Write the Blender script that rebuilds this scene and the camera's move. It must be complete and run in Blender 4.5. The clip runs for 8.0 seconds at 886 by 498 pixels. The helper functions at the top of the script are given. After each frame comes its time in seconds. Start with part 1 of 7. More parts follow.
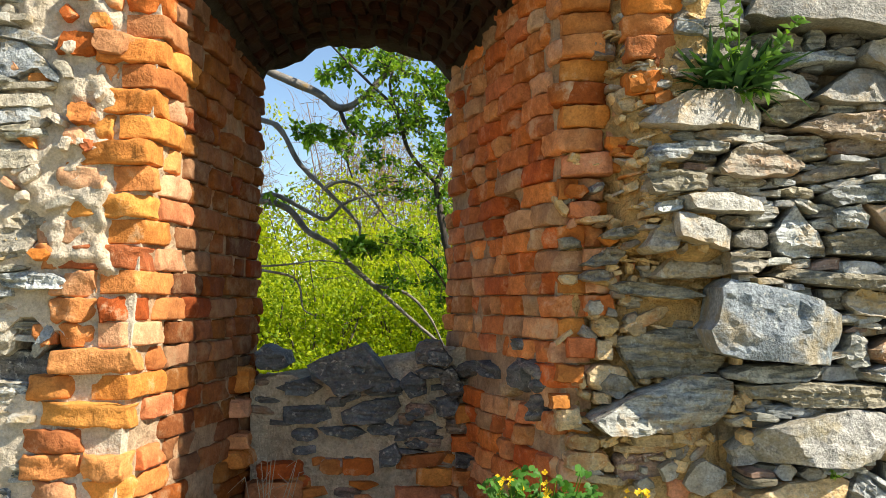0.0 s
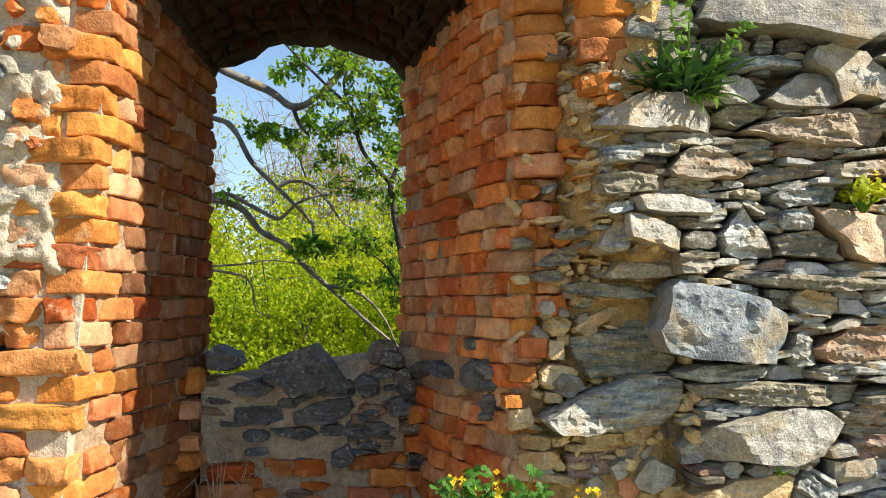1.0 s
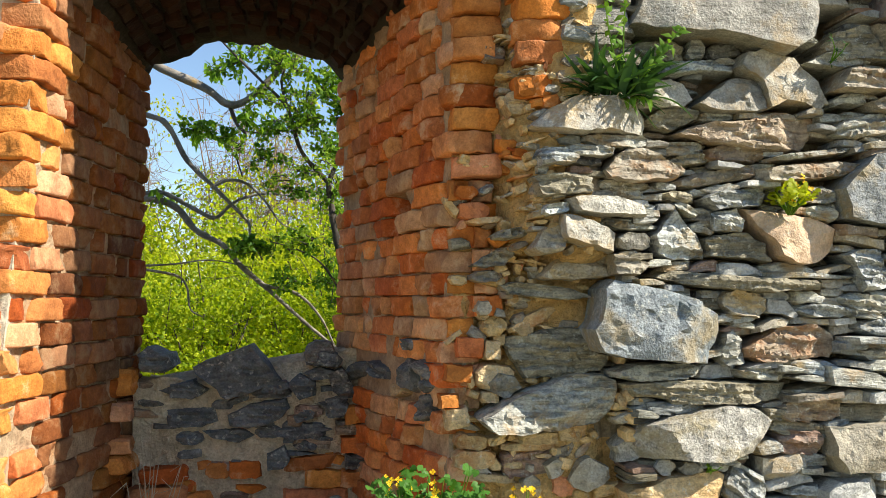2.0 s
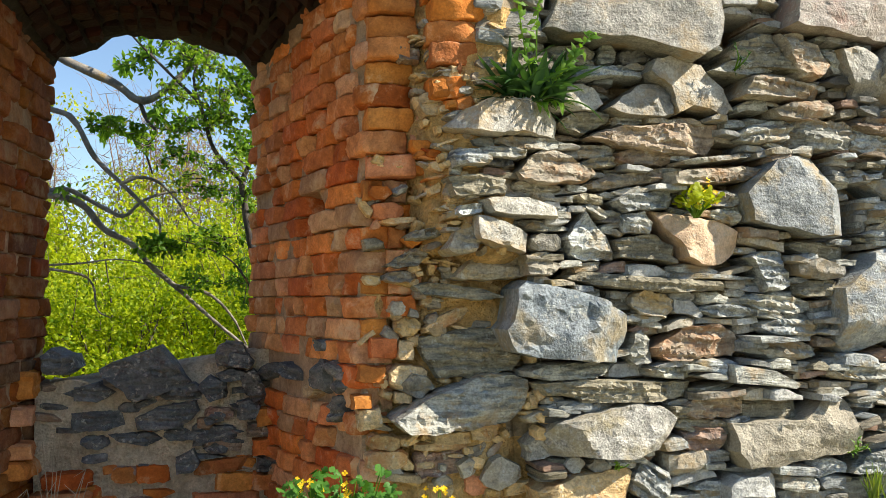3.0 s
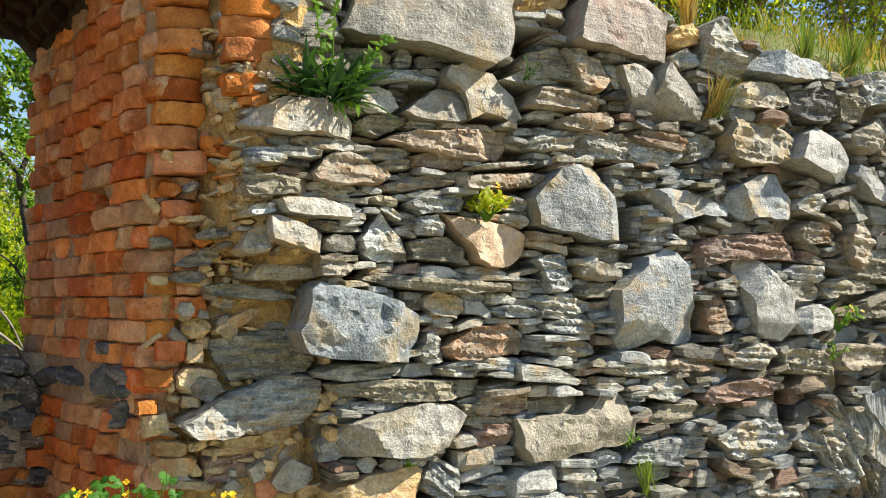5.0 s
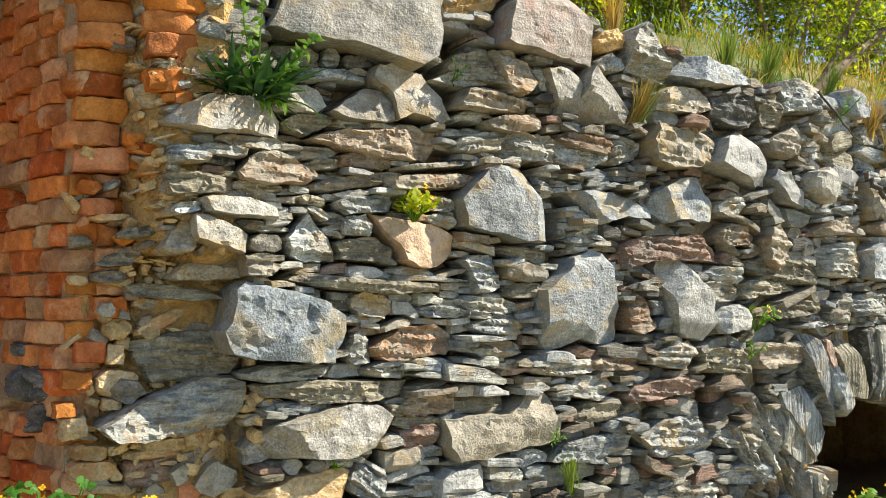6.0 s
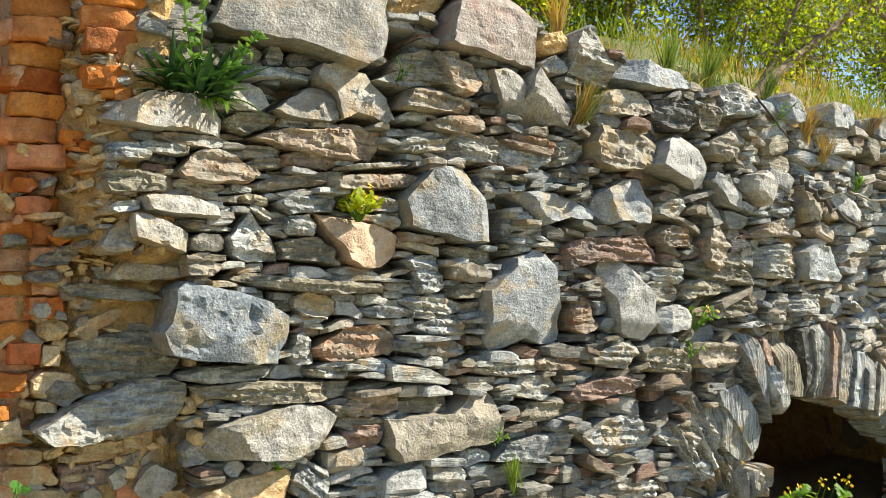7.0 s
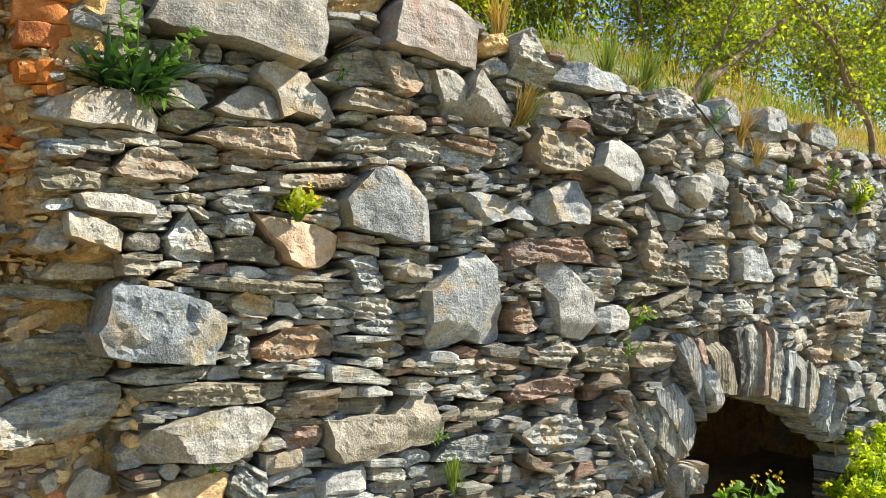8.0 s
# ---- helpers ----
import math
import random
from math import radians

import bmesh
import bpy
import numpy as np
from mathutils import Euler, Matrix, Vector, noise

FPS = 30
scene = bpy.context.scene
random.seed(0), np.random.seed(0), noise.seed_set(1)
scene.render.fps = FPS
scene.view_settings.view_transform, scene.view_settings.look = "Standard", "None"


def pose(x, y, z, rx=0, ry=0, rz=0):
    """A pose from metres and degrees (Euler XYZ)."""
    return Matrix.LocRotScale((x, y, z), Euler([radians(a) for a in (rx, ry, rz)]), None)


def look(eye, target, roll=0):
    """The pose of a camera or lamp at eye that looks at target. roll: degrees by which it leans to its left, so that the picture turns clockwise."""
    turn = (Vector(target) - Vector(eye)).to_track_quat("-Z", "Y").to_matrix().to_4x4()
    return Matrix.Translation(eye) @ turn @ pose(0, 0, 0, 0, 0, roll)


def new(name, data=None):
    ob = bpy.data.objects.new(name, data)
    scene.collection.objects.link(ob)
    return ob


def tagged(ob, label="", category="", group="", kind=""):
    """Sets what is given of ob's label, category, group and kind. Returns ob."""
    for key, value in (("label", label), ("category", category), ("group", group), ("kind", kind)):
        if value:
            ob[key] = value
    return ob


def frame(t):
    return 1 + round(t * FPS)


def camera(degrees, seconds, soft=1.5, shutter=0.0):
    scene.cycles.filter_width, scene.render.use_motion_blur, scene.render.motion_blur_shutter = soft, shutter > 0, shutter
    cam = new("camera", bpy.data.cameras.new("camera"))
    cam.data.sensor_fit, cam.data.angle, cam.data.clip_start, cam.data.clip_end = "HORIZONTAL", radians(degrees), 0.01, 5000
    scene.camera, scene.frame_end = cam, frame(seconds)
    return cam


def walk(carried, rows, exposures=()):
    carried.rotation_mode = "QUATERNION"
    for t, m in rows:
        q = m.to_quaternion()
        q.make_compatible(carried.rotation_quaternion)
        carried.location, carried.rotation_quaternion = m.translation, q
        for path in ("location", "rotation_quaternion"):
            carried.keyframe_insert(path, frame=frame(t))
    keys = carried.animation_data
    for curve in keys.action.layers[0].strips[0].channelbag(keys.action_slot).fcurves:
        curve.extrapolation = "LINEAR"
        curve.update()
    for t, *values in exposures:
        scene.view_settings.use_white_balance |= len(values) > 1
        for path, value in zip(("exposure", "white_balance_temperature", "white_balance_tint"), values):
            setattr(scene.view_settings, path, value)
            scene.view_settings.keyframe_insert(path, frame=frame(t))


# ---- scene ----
# ---- camera: a slow pan to the right, held in the hand ----
cam = camera(50.0, 8.0, soft=0.6)
EYE_HEIGHT, REACH, TILT, LEAN = 1.6, 0.11, 3.18, 0.25
TURNS = [(0.0, 0.0), (0.5, -1.18), (1.0, -2.74), (1.5, -4.34), (3.0, -11.43), (3.5, -14.09), (4.0, -17.36), (4.5, -20.57),
         (6.0, -27.59), (6.5, -29.15), (7.0, -30.86), (7.5, -32.60), (8.0, -34.33)]
PATH = [(t, pose(-REACH * math.sin(radians(a)), REACH * (math.cos(radians(a)) - 1), EYE_HEIGHT, 90 + TILT, LEAN, a)) for t, a in TURNS]
walk(cam, PATH, exposures=[(0.0, 0.88), (8.0, 0.88)])

# ---- sky and sun ----
SUN_OFF_WALL, SUN_HEIGHT = 20.0, 40.0
to_sun = Vector((math.cos(radians(SUN_HEIGHT)) * math.cos(radians(SUN_OFF_WALL)),
                 -math.cos(radians(SUN_HEIGHT)) * math.sin(radians(SUN_OFF_WALL)), math.sin(radians(SUN_HEIGHT))))
world = bpy.data.worlds.new("sky")
scene.world = world
world.use_nodes = True
wn = world.node_tree
sky = wn.nodes.new("ShaderNodeTexSky")
sky.sky_type = "NISHITA"
sky.sun_disc = False
sky.sun_elevation = radians(SUN_HEIGHT)
sky.sun_rotation = math.atan2(to_sun.x, to_sun.y)
sky.air_density, sky.dust_density, sky.ozone_density = 1.0, 0.2, 2.5
wn.nodes["Background"].inputs["Strength"].default_value = 0.10
wn.links.new(sky.outputs[0], wn.nodes["Background"].inputs["Color"])
sun = new("sun", bpy.data.lights.new("sun", "SUN"))
sun.data.energy, sun.data.angle, sun.data.color = 5.0, radians(0.6), (1.0, 0.93, 0.80)
sun.matrix_world = look(to_sun * 60, (0, 0, 0))


# ---- materials ----
def nodes_of(name):
    m = bpy.data.materials.new(name)
    m.use_nodes = True
    nt = m.node_tree
    return m, nt, nt.nodes["Principled BSDF"]


def add(nt, kind, **values):
    n = nt.nodes.new(kind)
    for k, v in values.items():
        n.inputs[k].default_value = v
    return n


def ramp(nt, source, stops):
    r = nt.nodes.new("ShaderNodeValToRGB")
    r.color_ramp.elements[0].position, r.color_ramp.elements[1].position = stops[0][0], stops[-1][0]
    for p, c in stops[1:-1]:
        r.color_ramp.elements.new(p)
    for e, (p, c) in zip(r.color_ramp.elements, stops):
        e.position, e.color = p, (*c, 1)
    nt.links.new(source, r.inputs[0])
    return r.outputs[0]


def mix(nt, a, b, factor, how="MIX"):
    n = nt.nodes.new("ShaderNodeMix")
    n.data_type, n.blend_type = "RGBA", how
    for value, i in ((a, 6), (b, 7), (factor, 0)):
        if hasattr(value, "links"):
            nt.links.new(value, n.inputs[i])
        else:
            n.inputs[i].default_value = value if i == 0 else (*value, 1)
    return n.outputs[2]


def calc(nt, how, a, b=0.5, c=0.0):
    n = nt.nodes.new("ShaderNodeMath")
    n.operation = how
    for i, v in enumerate((a, b, c)):
        if hasattr(v, "links"):
            nt.links.new(v, n.inputs[i])
        else:
            n.inputs[i].default_value = v
    return n.outputs[0]


def noise_of(nt, where, scale, detail=5.0, rough=0.6):
    n = add(nt, "ShaderNodeTexNoise", Scale=scale, Detail=detail, Roughness=rough)
    nt.links.new(where, n.inputs["Vector"])
    return n.outputs[0]


def own_place(nt, joined, stretch=(1, 1, 1)):
    """World-size coordinates, moved by a chance amount from piece to piece; and that chance itself."""
    tc = nt.nodes.new("ShaderNodeTexCoord")
    if joined:
        chance = nt.nodes.new("ShaderNodeNewGeometry").outputs["Random Per Island"]
    else:
        chance = nt.nodes.new("ShaderNodeObjectInfo").outputs["Random"]
    mp = add(nt, "ShaderNodeMapping", Scale=stretch)
    nt.links.new(tc.outputs["Object"], mp.inputs["Vector"])
    far = nt.nodes.new("ShaderNodeVectorMath")
    far.operation = "MULTIPLY_ADD"
    shift = nt.nodes.new("ShaderNodeCombineXYZ")
    for i in range(3):
        nt.links.new(calc(nt, "MULTIPLY", chance, (37.0, 91.0, 53.0)[i]), shift.inputs[i])
    far.inputs[1].default_value = (1, 1, 1)
    nt.links.new(mp.outputs[0], far.inputs[0])
    nt.links.new(shift.outputs[0], far.inputs[2])
    return far.outputs[0], chance


def bump(nt, bsdf, height, strength, distance):
    b = add(nt, "ShaderNodeBump", Strength=strength, Distance=distance)
    nt.links.new(height, b.inputs["Height"])
    nt.links.new(b.outputs[0], bsdf.inputs["Normal"])


def scaled(c, k):
    return tuple(min(1.0, v * k) for v in c)


def rock_material(name, low, high, stain=None, layers=0.5, speckle=0.35, joined=False, relief=0.022, upright=False):
    """Stone: clouded ground colour, thin bedding layers, dark and light specks, a stain in patches."""
    m, nt, bsdf = nodes_of(name)
    where, chance = own_place(nt, joined)
    flat, _ = own_place(nt, joined, (1 + 9 * layers, 1, 0.6) if upright else (1, 1, 1 + 9 * layers))
    cloud = noise_of(nt, where, 9, 6, 0.65)
    grain = noise_of(nt, where, 120, 4, 0.65)
    pits = noise_of(nt, where, 28, 3, 0.55)
    beds = noise_of(nt, flat, 9, 5, 0.6)
    colour = ramp(nt, cloud, [(0.34, low), (0.66, high)])
    colour = mix(nt, colour, ramp(nt, beds, [(0.36, scaled(low, 0.5)), (0.54, high), (0.70, scaled(high, 1.25))]), layers)
    colour = mix(nt, colour, ramp(nt, grain, [(0.34, (0.2, 0.2, 0.2)), (0.48, (0.85, 0.85, 0.85)), (0.64, (1.45, 1.45, 1.45))]), min(1.0, speckle * 1.15), "MULTIPLY")
    colour = mix(nt, colour, ramp(nt, pits, [(0.34, (0.55, 0.55, 0.55)), (0.5, (1, 1, 1)), (0.68, (1.22, 1.22, 1.2))]), 0.5, "MULTIPLY")
    if stain:
        patch = noise_of(nt, where, 6.5, 5, 0.7)
        colour = mix(nt, colour, stain, ramp(nt, patch, [(0.5, (0, 0, 0)), (0.64, (0.8, 0.8, 0.8))]))
    crust = noise_of(nt, where, 38, 4, 0.7)
    colour = mix(nt, colour, (0.62, 0.60, 0.50), ramp(nt, crust, [(0.58, (0, 0, 0)), (0.66, (0.5, 0.5, 0.5))]))
    shade = calc(nt, "MULTIPLY_ADD", chance, 0.4, 0.8)
    grey = nt.nodes.new("ShaderNodeCombineColor")
    for i in range(3):
        nt.links.new(shade, grey.inputs[i])
    colour = mix(nt, colour, grey.outputs[0], 1.0, "MULTIPLY")
    nt.links.new(colour, bsdf.inputs["Base Color"])
    bsdf.inputs["Roughness"].default_value = 0.75
    bsdf.inputs["Specular IOR Level"].default_value = 0.4
    height = calc(nt, "ADD", calc(nt, "MULTIPLY", beds, 1.0 * layers + 0.2), calc(nt, "ADD", calc(nt, "MULTIPLY", cloud, 0.5), calc(nt, "ADD", calc(nt, "MULTIPLY", pits, 0.45), calc(nt, "MULTIPLY", grain, 0.22))))
    bump(nt, bsdf, height, 1.0, relief)
    return m


ROCKS = {
    "pale": ((0.265, 0.245, 0.20), (0.48, 0.45, 0.38), (0.42, 0.30, 0.15), 0.2, 0.35),
    "pale2": ((0.31, 0.31, 0.284), (0.473, 0.456, 0.413), None, 0.2, 0.3),
    "granite": ((0.32, 0.30, 0.255), (0.46, 0.43, 0.37), (0.30, 0.24, 0.12), 0.1, 0.55),
    "cream": ((0.37, 0.318, 0.228), (0.482, 0.426, 0.323), None, 0.15, 0.3),
    "grey": ((0.20, 0.20, 0.165), (0.49, 0.48, 0.41), (0.36, 0.24, 0.11), 0.65, 0.4),
    "blue": ((0.18, 0.20, 0.20), (0.50, 0.51, 0.475), (0.38, 0.27, 0.12), 0.6, 0.5),
    "blue2": ((0.20, 0.218, 0.228), (0.39, 0.405, 0.39), (0.40, 0.30, 0.15), 0.25, 0.4),
    "blue3": ((0.12, 0.15, 0.165), (0.33, 0.355, 0.36), (0.28, 0.22, 0.12), 0.2, 0.5),
    "dark": ((0.09, 0.085, 0.075), (0.20, 0.19, 0.165), None, 0.5, 0.4),
    "olive": ((0.17, 0.145, 0.09), (0.35, 0.31, 0.215), None, 0.65, 0.35),
    "tan": ((0.50, 0.33, 0.14), (0.66, 0.49, 0.27), (0.45, 0.20, 0.06), 0.4, 0.3),
    "tan2": ((0.25, 0.205, 0.14), (0.42, 0.365, 0.275), (0.36, 0.20, 0.09), 0.5, 0.3),
    "ochre": ((0.52, 0.32, 0.10), (0.68, 0.46, 0.20), None, 0.3, 0.3),
    "sand": ((0.56, 0.36, 0.14), (0.74, 0.54, 0.28), None, 0.1, 0.25),
    "brown": ((0.21, 0.15, 0.10), (0.37, 0.29, 0.20), (0.33, 0.17, 0.08), 0.6, 0.3),
    "rust": ((0.26, 0.15, 0.10), (0.43, 0.29, 0.21), (0.22, 0.19, 0.16), 0.6, 0.3),
    "peach": ((0.60, 0.40, 0.24), (0.74, 0.55, 0.38), None, 0.15, 0.2),
    "mauve": ((0.292, 0.241, 0.198), (0.413, 0.361, 0.301), (0.36, 0.22, 0.16), 0.25, 0.25),
    "lichen": ((0.292, 0.249, 0.172), (0.447, 0.4, 0.31), (0.45, 0.31, 0.12), 0.3, 0.4),
    "slate": ((0.075, 0.085, 0.085), (0.19, 0.20, 0.195), None, 0.4, 0.35),
}
rock = {k: rock_material("rock_" + k, lo, hi, st, la, sp) for k, (lo, hi, st, la, sp) in ROCKS.items()}
on_edge = {k: rock_material("slate_on_edge_" + k, *ROCKS[k][:3], 0.85, 0.3, upright=True) for k in ("blue2", "grey", "rust", "blue", "olive", "dark", "pale2")}


def rubble_material(name):
    """Many joined stones: each island takes its own rock colour."""
    m, nt, bsdf = nodes_of(name)
    where, chance = own_place(nt, True)
    flat, _ = own_place(nt, True, (1, 1, 7))
    pick = nt.nodes.new("ShaderNodeValToRGB")
    pick.color_ramp.interpolation = "CONSTANT"
    kinds = ["grey", "blue", "olive", "pale2", "brown", "blue2", "grey", "tan2", "dark", "pale", "rust", "lichen"]
    for i, k in enumerate(kinds):
        e = pick.color_ramp.elements[i] if i < 2 else pick.color_ramp.elements.new(i / len(kinds))
        e.position, e.color = i / len(kinds), (*[(a + b) / 2 for a, b in zip(ROCKS[k][0], ROCKS[k][1])], 1)
    nt.links.new(chance, pick.inputs[0])
    cloud, grain, beds = noise_of(nt, where, 9, 6, 0.65), noise_of(nt, where, 85, 4, 0.7), noise_of(nt, flat, 9, 7, 0.7)
    colour = mix(nt, pick.outputs[0], ramp(nt, cloud, [(0.34, (0.6, 0.6, 0.6)), (0.66, (1.3, 1.28, 1.22))]), 1.0, "MULTIPLY")
    colour = mix(nt, colour, ramp(nt, beds, [(0.36, (0.5, 0.5, 0.5)), (0.6, (1.15, 1.15, 1.15))]), 0.7, "MULTIPLY")
    colour = mix(nt, colour, ramp(nt, grain, [(0.33, (0.4, 0.4, 0.4)), (0.67, (1.2, 1.2, 1.2))]), 0.5, "MULTIPLY")
    nt.links.new(colour, bsdf.inputs["Base Color"])
    bsdf.inputs["Roughness"].default_value = 0.85
    height = calc(nt, "ADD", beds, calc(nt, "ADD", cloud, calc(nt, "MULTIPLY", grain, 0.25)))
    bump(nt, bsdf, height, 1.0, 0.02)
    return m


rubble_joined = rubble_material("rubble")


ORANGE = [(0.0, (0.50, 0.11, 0.02)), (0.14, (0.58, 0.19, 0.03)), (0.28, (0.64, 0.28, 0.06)), (0.40, (0.56, 0.13, 0.025)),
          (0.52, (0.62, 0.36, 0.20)), (0.64, (0.58, 0.20, 0.04)), (0.76, (0.60, 0.29, 0.13)), (0.88, (0.62, 0.24, 0.05)), (0.96, (0.44, 0.15, 0.05)), (1.0, (0.32, 0.20, 0.11))]
MOTLEY = [(0.0, (0.58, 0.13, 0.03)), (0.14, (0.72, 0.24, 0.05)), (0.28, (0.66, 0.33, 0.13)), (0.42, (0.66, 0.16, 0.035)), (0.55, (0.60, 0.40, 0.22)),
          (0.64, (0.74, 0.27, 0.07)), (0.76, (0.50, 0.17, 0.06)), (0.88, (0.66, 0.22, 0.06)), (0.93, (0.62, 0.36, 0.17)), (0.97, (0.34, 0.20, 0.12)), (1.0, (0.13, 0.11, 0.09))]


def brick_material(name, joined=False, shade_mul=1.0, lime=0.57, stops=ORANGE):
    """Old hand-made brick: orange to red and buff, a few burnt dark; pits, pale lime smears."""
    m, nt, bsdf = nodes_of(name)
    where, chance = own_place(nt, joined)
    base = ramp(nt, chance, stops)
    tone = ramp(nt, calc(nt, "FRACT", calc(nt, "MULTIPLY", chance, 23.7)), [(0.0, (0.72, 0.68, 0.66)), (0.3, (0.92, 0.90, 0.88)), (0.7, (1.06, 1.05, 1.04)), (1.0, (1.2, 1.22, 1.25))])
    base = mix(nt, base, tone, 1.0, "MULTIPLY")
    cloud, grain, pit = noise_of(nt, where, 14, 6, 0.7), noise_of(nt, where, 120, 3, 0.7), noise_of(nt, where, 45, 3, 0.6)
    colour = mix(nt, base, ramp(nt, cloud, [(0.3, (0.55, 0.5, 0.47)), (0.55, (1, 1, 1)), (0.72, (1.25, 1.3, 1.35))]), 1.0, "MULTIPLY")
    colour = mix(nt, colour, ramp(nt, grain, [(0.3, (0.6, 0.55, 0.5)), (0.6, (1.1, 1.1, 1.1))]), 0.5, "MULTIPLY")
    smear = noise_of(nt, where, 7, 6, 0.75)
    colour = mix(nt, colour, (0.60, 0.46, 0.28), ramp(nt, smear, [(lime, (0, 0, 0)), (lime + 0.15, (0.75, 0.75, 0.75))]))
    # below 1 it multiplies the colour down, standing for shade inside the niche
    if shade_mul < 1:
        colour = mix(nt, colour, (shade_mul, shade_mul * 0.9, shade_mul * 0.8), 1.0, "MULTIPLY")
    nt.links.new(colour, bsdf.inputs["Base Color"])
    bsdf.inputs["Roughness"].default_value = 0.9
    bsdf.inputs["Specular IOR Level"].default_value = 0.25
    height = calc(nt, "ADD", cloud, calc(nt, "ADD", calc(nt, "MULTIPLY", pit, 0.4), calc(nt, "MULTIPLY", grain, 0.15)))
    bump(nt, bsdf, height, 1.0, 0.011)
    return m


brick_mat = brick_material("old_brick")
brick_limed = brick_material("limed_old_brick", lime=0.54, stops=MOTLEY)
# deep left reveal: more lime smear, and its shade darkened into the brick colour
brick_shaded = brick_material("shaded_old_brick", shade_mul=0.48, lime=0.52)
# vault bricks: the deep shade under the vault is put into their colour
brick_joined = brick_material("shade_dark_brick", False, 0.055)


def mortar_material(name, low, high, stain, stain_from=0.52, relief=0.02):
    m, nt, bsdf = nodes_of(name)
    tc = nt.nodes.new("ShaderNodeTexCoord")
    where = tc.outputs["Object"]
    cloud, grain, lumps = noise_of(nt, where, 5, 7, 0.65), noise_of(nt, where, 110, 4, 0.7), noise_of(nt, where, 30, 4, 0.6)
    colour = ramp(nt, cloud, [(0.34, low), (0.66, high)])
    colour = mix(nt, colour, stain, ramp(nt, noise_of(nt, where, 3.3, 6, 0.7), [(stain_from, (0, 0, 0)), (stain_from + 0.14, (0.85, 0.85, 0.85))]))
    colour = mix(nt, colour, ramp(nt, lumps, [(0.3, (0.55, 0.55, 0.55)), (0.6, (1.1, 1.1, 1.1))]), 0.6, "MULTIPLY")
    colour = mix(nt, colour, ramp(nt, grain, [(0.3, (0.6, 0.6, 0.6)), (0.65, (1.15, 1.15, 1.15))]), 0.6, "MULTIPLY")
    nt.links.new(colour, bsdf.inputs["Base Color"])
    bsdf.inputs["Roughness"].default_value = 0.95
    bsdf.inputs["Specular IOR Level"].default_value = 0.2
    bump(nt, bsdf, calc(nt, "ADD", calc(nt, "MULTIPLY", lumps, 1.0), calc(nt, "MULTIPLY", grain, 0.3)), 0.9, relief)
    return m


mortar_grey = mortar_material("grey_lime_mortar", (0.28, 0.215, 0.135), (0.46, 0.37, 0.25), (0.30, 0.25, 0.18))
mortar_ochre = mortar_material("ochre_lime_mortar", (0.58, 0.34, 0.11), (0.76, 0.52, 0.23), (0.62, 0.46, 0.25), 0.56, 0.05)
mortar_pale = mortar_material("pale_lime_mortar", (0.55, 0.45, 0.32), (0.69, 0.59, 0.45), (0.54, 0.40, 0.25), 0.58)
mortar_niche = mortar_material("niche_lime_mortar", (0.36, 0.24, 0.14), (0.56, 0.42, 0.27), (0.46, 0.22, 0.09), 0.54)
# vault masonry, nearly black: the vault's shade painted as base colour
mortar_dark = mortar_material("shade_dark_masonry", (0.03, 0.025, 0.018), (0.07, 0.058, 0.04), (0.045, 0.036, 0.024))
mortar_parapet = mortar_material("parapet_lime_mortar", (0.56, 0.46, 0.31), (0.72, 0.61, 0.43), (0.42, 0.35, 0.23), 0.54, 0.045)


def leaf_material(name, low, high, glow=0.45, joined=True):
    """Thin leaf: gloss on top, light shining through."""
    m, nt, bsdf = nodes_of(name)
    geo = nt.nodes.new("ShaderNodeNewGeometry")
    colour = ramp(nt, geo.outputs["Random Per Island"], [(0.0, low), (0.6, [(a + b) / 2 for a, b in zip(low, high)]), (1.0, high)])
    nt.links.new(colour, bsdf.inputs["Base Color"])
    bsdf.inputs["Roughness"].default_value = 0.5
    bsdf.inputs["Specular IOR Level"].default_value = 0.2
    through_light = nt.nodes.new("ShaderNodeBsdfTranslucent")
    bright = mix(nt, colour, (1.5, 1.45, 0.5), 1.0, "MULTIPLY")
    nt.links.new(bright, through_light.inputs[0])
    both = add(nt, "ShaderNodeMixShader", Fac=glow)
    nt.links.new(bsdf.outputs[0], both.inputs[1])
    nt.links.new(through_light.outputs[0], both.inputs[2])
    nt.links.new(both.outputs[0], nt.nodes["Material Output"].inputs[0])
    return m


leaf_tree = leaf_material("tree_leaf", (0.05, 0.13, 0.015), (0.22, 0.38, 0.04), 0.5)
leaf_light = leaf_material("light_tree_leaf", (0.10, 0.20, 0.02), (0.34, 0.48, 0.05), 0.55)
leaf_hedge = leaf_material("hedge_leaf", (0.19, 0.28, 0.01), (0.58, 0.60, 0.03), 0.55)
leaf_hedge_dark = leaf_material("hedge_leaf_deep", (0.13, 0.23, 0.01), (0.50, 0.56, 0.025), 0.55)
leaf_bush = leaf_material("bush_leaf", (0.06, 0.13, 0.012), (0.48, 0.52, 0.035), 0.55)
leaf_weed = leaf_material("weed_leaf", (0.025, 0.075, 0.025), (0.07, 0.15, 0.045), 0.25)
leaf_fresh = leaf_material("fresh_leaf", (0.10, 0.22, 0.02), (0.20, 0.34, 0.04), 0.4)
leaf_celandine = leaf_material("celandine_leaf", (0.04, 0.13, 0.02), (0.10, 0.24, 0.03), 0.3)
leaf_sunny = leaf_material("sunny_weed_leaf", (0.26, 0.38, 0.02), (0.66, 0.70, 0.05), 0.6)
petal_yellow = leaf_material("yellow_petal", (0.75, 0.42, 0.01), (0.85, 0.60, 0.02), 0.25)
grass_green = leaf_material("grass_blade", (0.10, 0.18, 0.03), (0.30, 0.36, 0.08), 0.35)
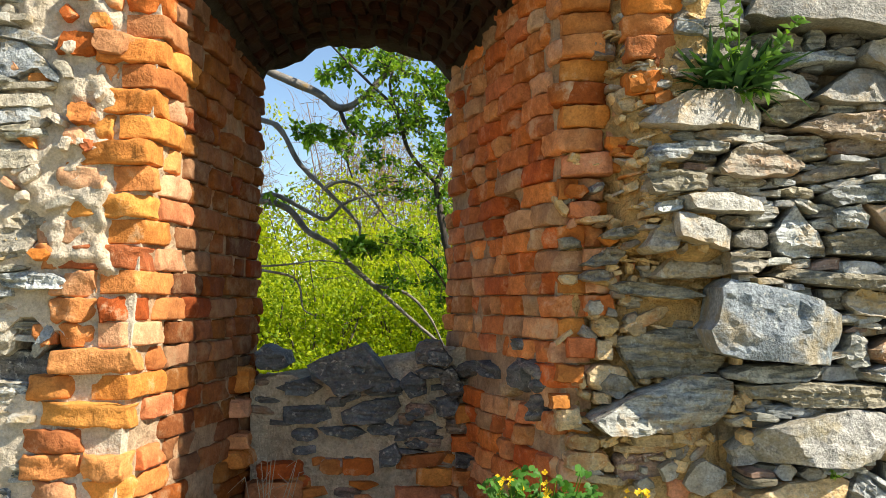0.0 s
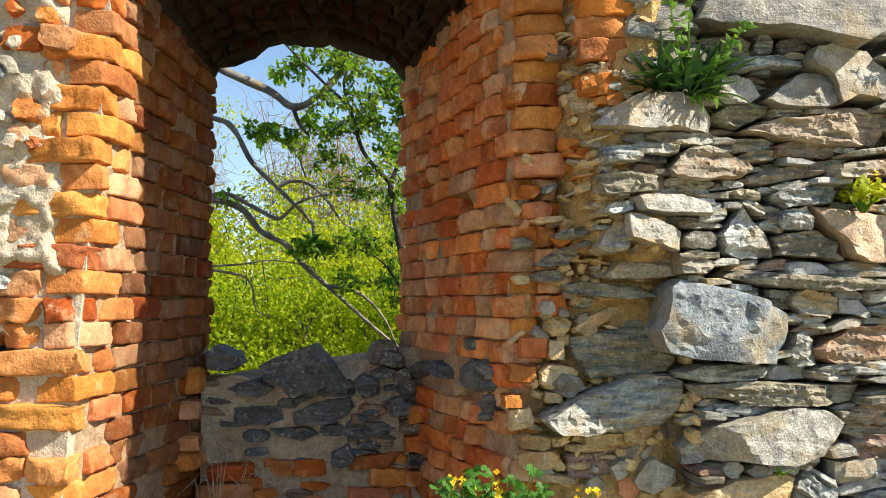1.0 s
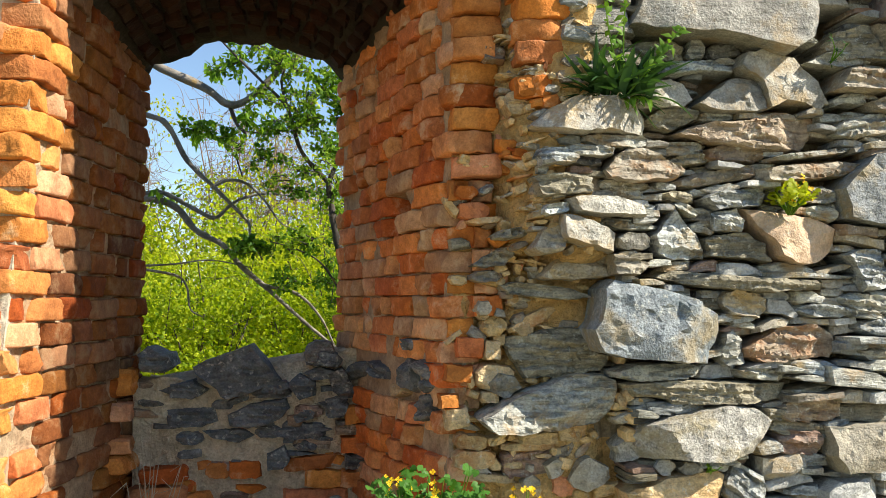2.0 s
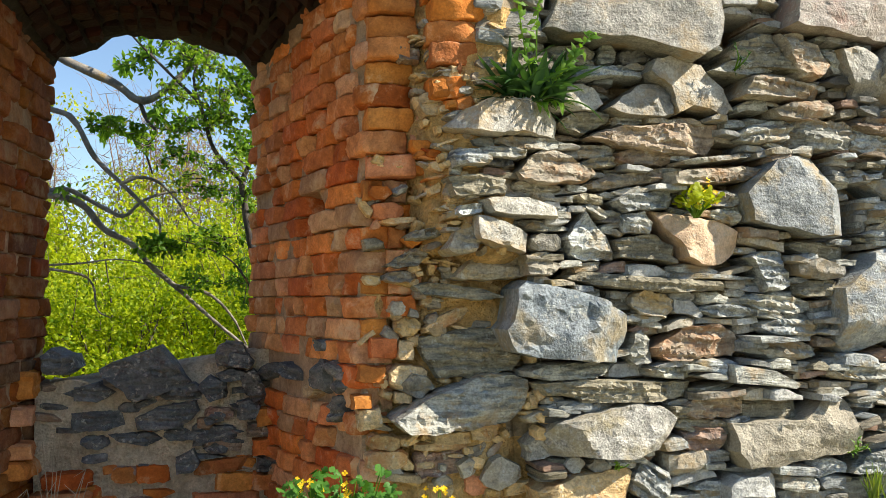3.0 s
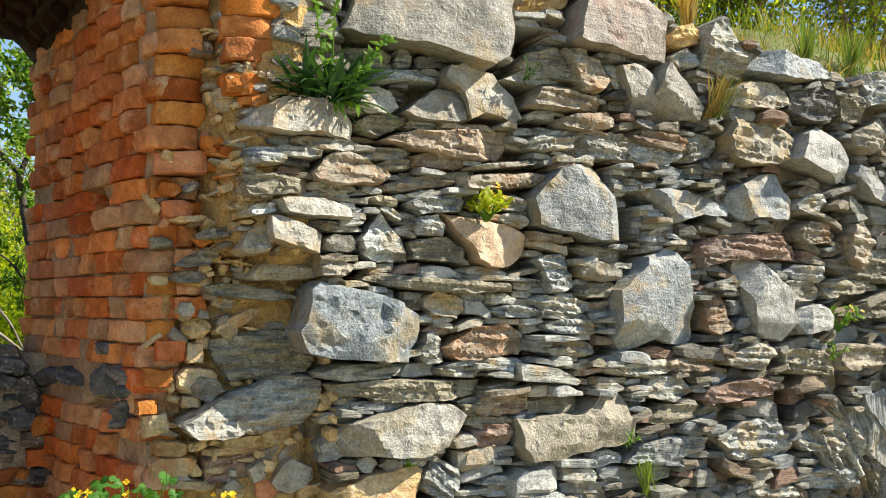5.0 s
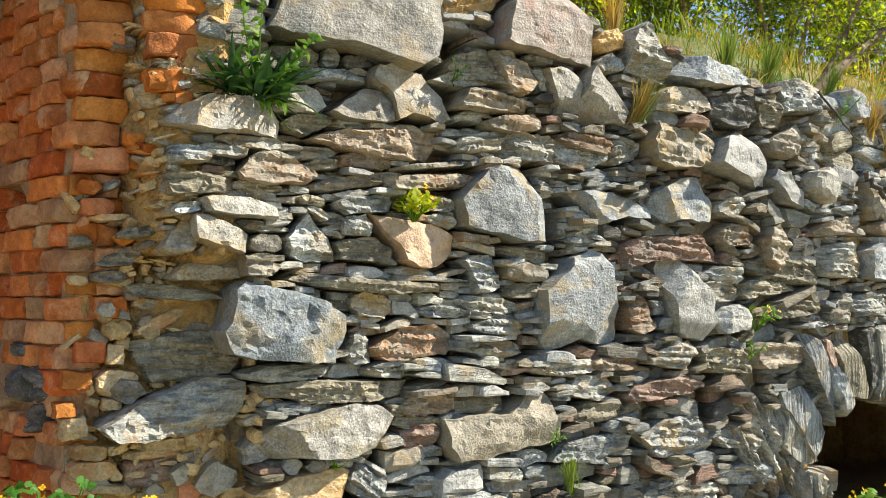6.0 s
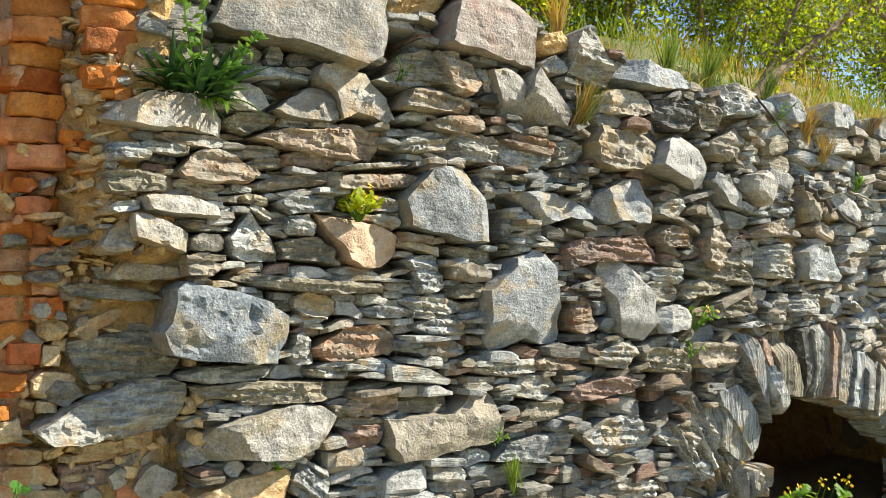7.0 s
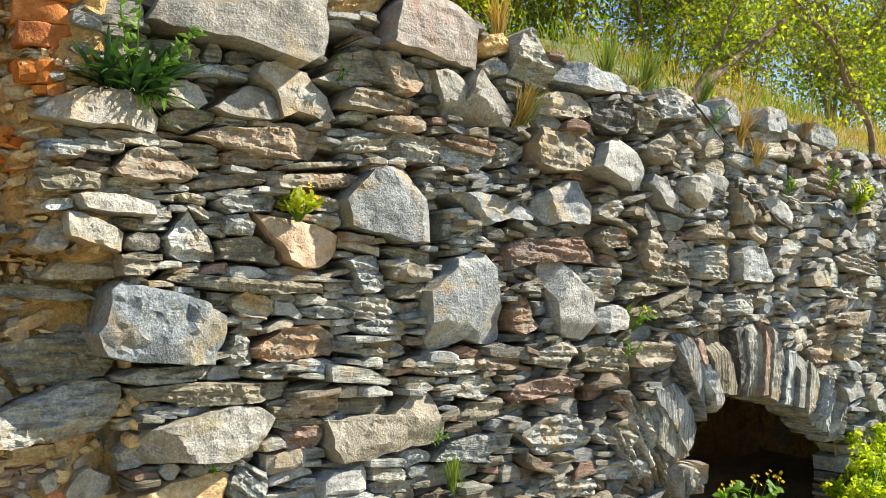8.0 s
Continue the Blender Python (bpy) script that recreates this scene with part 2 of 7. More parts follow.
grass_dry = leaf_material("dry_grass_blade", (0.38, 0.24, 0.06), (0.58, 0.44, 0.16), 0.3)
grass_pale = leaf_material("pale_dead_stalk", (0.30, 0.25, 0.17), (0.50, 0.43, 0.32), 0.1)


def bark_material(name, low, high):
    m, nt, bsdf = nodes_of(name)
    tc = nt.nodes.new("ShaderNodeTexCoord")
    cloud, grain = noise_of(nt, tc.outputs["Object"], 12, 6, 0.7), noise_of(nt, tc.outputs["Object"], 70, 4, 0.7)
    colour = ramp(nt, cloud, [(0.35, low), (0.68, high)])
    colour = mix(nt, colour, (0.40, 0.24, 0.04), ramp(nt, noise_of(nt, tc.outputs["Object"], 5, 4, 0.6), [(0.6, (0, 0, 0)), (0.68, (0.6, 0.6, 0.6))]))
    nt.links.new(colour, bsdf.inputs["Base Color"])
    bsdf.inputs["Roughness"].default_value = 0.9
    bump(nt, bsdf, calc(nt, "ADD", cloud, calc(nt, "MULTIPLY", grain, 0.5)), 0.8, 0.012)
    return m


bark = bark_material("grey_bark", (0.14, 0.12, 0.095), (0.36, 0.32, 0.26))
bark_brown = bark_material("brown_twig_bark", (0.16, 0.10, 0.055), (0.33, 0.23, 0.14))
bark_dark = bark_material("dark_bark", (0.045, 0.035, 0.028), (0.12, 0.10, 0.08))


def soil_material(name, low, high, grass):
    m, nt, bsdf = nodes_of(name)
    tc = nt.nodes.new("ShaderNodeTexCoord")
    w = tc.outputs["Object"]
    colour = ramp(nt, noise_of(nt, w, 2.2, 8, 0.65), [(0.35, low), (0.65, high)])
    colour = mix(nt, colour, grass, ramp(nt, noise_of(nt, w, 0.9, 7, 0.7), [(0.42, (0, 0, 0)), (0.56, (0.9, 0.9, 0.9))]))
    nt.links.new(colour, bsdf.inputs["Base Color"])
    bsdf.inputs["Roughness"].default_value = 0.95
    bump(nt, bsdf, noise_of(nt, w, 25, 6, 0.7), 0.8, 0.03)
    return m


soil = soil_material("dry_soil_and_grass", (0.30, 0.23, 0.145), (0.45, 0.36, 0.25), (0.22, 0.22, 0.08))
floor_rubble = soil_material("trodden_rubble", (0.30, 0.24, 0.17), (0.46, 0.39, 0.30), (0.36, 0.22, 0.13))
top_soil = soil_material("dry_turf", (0.22, 0.16, 0.08), (0.38, 0.30, 0.14), (0.16, 0.20, 0.05))


# ---- helpers for building ----
from mathutils import geometry


def mesh_of(name, verts, faces, mats, smooth=False):
    me = bpy.data.meshes.new(name)
    me.from_pydata([tuple(v) for v in verts], [], faces)
    for m in mats if isinstance(mats, (list, tuple)) else [mats]:
        me.materials.append(m)
    if smooth:
        me.polygons.foreach_set("use_smooth", [True] * len(me.polygons))
    me.update()
    if smooth == "broken":
        me.polygons.foreach_set("use_smooth", [True] * len(me.polygons))
        me.set_sharp_from_angle(angle=radians(24))
    return me


def part(name, me, parent, label="", place=None):
    ob = new(name, me)
    ob.parent = parent
    if place is not None:
        ob.matrix_basis = place
    return tagged(ob, label) if label else ob


def base_empty(name, at, label, category, group="", kind=""):
    ob = new(name)
    ob.location = at
    ob.empty_display_size = 0.1
    return tagged(ob, label, category, group, kind)


class Soup:
    """Gathers many small pieces into one mesh."""

    def __init__(self):
        self.v, self.f = [], []

    def put(self, verts, faces, m=None):
        k = len(self.v)
        self.v += [m @ Vector(p) for p in verts] if m is not None else [Vector(p) for p in verts]
        self.f += [tuple(i + k for i in f) for f in faces]

    def mesh(self, name, mats, smooth=False):
        return mesh_of(name, self.v, self.f, mats, smooth)


def outline(w, h, cuts, rng, rough, step):
    """A rough stone's outline: a rectangle with its corners (tl, tr, bl, br) knocked off, its sides broken into short, uneven runs."""
    a, b = w / 2, h / 2
    tl, tr, bl, br = cuts
    corners = []
    for sx, sz, c in ((-1, 1, tl), (1, 1, tr), (1, -1, br), (-1, -1, bl)):
        if c < 0.09:
            corners.append([Vector((sx * a, sz * b))])
        else:
            one, two = Vector((sx * a, sz * (b - c * h * 1.15))), Vector((sx * (a - c * w * 0.8), sz * b))
            corners.append([one, two] if sx * sz < 0 else [two, one])
    return broken_line([p for c in corners for p in c], rough * min(w, h), rng, step, min(w, h))


def broken_line(pts, amount, rng, step, small):
    """The sides of an outline broken into short, uneven runs."""
    out = []
    seed = rng.uniform(0, 99)
    for p, q in zip(pts, pts[1:] + pts[:1]):
        out.append(p + Vector((rng.uniform(-amount, amount), rng.uniform(-amount, amount))))
        k = int((q - p).length / step)
        cross = Vector(((q - p).y, -(q - p).x)).normalized()
        for i in range(k):
            r = p.lerp(q, (i + rng.uniform(0.7, 1.3)) / (k + 1))
            wave = noise.noise(Vector((r.x, r.y, seed)) * (3.2 / small))
            out.append(r + cross * (rng.uniform(-amount, amount) * 0.8 + wave * amount * 1.2))
    return out


def rough_stone(w, h, out, cuts, seed, fine=True, back=0.09, rough=0.04, layered=0.5, crumble=0.011, form=None, lie=None):
    """Vertices and faces of one broken stone whose front looks to -y; its bed lies at y = 0. The face is split along a few planes.
    form: the corners of its outline; lie: how fast its face falls back to the right and upwards."""
    rng = random.Random(seed)
    small = min(w, h)
    step = max(0.014, small * 0.2) if fine else max(0.05, w * 0.45)
    edge = broken_line([Vector(p) for p in form], small * rough, rng, step, small) if form else outline(w, h, cuts, rng, rough, step)
    n = len(edge)
    slope_x, slope_z = lie or (rng.uniform(-0.08, 0.20), rng.uniform(-0.06, 0.26))
    planes = []
    for _ in range(rng.choice([2, 3, 4]) if fine else 1):
        a = rng.uniform(-1.2, 2.6) if rng.random() < 0.75 else rng.uniform(0, math.tau)
        way = Vector((math.cos(a), math.sin(a)))
        planes.append((way, rng.uniform(0.25, 0.75), rng.uniform(0.35, 1.2)))
    off = Vector((seed * 1.37 % 50, seed * 0.71 % 50, 0))
    chip, flat_z = 2.4 / small, 1.0 + 1.6 * layered

    def face_y(p):
        y = -out + slope_x * p.x + slope_z * p.y
        for way, at, slope in planes:
            reach = abs(way.x) * w / 2 + abs(way.y) * h / 2
            y = max(y, -out + slope * (p.dot(way) - at * reach))
        if fine:
            q = Vector((p.x, p.y, 0)) + off
            y += crumble * noise.fractal(q * 16, 0.8, 2.1, 4) + 0.03 * small * noise.noise(q * (3.0 / small))
            v = Vector((q.x * chip, q.y * chip * flat_z, 1.0))
            cell = noise.voronoi(v)[1][0]
            tip = noise.cell_vector(cell * 5.3)
            y += 0.030 * min(0.16, small) * ((v.x - cell.x) * (tip.x - 0.5) * 2.4 + (v.y - cell.y) * (tip.y - 0.5) * 2.4 + tip.z - 0.5)
            ledge = noise.noise(Vector((q.x * 3, q.y * 55 + q.x * 4, 3)))
            y += layered * 0.012 * (1 if ledge > 0.12 else -1 if ledge < -0.15 else 0)
        return min(y, -0.12 * out)

    verts = [(p.x * 0.97, back, p.y * 0.97) for p in edge]
    rim = []
    for p in edge:
        q = p * (1 - min(0.2, 0.007 / small))
        rim.append(q)
        verts.append((p.x, face_y(p) * 0.45 + 0.01, p.y))
    faces = [(i, (i + 1) % n, n + (i + 1) % n, n + i) for i in range(n)]
    k = len(verts)
    if not fine:
        core = Vector((rng.uniform(-0.2, 0.2) * w, rng.uniform(-0.2, 0.25) * h))
        proud = rng.uniform(0.0, 0.10) * small
        verts += [(q.x, face_y(q), q.y) for q in rim]
        verts += [(q.x, face_y(q) - proud + rng.uniform(-0.03, 0.03) * small, q.y) for q in [core + (p - core) * rng.uniform(0.55, 0.85) for p in rim]]
        faces += [(n + i, n + (i + 1) % n, k + (i + 1) % n, k + i) for i in range(n)] + [(k + i, k + (i + 1) % n, k + n + (i + 1) % n, k + n + i) for i in range(n)]
        faces.append(tuple(k + n + i for i in range(n)))
        return verts, faces
    gap = max(0.010, small / 14)
    inner = []
    for iz in range(int(h / gap) + 1):
        for ix in range(int(w / gap) + 1):
            p = Vector((-w / 2 + (ix + 0.5 + rng.uniform(-0.4, 0.4)) * gap, -h / 2 + (iz + 0.5 + rng.uniform(-0.4, 0.4)) * gap))
            inside = False
            near = 9.0
            for u, v in zip(rim, rim[1:] + rim[:1]):
                if (u.y > p.y) != (v.y > p.y) and p.x < (v.x - u.x) * (p.y - u.y) / (v.y - u.y) + u.x:
                    inside = not inside
                near = min(near, (p - u).length)
            if inside and near > gap * 0.5:
                inner.append(p)
    flat, _, tris, *_ = geometry.delaunay_2d_cdt(rim + inner, [(i, (i + 1) % n) for i in range(n)], [], 1, 1e-5)
    verts += [(q.x, face_y(q), q.y) for q in flat]
    faces += [tuple(k + i for i in f) for f in tris]
    if len(flat) >= n:
        faces += [(n + i, n + (i + 1) % n, k + (i + 1) % n, k + i) for i in range(n)]
    return verts, faces


def worn_brick(length, high, deep, seed, wear=0.006, blunt=0.0):
    """A hand-made brick with blunt, chipped edges: centred, length along x, depth along y."""
    rng = random.Random(seed)
    bm = bmesh.new()
    bmesh.ops.create_cube(bm, size=1.0)
    for v in bm.verts:
        v.co = Vector((v.co.x * length, v.co.y * deep, v.co.z * high))
    bmesh.ops.bevel(bm, geom=bm.edges[:], offset=blunt or wear * 1.3, segments=2 if blunt else 1, affect="EDGES")
    for v in bm.verts:
        v.co += Vector((rng.uniform(-wear, wear), rng.uniform(-wear, wear), rng.uniform(-wear, wear) * 0.8))
    verts, faces = [v.co.copy() for v in bm.verts], [tuple(v.index for v in f.verts) for f in bm.faces]
    bm.free()
    return verts, faces


def rounded_brick(length, high, deep, seed, radius=0.012, wear=0.006):
    """An old brick seen from its worn face: rounded rims, bruised corners, an uneven surface; open at its bedded back."""
    rng = random.Random(seed)
    off = Vector((rng.uniform(0, 90), rng.uniform(0, 90), rng.uniform(0, 90)))
    a, b = length / 2, high / 2
    us = [-a, -a + radius * 0.3, -a + radius] + [(a - radius) * k / 4 for k in (-3, -2, -1, 0, 1, 2, 3)] + [a - radius, a - radius * 0.3, a]
    vs = [-b, -b + radius * 0.3, -b + radius, -b * 0.4, 0.0, b * 0.4, b - radius, b - radius * 0.3, b]
    slope = rng.uniform(-0.05, 0.05)
    bruise = [(sx * a, sz * b, rng.choice([0.0, 0.012, 0.03, 0.05])) for sx in (-1, 1) for sz in (-1, 1)]

    def back_by(d):
        d = min(radius, max(0.0, d))
        return radius - math.sqrt(max(0.0, radius ** 2 - (radius - d) ** 2))

    verts, faces = [], []
    for z in vs:
        for x in us:
            y = -deep / 2 + back_by(a - abs(x)) + back_by(b - abs(z)) + slope * x
            for cx, cz, size in bruise:
                y += max(0.0, size - 0.7 * math.hypot(x - cx, z - cz))
            q = Vector((x, y, z)) + off
            y += wear * (1.1 * noise.fractal(q * 24, 0.8, 2.1, 4) + 0.9 * noise.noise(q * 9))
            rim = 1 if abs(x) == a or abs(z) == b else 0.5
            verts.append(Vector((x + wear * 0.8 * rim * noise.noise(q * 30), y, z + wear * 0.8 * rim * noise.noise(q * 31 + Vector((5, 5, 5))))))
    n, m = len(us), len(vs)
    faces += [(j * n + i, j * n + i + 1, (j + 1) * n + i + 1, (j + 1) * n + i) for j in range(m - 1) for i in range(n - 1)]
    ring = [i for i in range(n)] + [j * n + n - 1 for j in range(1, m)] + [(m - 1) * n + i for i in range(n - 2, -1, -1)] + [j * n for j in range(m - 2, 0, -1)]
    k = len(verts)
    verts += [Vector((verts[i].x, deep / 2, verts[i].z)) for i in ring]
    r = len(ring)
    faces += [(ring[i], k + i, k + (i + 1) % r, ring[(i + 1) % r]) for i in range(r)]
    return verts, faces


def relief_sheet(line, z0, top, step, amount, closed=False, fine=6.0):
    """A rough upright sheet over a line on the plan, from z0 up to top(x, y), pushed in and out along its normal."""
    pts = []
    ends = list(zip(line, line[1:] + line[:1])) if closed else list(zip(line, line[1:]))
    for p, q in ends:
        p, q = Vector((*p, 0)), Vector((*q, 0))
        k = max(1, round((q - p).length / step))
        nor = Vector(((q - p).y, -(q - p).x, 0)).normalized()
        pts += [(p.lerp(q, i / k), nor, 0.3 if i == 0 else 1.0) for i in range(k)]
    if not closed:
        pts.append((Vector((*line[-1], 0)), nor, 0.3))
    rows = max(2, round((max(top(p.x, p.y) for p, _, _ in pts) - z0) / step))
    verts, faces = [], []
    for p, nor, k in pts:
        zt = top(p.x, p.y)
        for r in range(rows + 1):
            q = Vector((p.x, p.y, z0 + (zt - z0) * r / rows))
            push = amount * (noise.fractal(q * fine, 1.0, 2.0, 4) + 0.5 * noise.noise(q * 1.7))
            verts.append(q + nor * push * k)
    n = rows + 1
    m = len(pts)
    for i in range(m if closed else m - 1):
        j = (i + 1) % m
        faces += [(i * n + r, j * n + r, j * n + r + 1, i * n + r + 1) for r in range(rows)]
    return verts, faces, n, m


# ---- plan of the ruin ----
FRONT, BACK = 3.0, 4.3
EDGE_L, EDGE_R = (-0.885, FRONT), (0.385, FRONT)
DEEP_L, DEEP_R = (-0.822, BACK), (0.037, BACK)


def side_x(y, left):
    a, b = (EDGE_L, DEEP_L) if left else (EDGE_R, DEEP_R)
    return a[0] + (b[0] - a[0]) * (y - FRONT) / (BACK - FRONT)


def jut(x):
    """How far the wall swells out between the jamb and the open rubble."""
    return 0.055 * max(0.0, min(1.0, (x - 0.53) / 0.12)) * max(0.0, min(1.0, (1.05 - x) / 0.2))


def swell(x):
    """The mortar there stands out further still, nearly to the faces of its stones."""
    return jut(x) + 0.045 * max(0.0, min(1.0, (x - 0.50) / 0.15)) * max(0.0, min(1.0, (0.97 - x) / 0.15))


def ease(u):
    u = max(0.0, min(1.0, u))
    return u * u * (3 - 2 * u)


def fallen(x, z):
    """Where the facing beside the niche has fallen away, 1 in full and 0 not at all."""
    return ease((2.08 - z) / 0.07) * ease((0.62 + 0.36 * ease((1.80 - z) / 0.12) - x) / 0.14)


def face_shift(x, z, part_of=1.0):
    """How far back from the wall's line the surface beside the jamb lies."""
    r = fallen(x, z)
    return 0.075 * r - (jut(x) + part_of * (swell(x) - jut(x))) * (1 - r)


def wall_top(x, y=3.0):
    """Height of the broken wall's crest along its length."""
    if x < 1.9:
        z = 3.4 - 0.25 * max(0.0, x - 1.0)
    elif x < 3.15:
        z = 2.80 - (x - 1.9) * 0.20
    else:
        z = max(1.3, 2.55 - (x - 3.15) * 0.075)
    return z + 0.05 * noise.noise(Vector((x * 2.3, 3.1, 0)))


def ground_height(x, y):
    d = math.hypot(x, y)
    z = -0.05 + 0.5 * min(1.0, max(0.0, (y - 0.4) / 2.4)) if y < 4.4 else 0.35 - 0.06 * min(12.0, y - 4.4)
    z += 0.10 * max(0.0, min(1.0, (x - 4.4) / 1.5)) if y < 4.4 else 0
    return z + 0.05 * noise.noise(Vector((x * 0.6, y * 0.6, 0))) * min(1.0, 30 / (d + 1)) + 0.02 * noise.noise(Vector((x * 3, y * 3, 4)))


def build_ground():
    lines = [0.0]
    step = 0.25
    while lines[-1] < 900:
        lines.append(lines[-1] + step)
        if lines[-1] > 8:
            step *= 1.25
    axis = [-v for v in reversed(lines[1:])] + lines
    n = len(axis)
    verts = [(x, y + 2, ground_height(x, y + 2)) for x in axis for y in axis]
    faces = [(i * n + j, (i + 1) * n + j, (i + 1) * n + j + 1, i * n + j + 1) for i in range(n - 1) for j in range(n - 1)]
    ob = new("ground", mesh_of("ground", verts, faces, soil, True))
    tagged(ob, "earthy ground with patches of grass round the ruin", "ground", kind="structure")


build_ground()


def wall_body(name, loop, top, label, mats, pick=None, amount=0.016):
    """A thick piece of masonry: rough sheet round its plan, closed on top."""
    verts, faces, n, m = relief_sheet(loop, -0.1, top, 0.05, amount, True)
    top_ring = [i * n + n - 1 for i in range(m)]
    bm = bmesh.new()
    vs = [bm.verts.new(v) for v in verts]
    for f in faces:
        bm.faces.new([vs[i] for i in f])
    edges = [bm.edges.get((vs[top_ring[i]], vs[top_ring[(i + 1) % m]])) for i in range(m)]
    filled = bmesh.ops.triangle_fill(bm, use_beauty=True, use_dissolve=False, edges=edges)
    me = bpy.data.meshes.new(name)
    for mat in mats:
        me.materials.append(mat)
    if pick:
        for f in bm.faces:
            f.material_index = pick(f.calc_center_median(), f.normal)
    bm.normal_update()
    bm.to_mesh(me)
    bm.free()
    return tagged(new(name, me), label, "wall", kind="structure")


# the low arch in the wall further along: its middle, inner radius and spring line
ARCH_X, ARCH_Z, ARCH_R, ARCH_RISE = 4.06, 0.70, 0.57, 0.46

SET = 0.10   # the mortar lies back behind the stone faces
right_a = wall_body("wall_right_near", [(EDGE_R[0] + 0.008, FRONT + 0.06), (0.52, FRONT + 0.055), (0.58, FRONT + 0.01), (0.80, FRONT - 0.01), (0.95, FRONT + SET), (2.3, FRONT + SET), (3.0, FRONT + 0.035), (ARCH_X - ARCH_R - 0.05, FRONT + 0.03), (ARCH_X - ARCH_R - 0.05, BACK), (DEEP_R[0] + 0.007, BACK)],
                    wall_top, "ruined wall of rough slate and limestone rubble in crumbling mortar",
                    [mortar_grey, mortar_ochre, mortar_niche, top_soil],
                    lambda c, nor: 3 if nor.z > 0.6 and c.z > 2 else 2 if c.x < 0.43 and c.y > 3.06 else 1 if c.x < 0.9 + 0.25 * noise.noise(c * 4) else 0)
right_c = wall_body("wall_right_far", [(ARCH_X + ARCH_R + 0.05, FRONT + 0.03), (9.5, FRONT + 0.03), (9.5, BACK), (5.7, BACK), (5.7, FRONT + 0.30), (ARCH_X + ARCH_R + 0.75, FRONT + 0.30)],
                    wall_top, "ruined rubble wall beyond the low arch, overgrown on top", [mortar_grey, top_soil], lambda c, nor: 1 if nor.z > 0.6 and c.z > 1 else 0)
left_a = wall_body("wall_left", [(-6.0, FRONT + 0.016), (EDGE_L[0] - 0.020, FRONT + 0.016), (DEEP_L[0] - 0.018, BACK), (-6.0, BACK)], lambda x, y: 3.5 + 0.1 * noise.noise(Vector((x * 2, 0, 0))),
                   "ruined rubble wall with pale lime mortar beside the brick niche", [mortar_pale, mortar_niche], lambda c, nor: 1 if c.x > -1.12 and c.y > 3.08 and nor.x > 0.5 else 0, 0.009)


for v in right_a.data.vertices:
    if 0.45 < v.co.x < 0.98 and v.co.y < 3.1:       # lumpy mortar beside the jamb
        v.co.y += 0.022 * noise.fractal(v.co * 11, 0.9, 2.0, 4) * min(1.0, (v.co.x - 0.45) / 0.06)
for v in right_a.data.vertices:
    if v.co.x < 1.05 and v.co.y < 3.16:
        deep = face_shift(v.co.x, v.co.z)
        if v.co.x < 0.45 and v.co.y > 3.05:
            v.co.y = max(v.co.y, 3.03 + deep)
        elif v.co.y < 3.12:
            v.co.x *= 1 + max(0.0, deep) / 3
            v.co.y += deep


HOLLOWS = [(1.66, 2.50, 0.13, 0.13), (1.60, 1.45, 0.10, 0.08), (-1.28, 1.42, 0.16, 0.09)]   # deep gaps where stones have fallen out
for wall_piece in (right_a, left_a):
    for v in wall_piece.data.vertices:
        for hx, hz, hw, hh in HOLLOWS:
            if v.co.y < FRONT + 0.2 and abs(v.co.x - hx) < hw and abs(v.co.z - hz) < hh:
                v.co.y += 0.14
                break


for v in right_a.data.vertices:
    if v.co.x < 0.45 and abs(v.co.y - 3.59) < 0.11 and abs(v.co.z - 1.88) < 0.075:
        v.co.x += 0.24                              # a putlog hole in the reveal


def left_edge(z):
    """How far the worn left jamb leans out towards its foot."""
    return -0.085 * max(0.0, 2.46 - z)


for v in left_a.data.vertices:
    if v.co.x > -1.6:
        v.co.x += left_edge(v.co.z) * max(0.0, min(1.0, 1 - (v.co.y - FRONT) / (BACK - FRONT))) * min(1.0, (v.co.x + 1.6) / 0.6)


def mortar_coat():
    """The lumpy coat of lime mortar left of the jamb, with hollows where stones and bits of brick have come away."""
    x0, x1, z0, z1, step = -1.50, -1.0, 1.66, 2.95, 0.011
    nx, nz = int((x1 - x0) / step), int((z1 - z0) / step)
    verts = []
    for j in range(nz + 1):
        for i in range(nx + 1):
            x, z = x0 + i * step, z0 + j * step
            q = Vector((x, 0, z))
            lump = noise.cell_vector(q * 14)
            y = FRONT - 0.010 - 0.030 * noise.fractal(q * 8, 0.8, 2.1, 4) - 0.016 * abs(noise.noise(q * 17)) - 0.010 * lump.x * max(0.0, noise.noise(q * 5 + Vector((9, 0, 0))))
            edge = min(1.0, (z - z0) / 0.10, (x1 - 0.03 - x + 0.05 * noise.noise(q * 12)) / 0.05)
            verts.append((x, y + 0.05 * (1 - ease(edge)), z))
    n = nx + 1
    faces = [(j * n + i, j * n + i + 1, (j + 1) * n + i + 1, (j + 1) * n + i) for j in range(nz) for i in range(nx)]
    part("mortar_coat", mesh_of("mortar_coat", verts, faces, mortar_pale, True), left_a, "lumpy pale lime mortar")


mortar_coat()


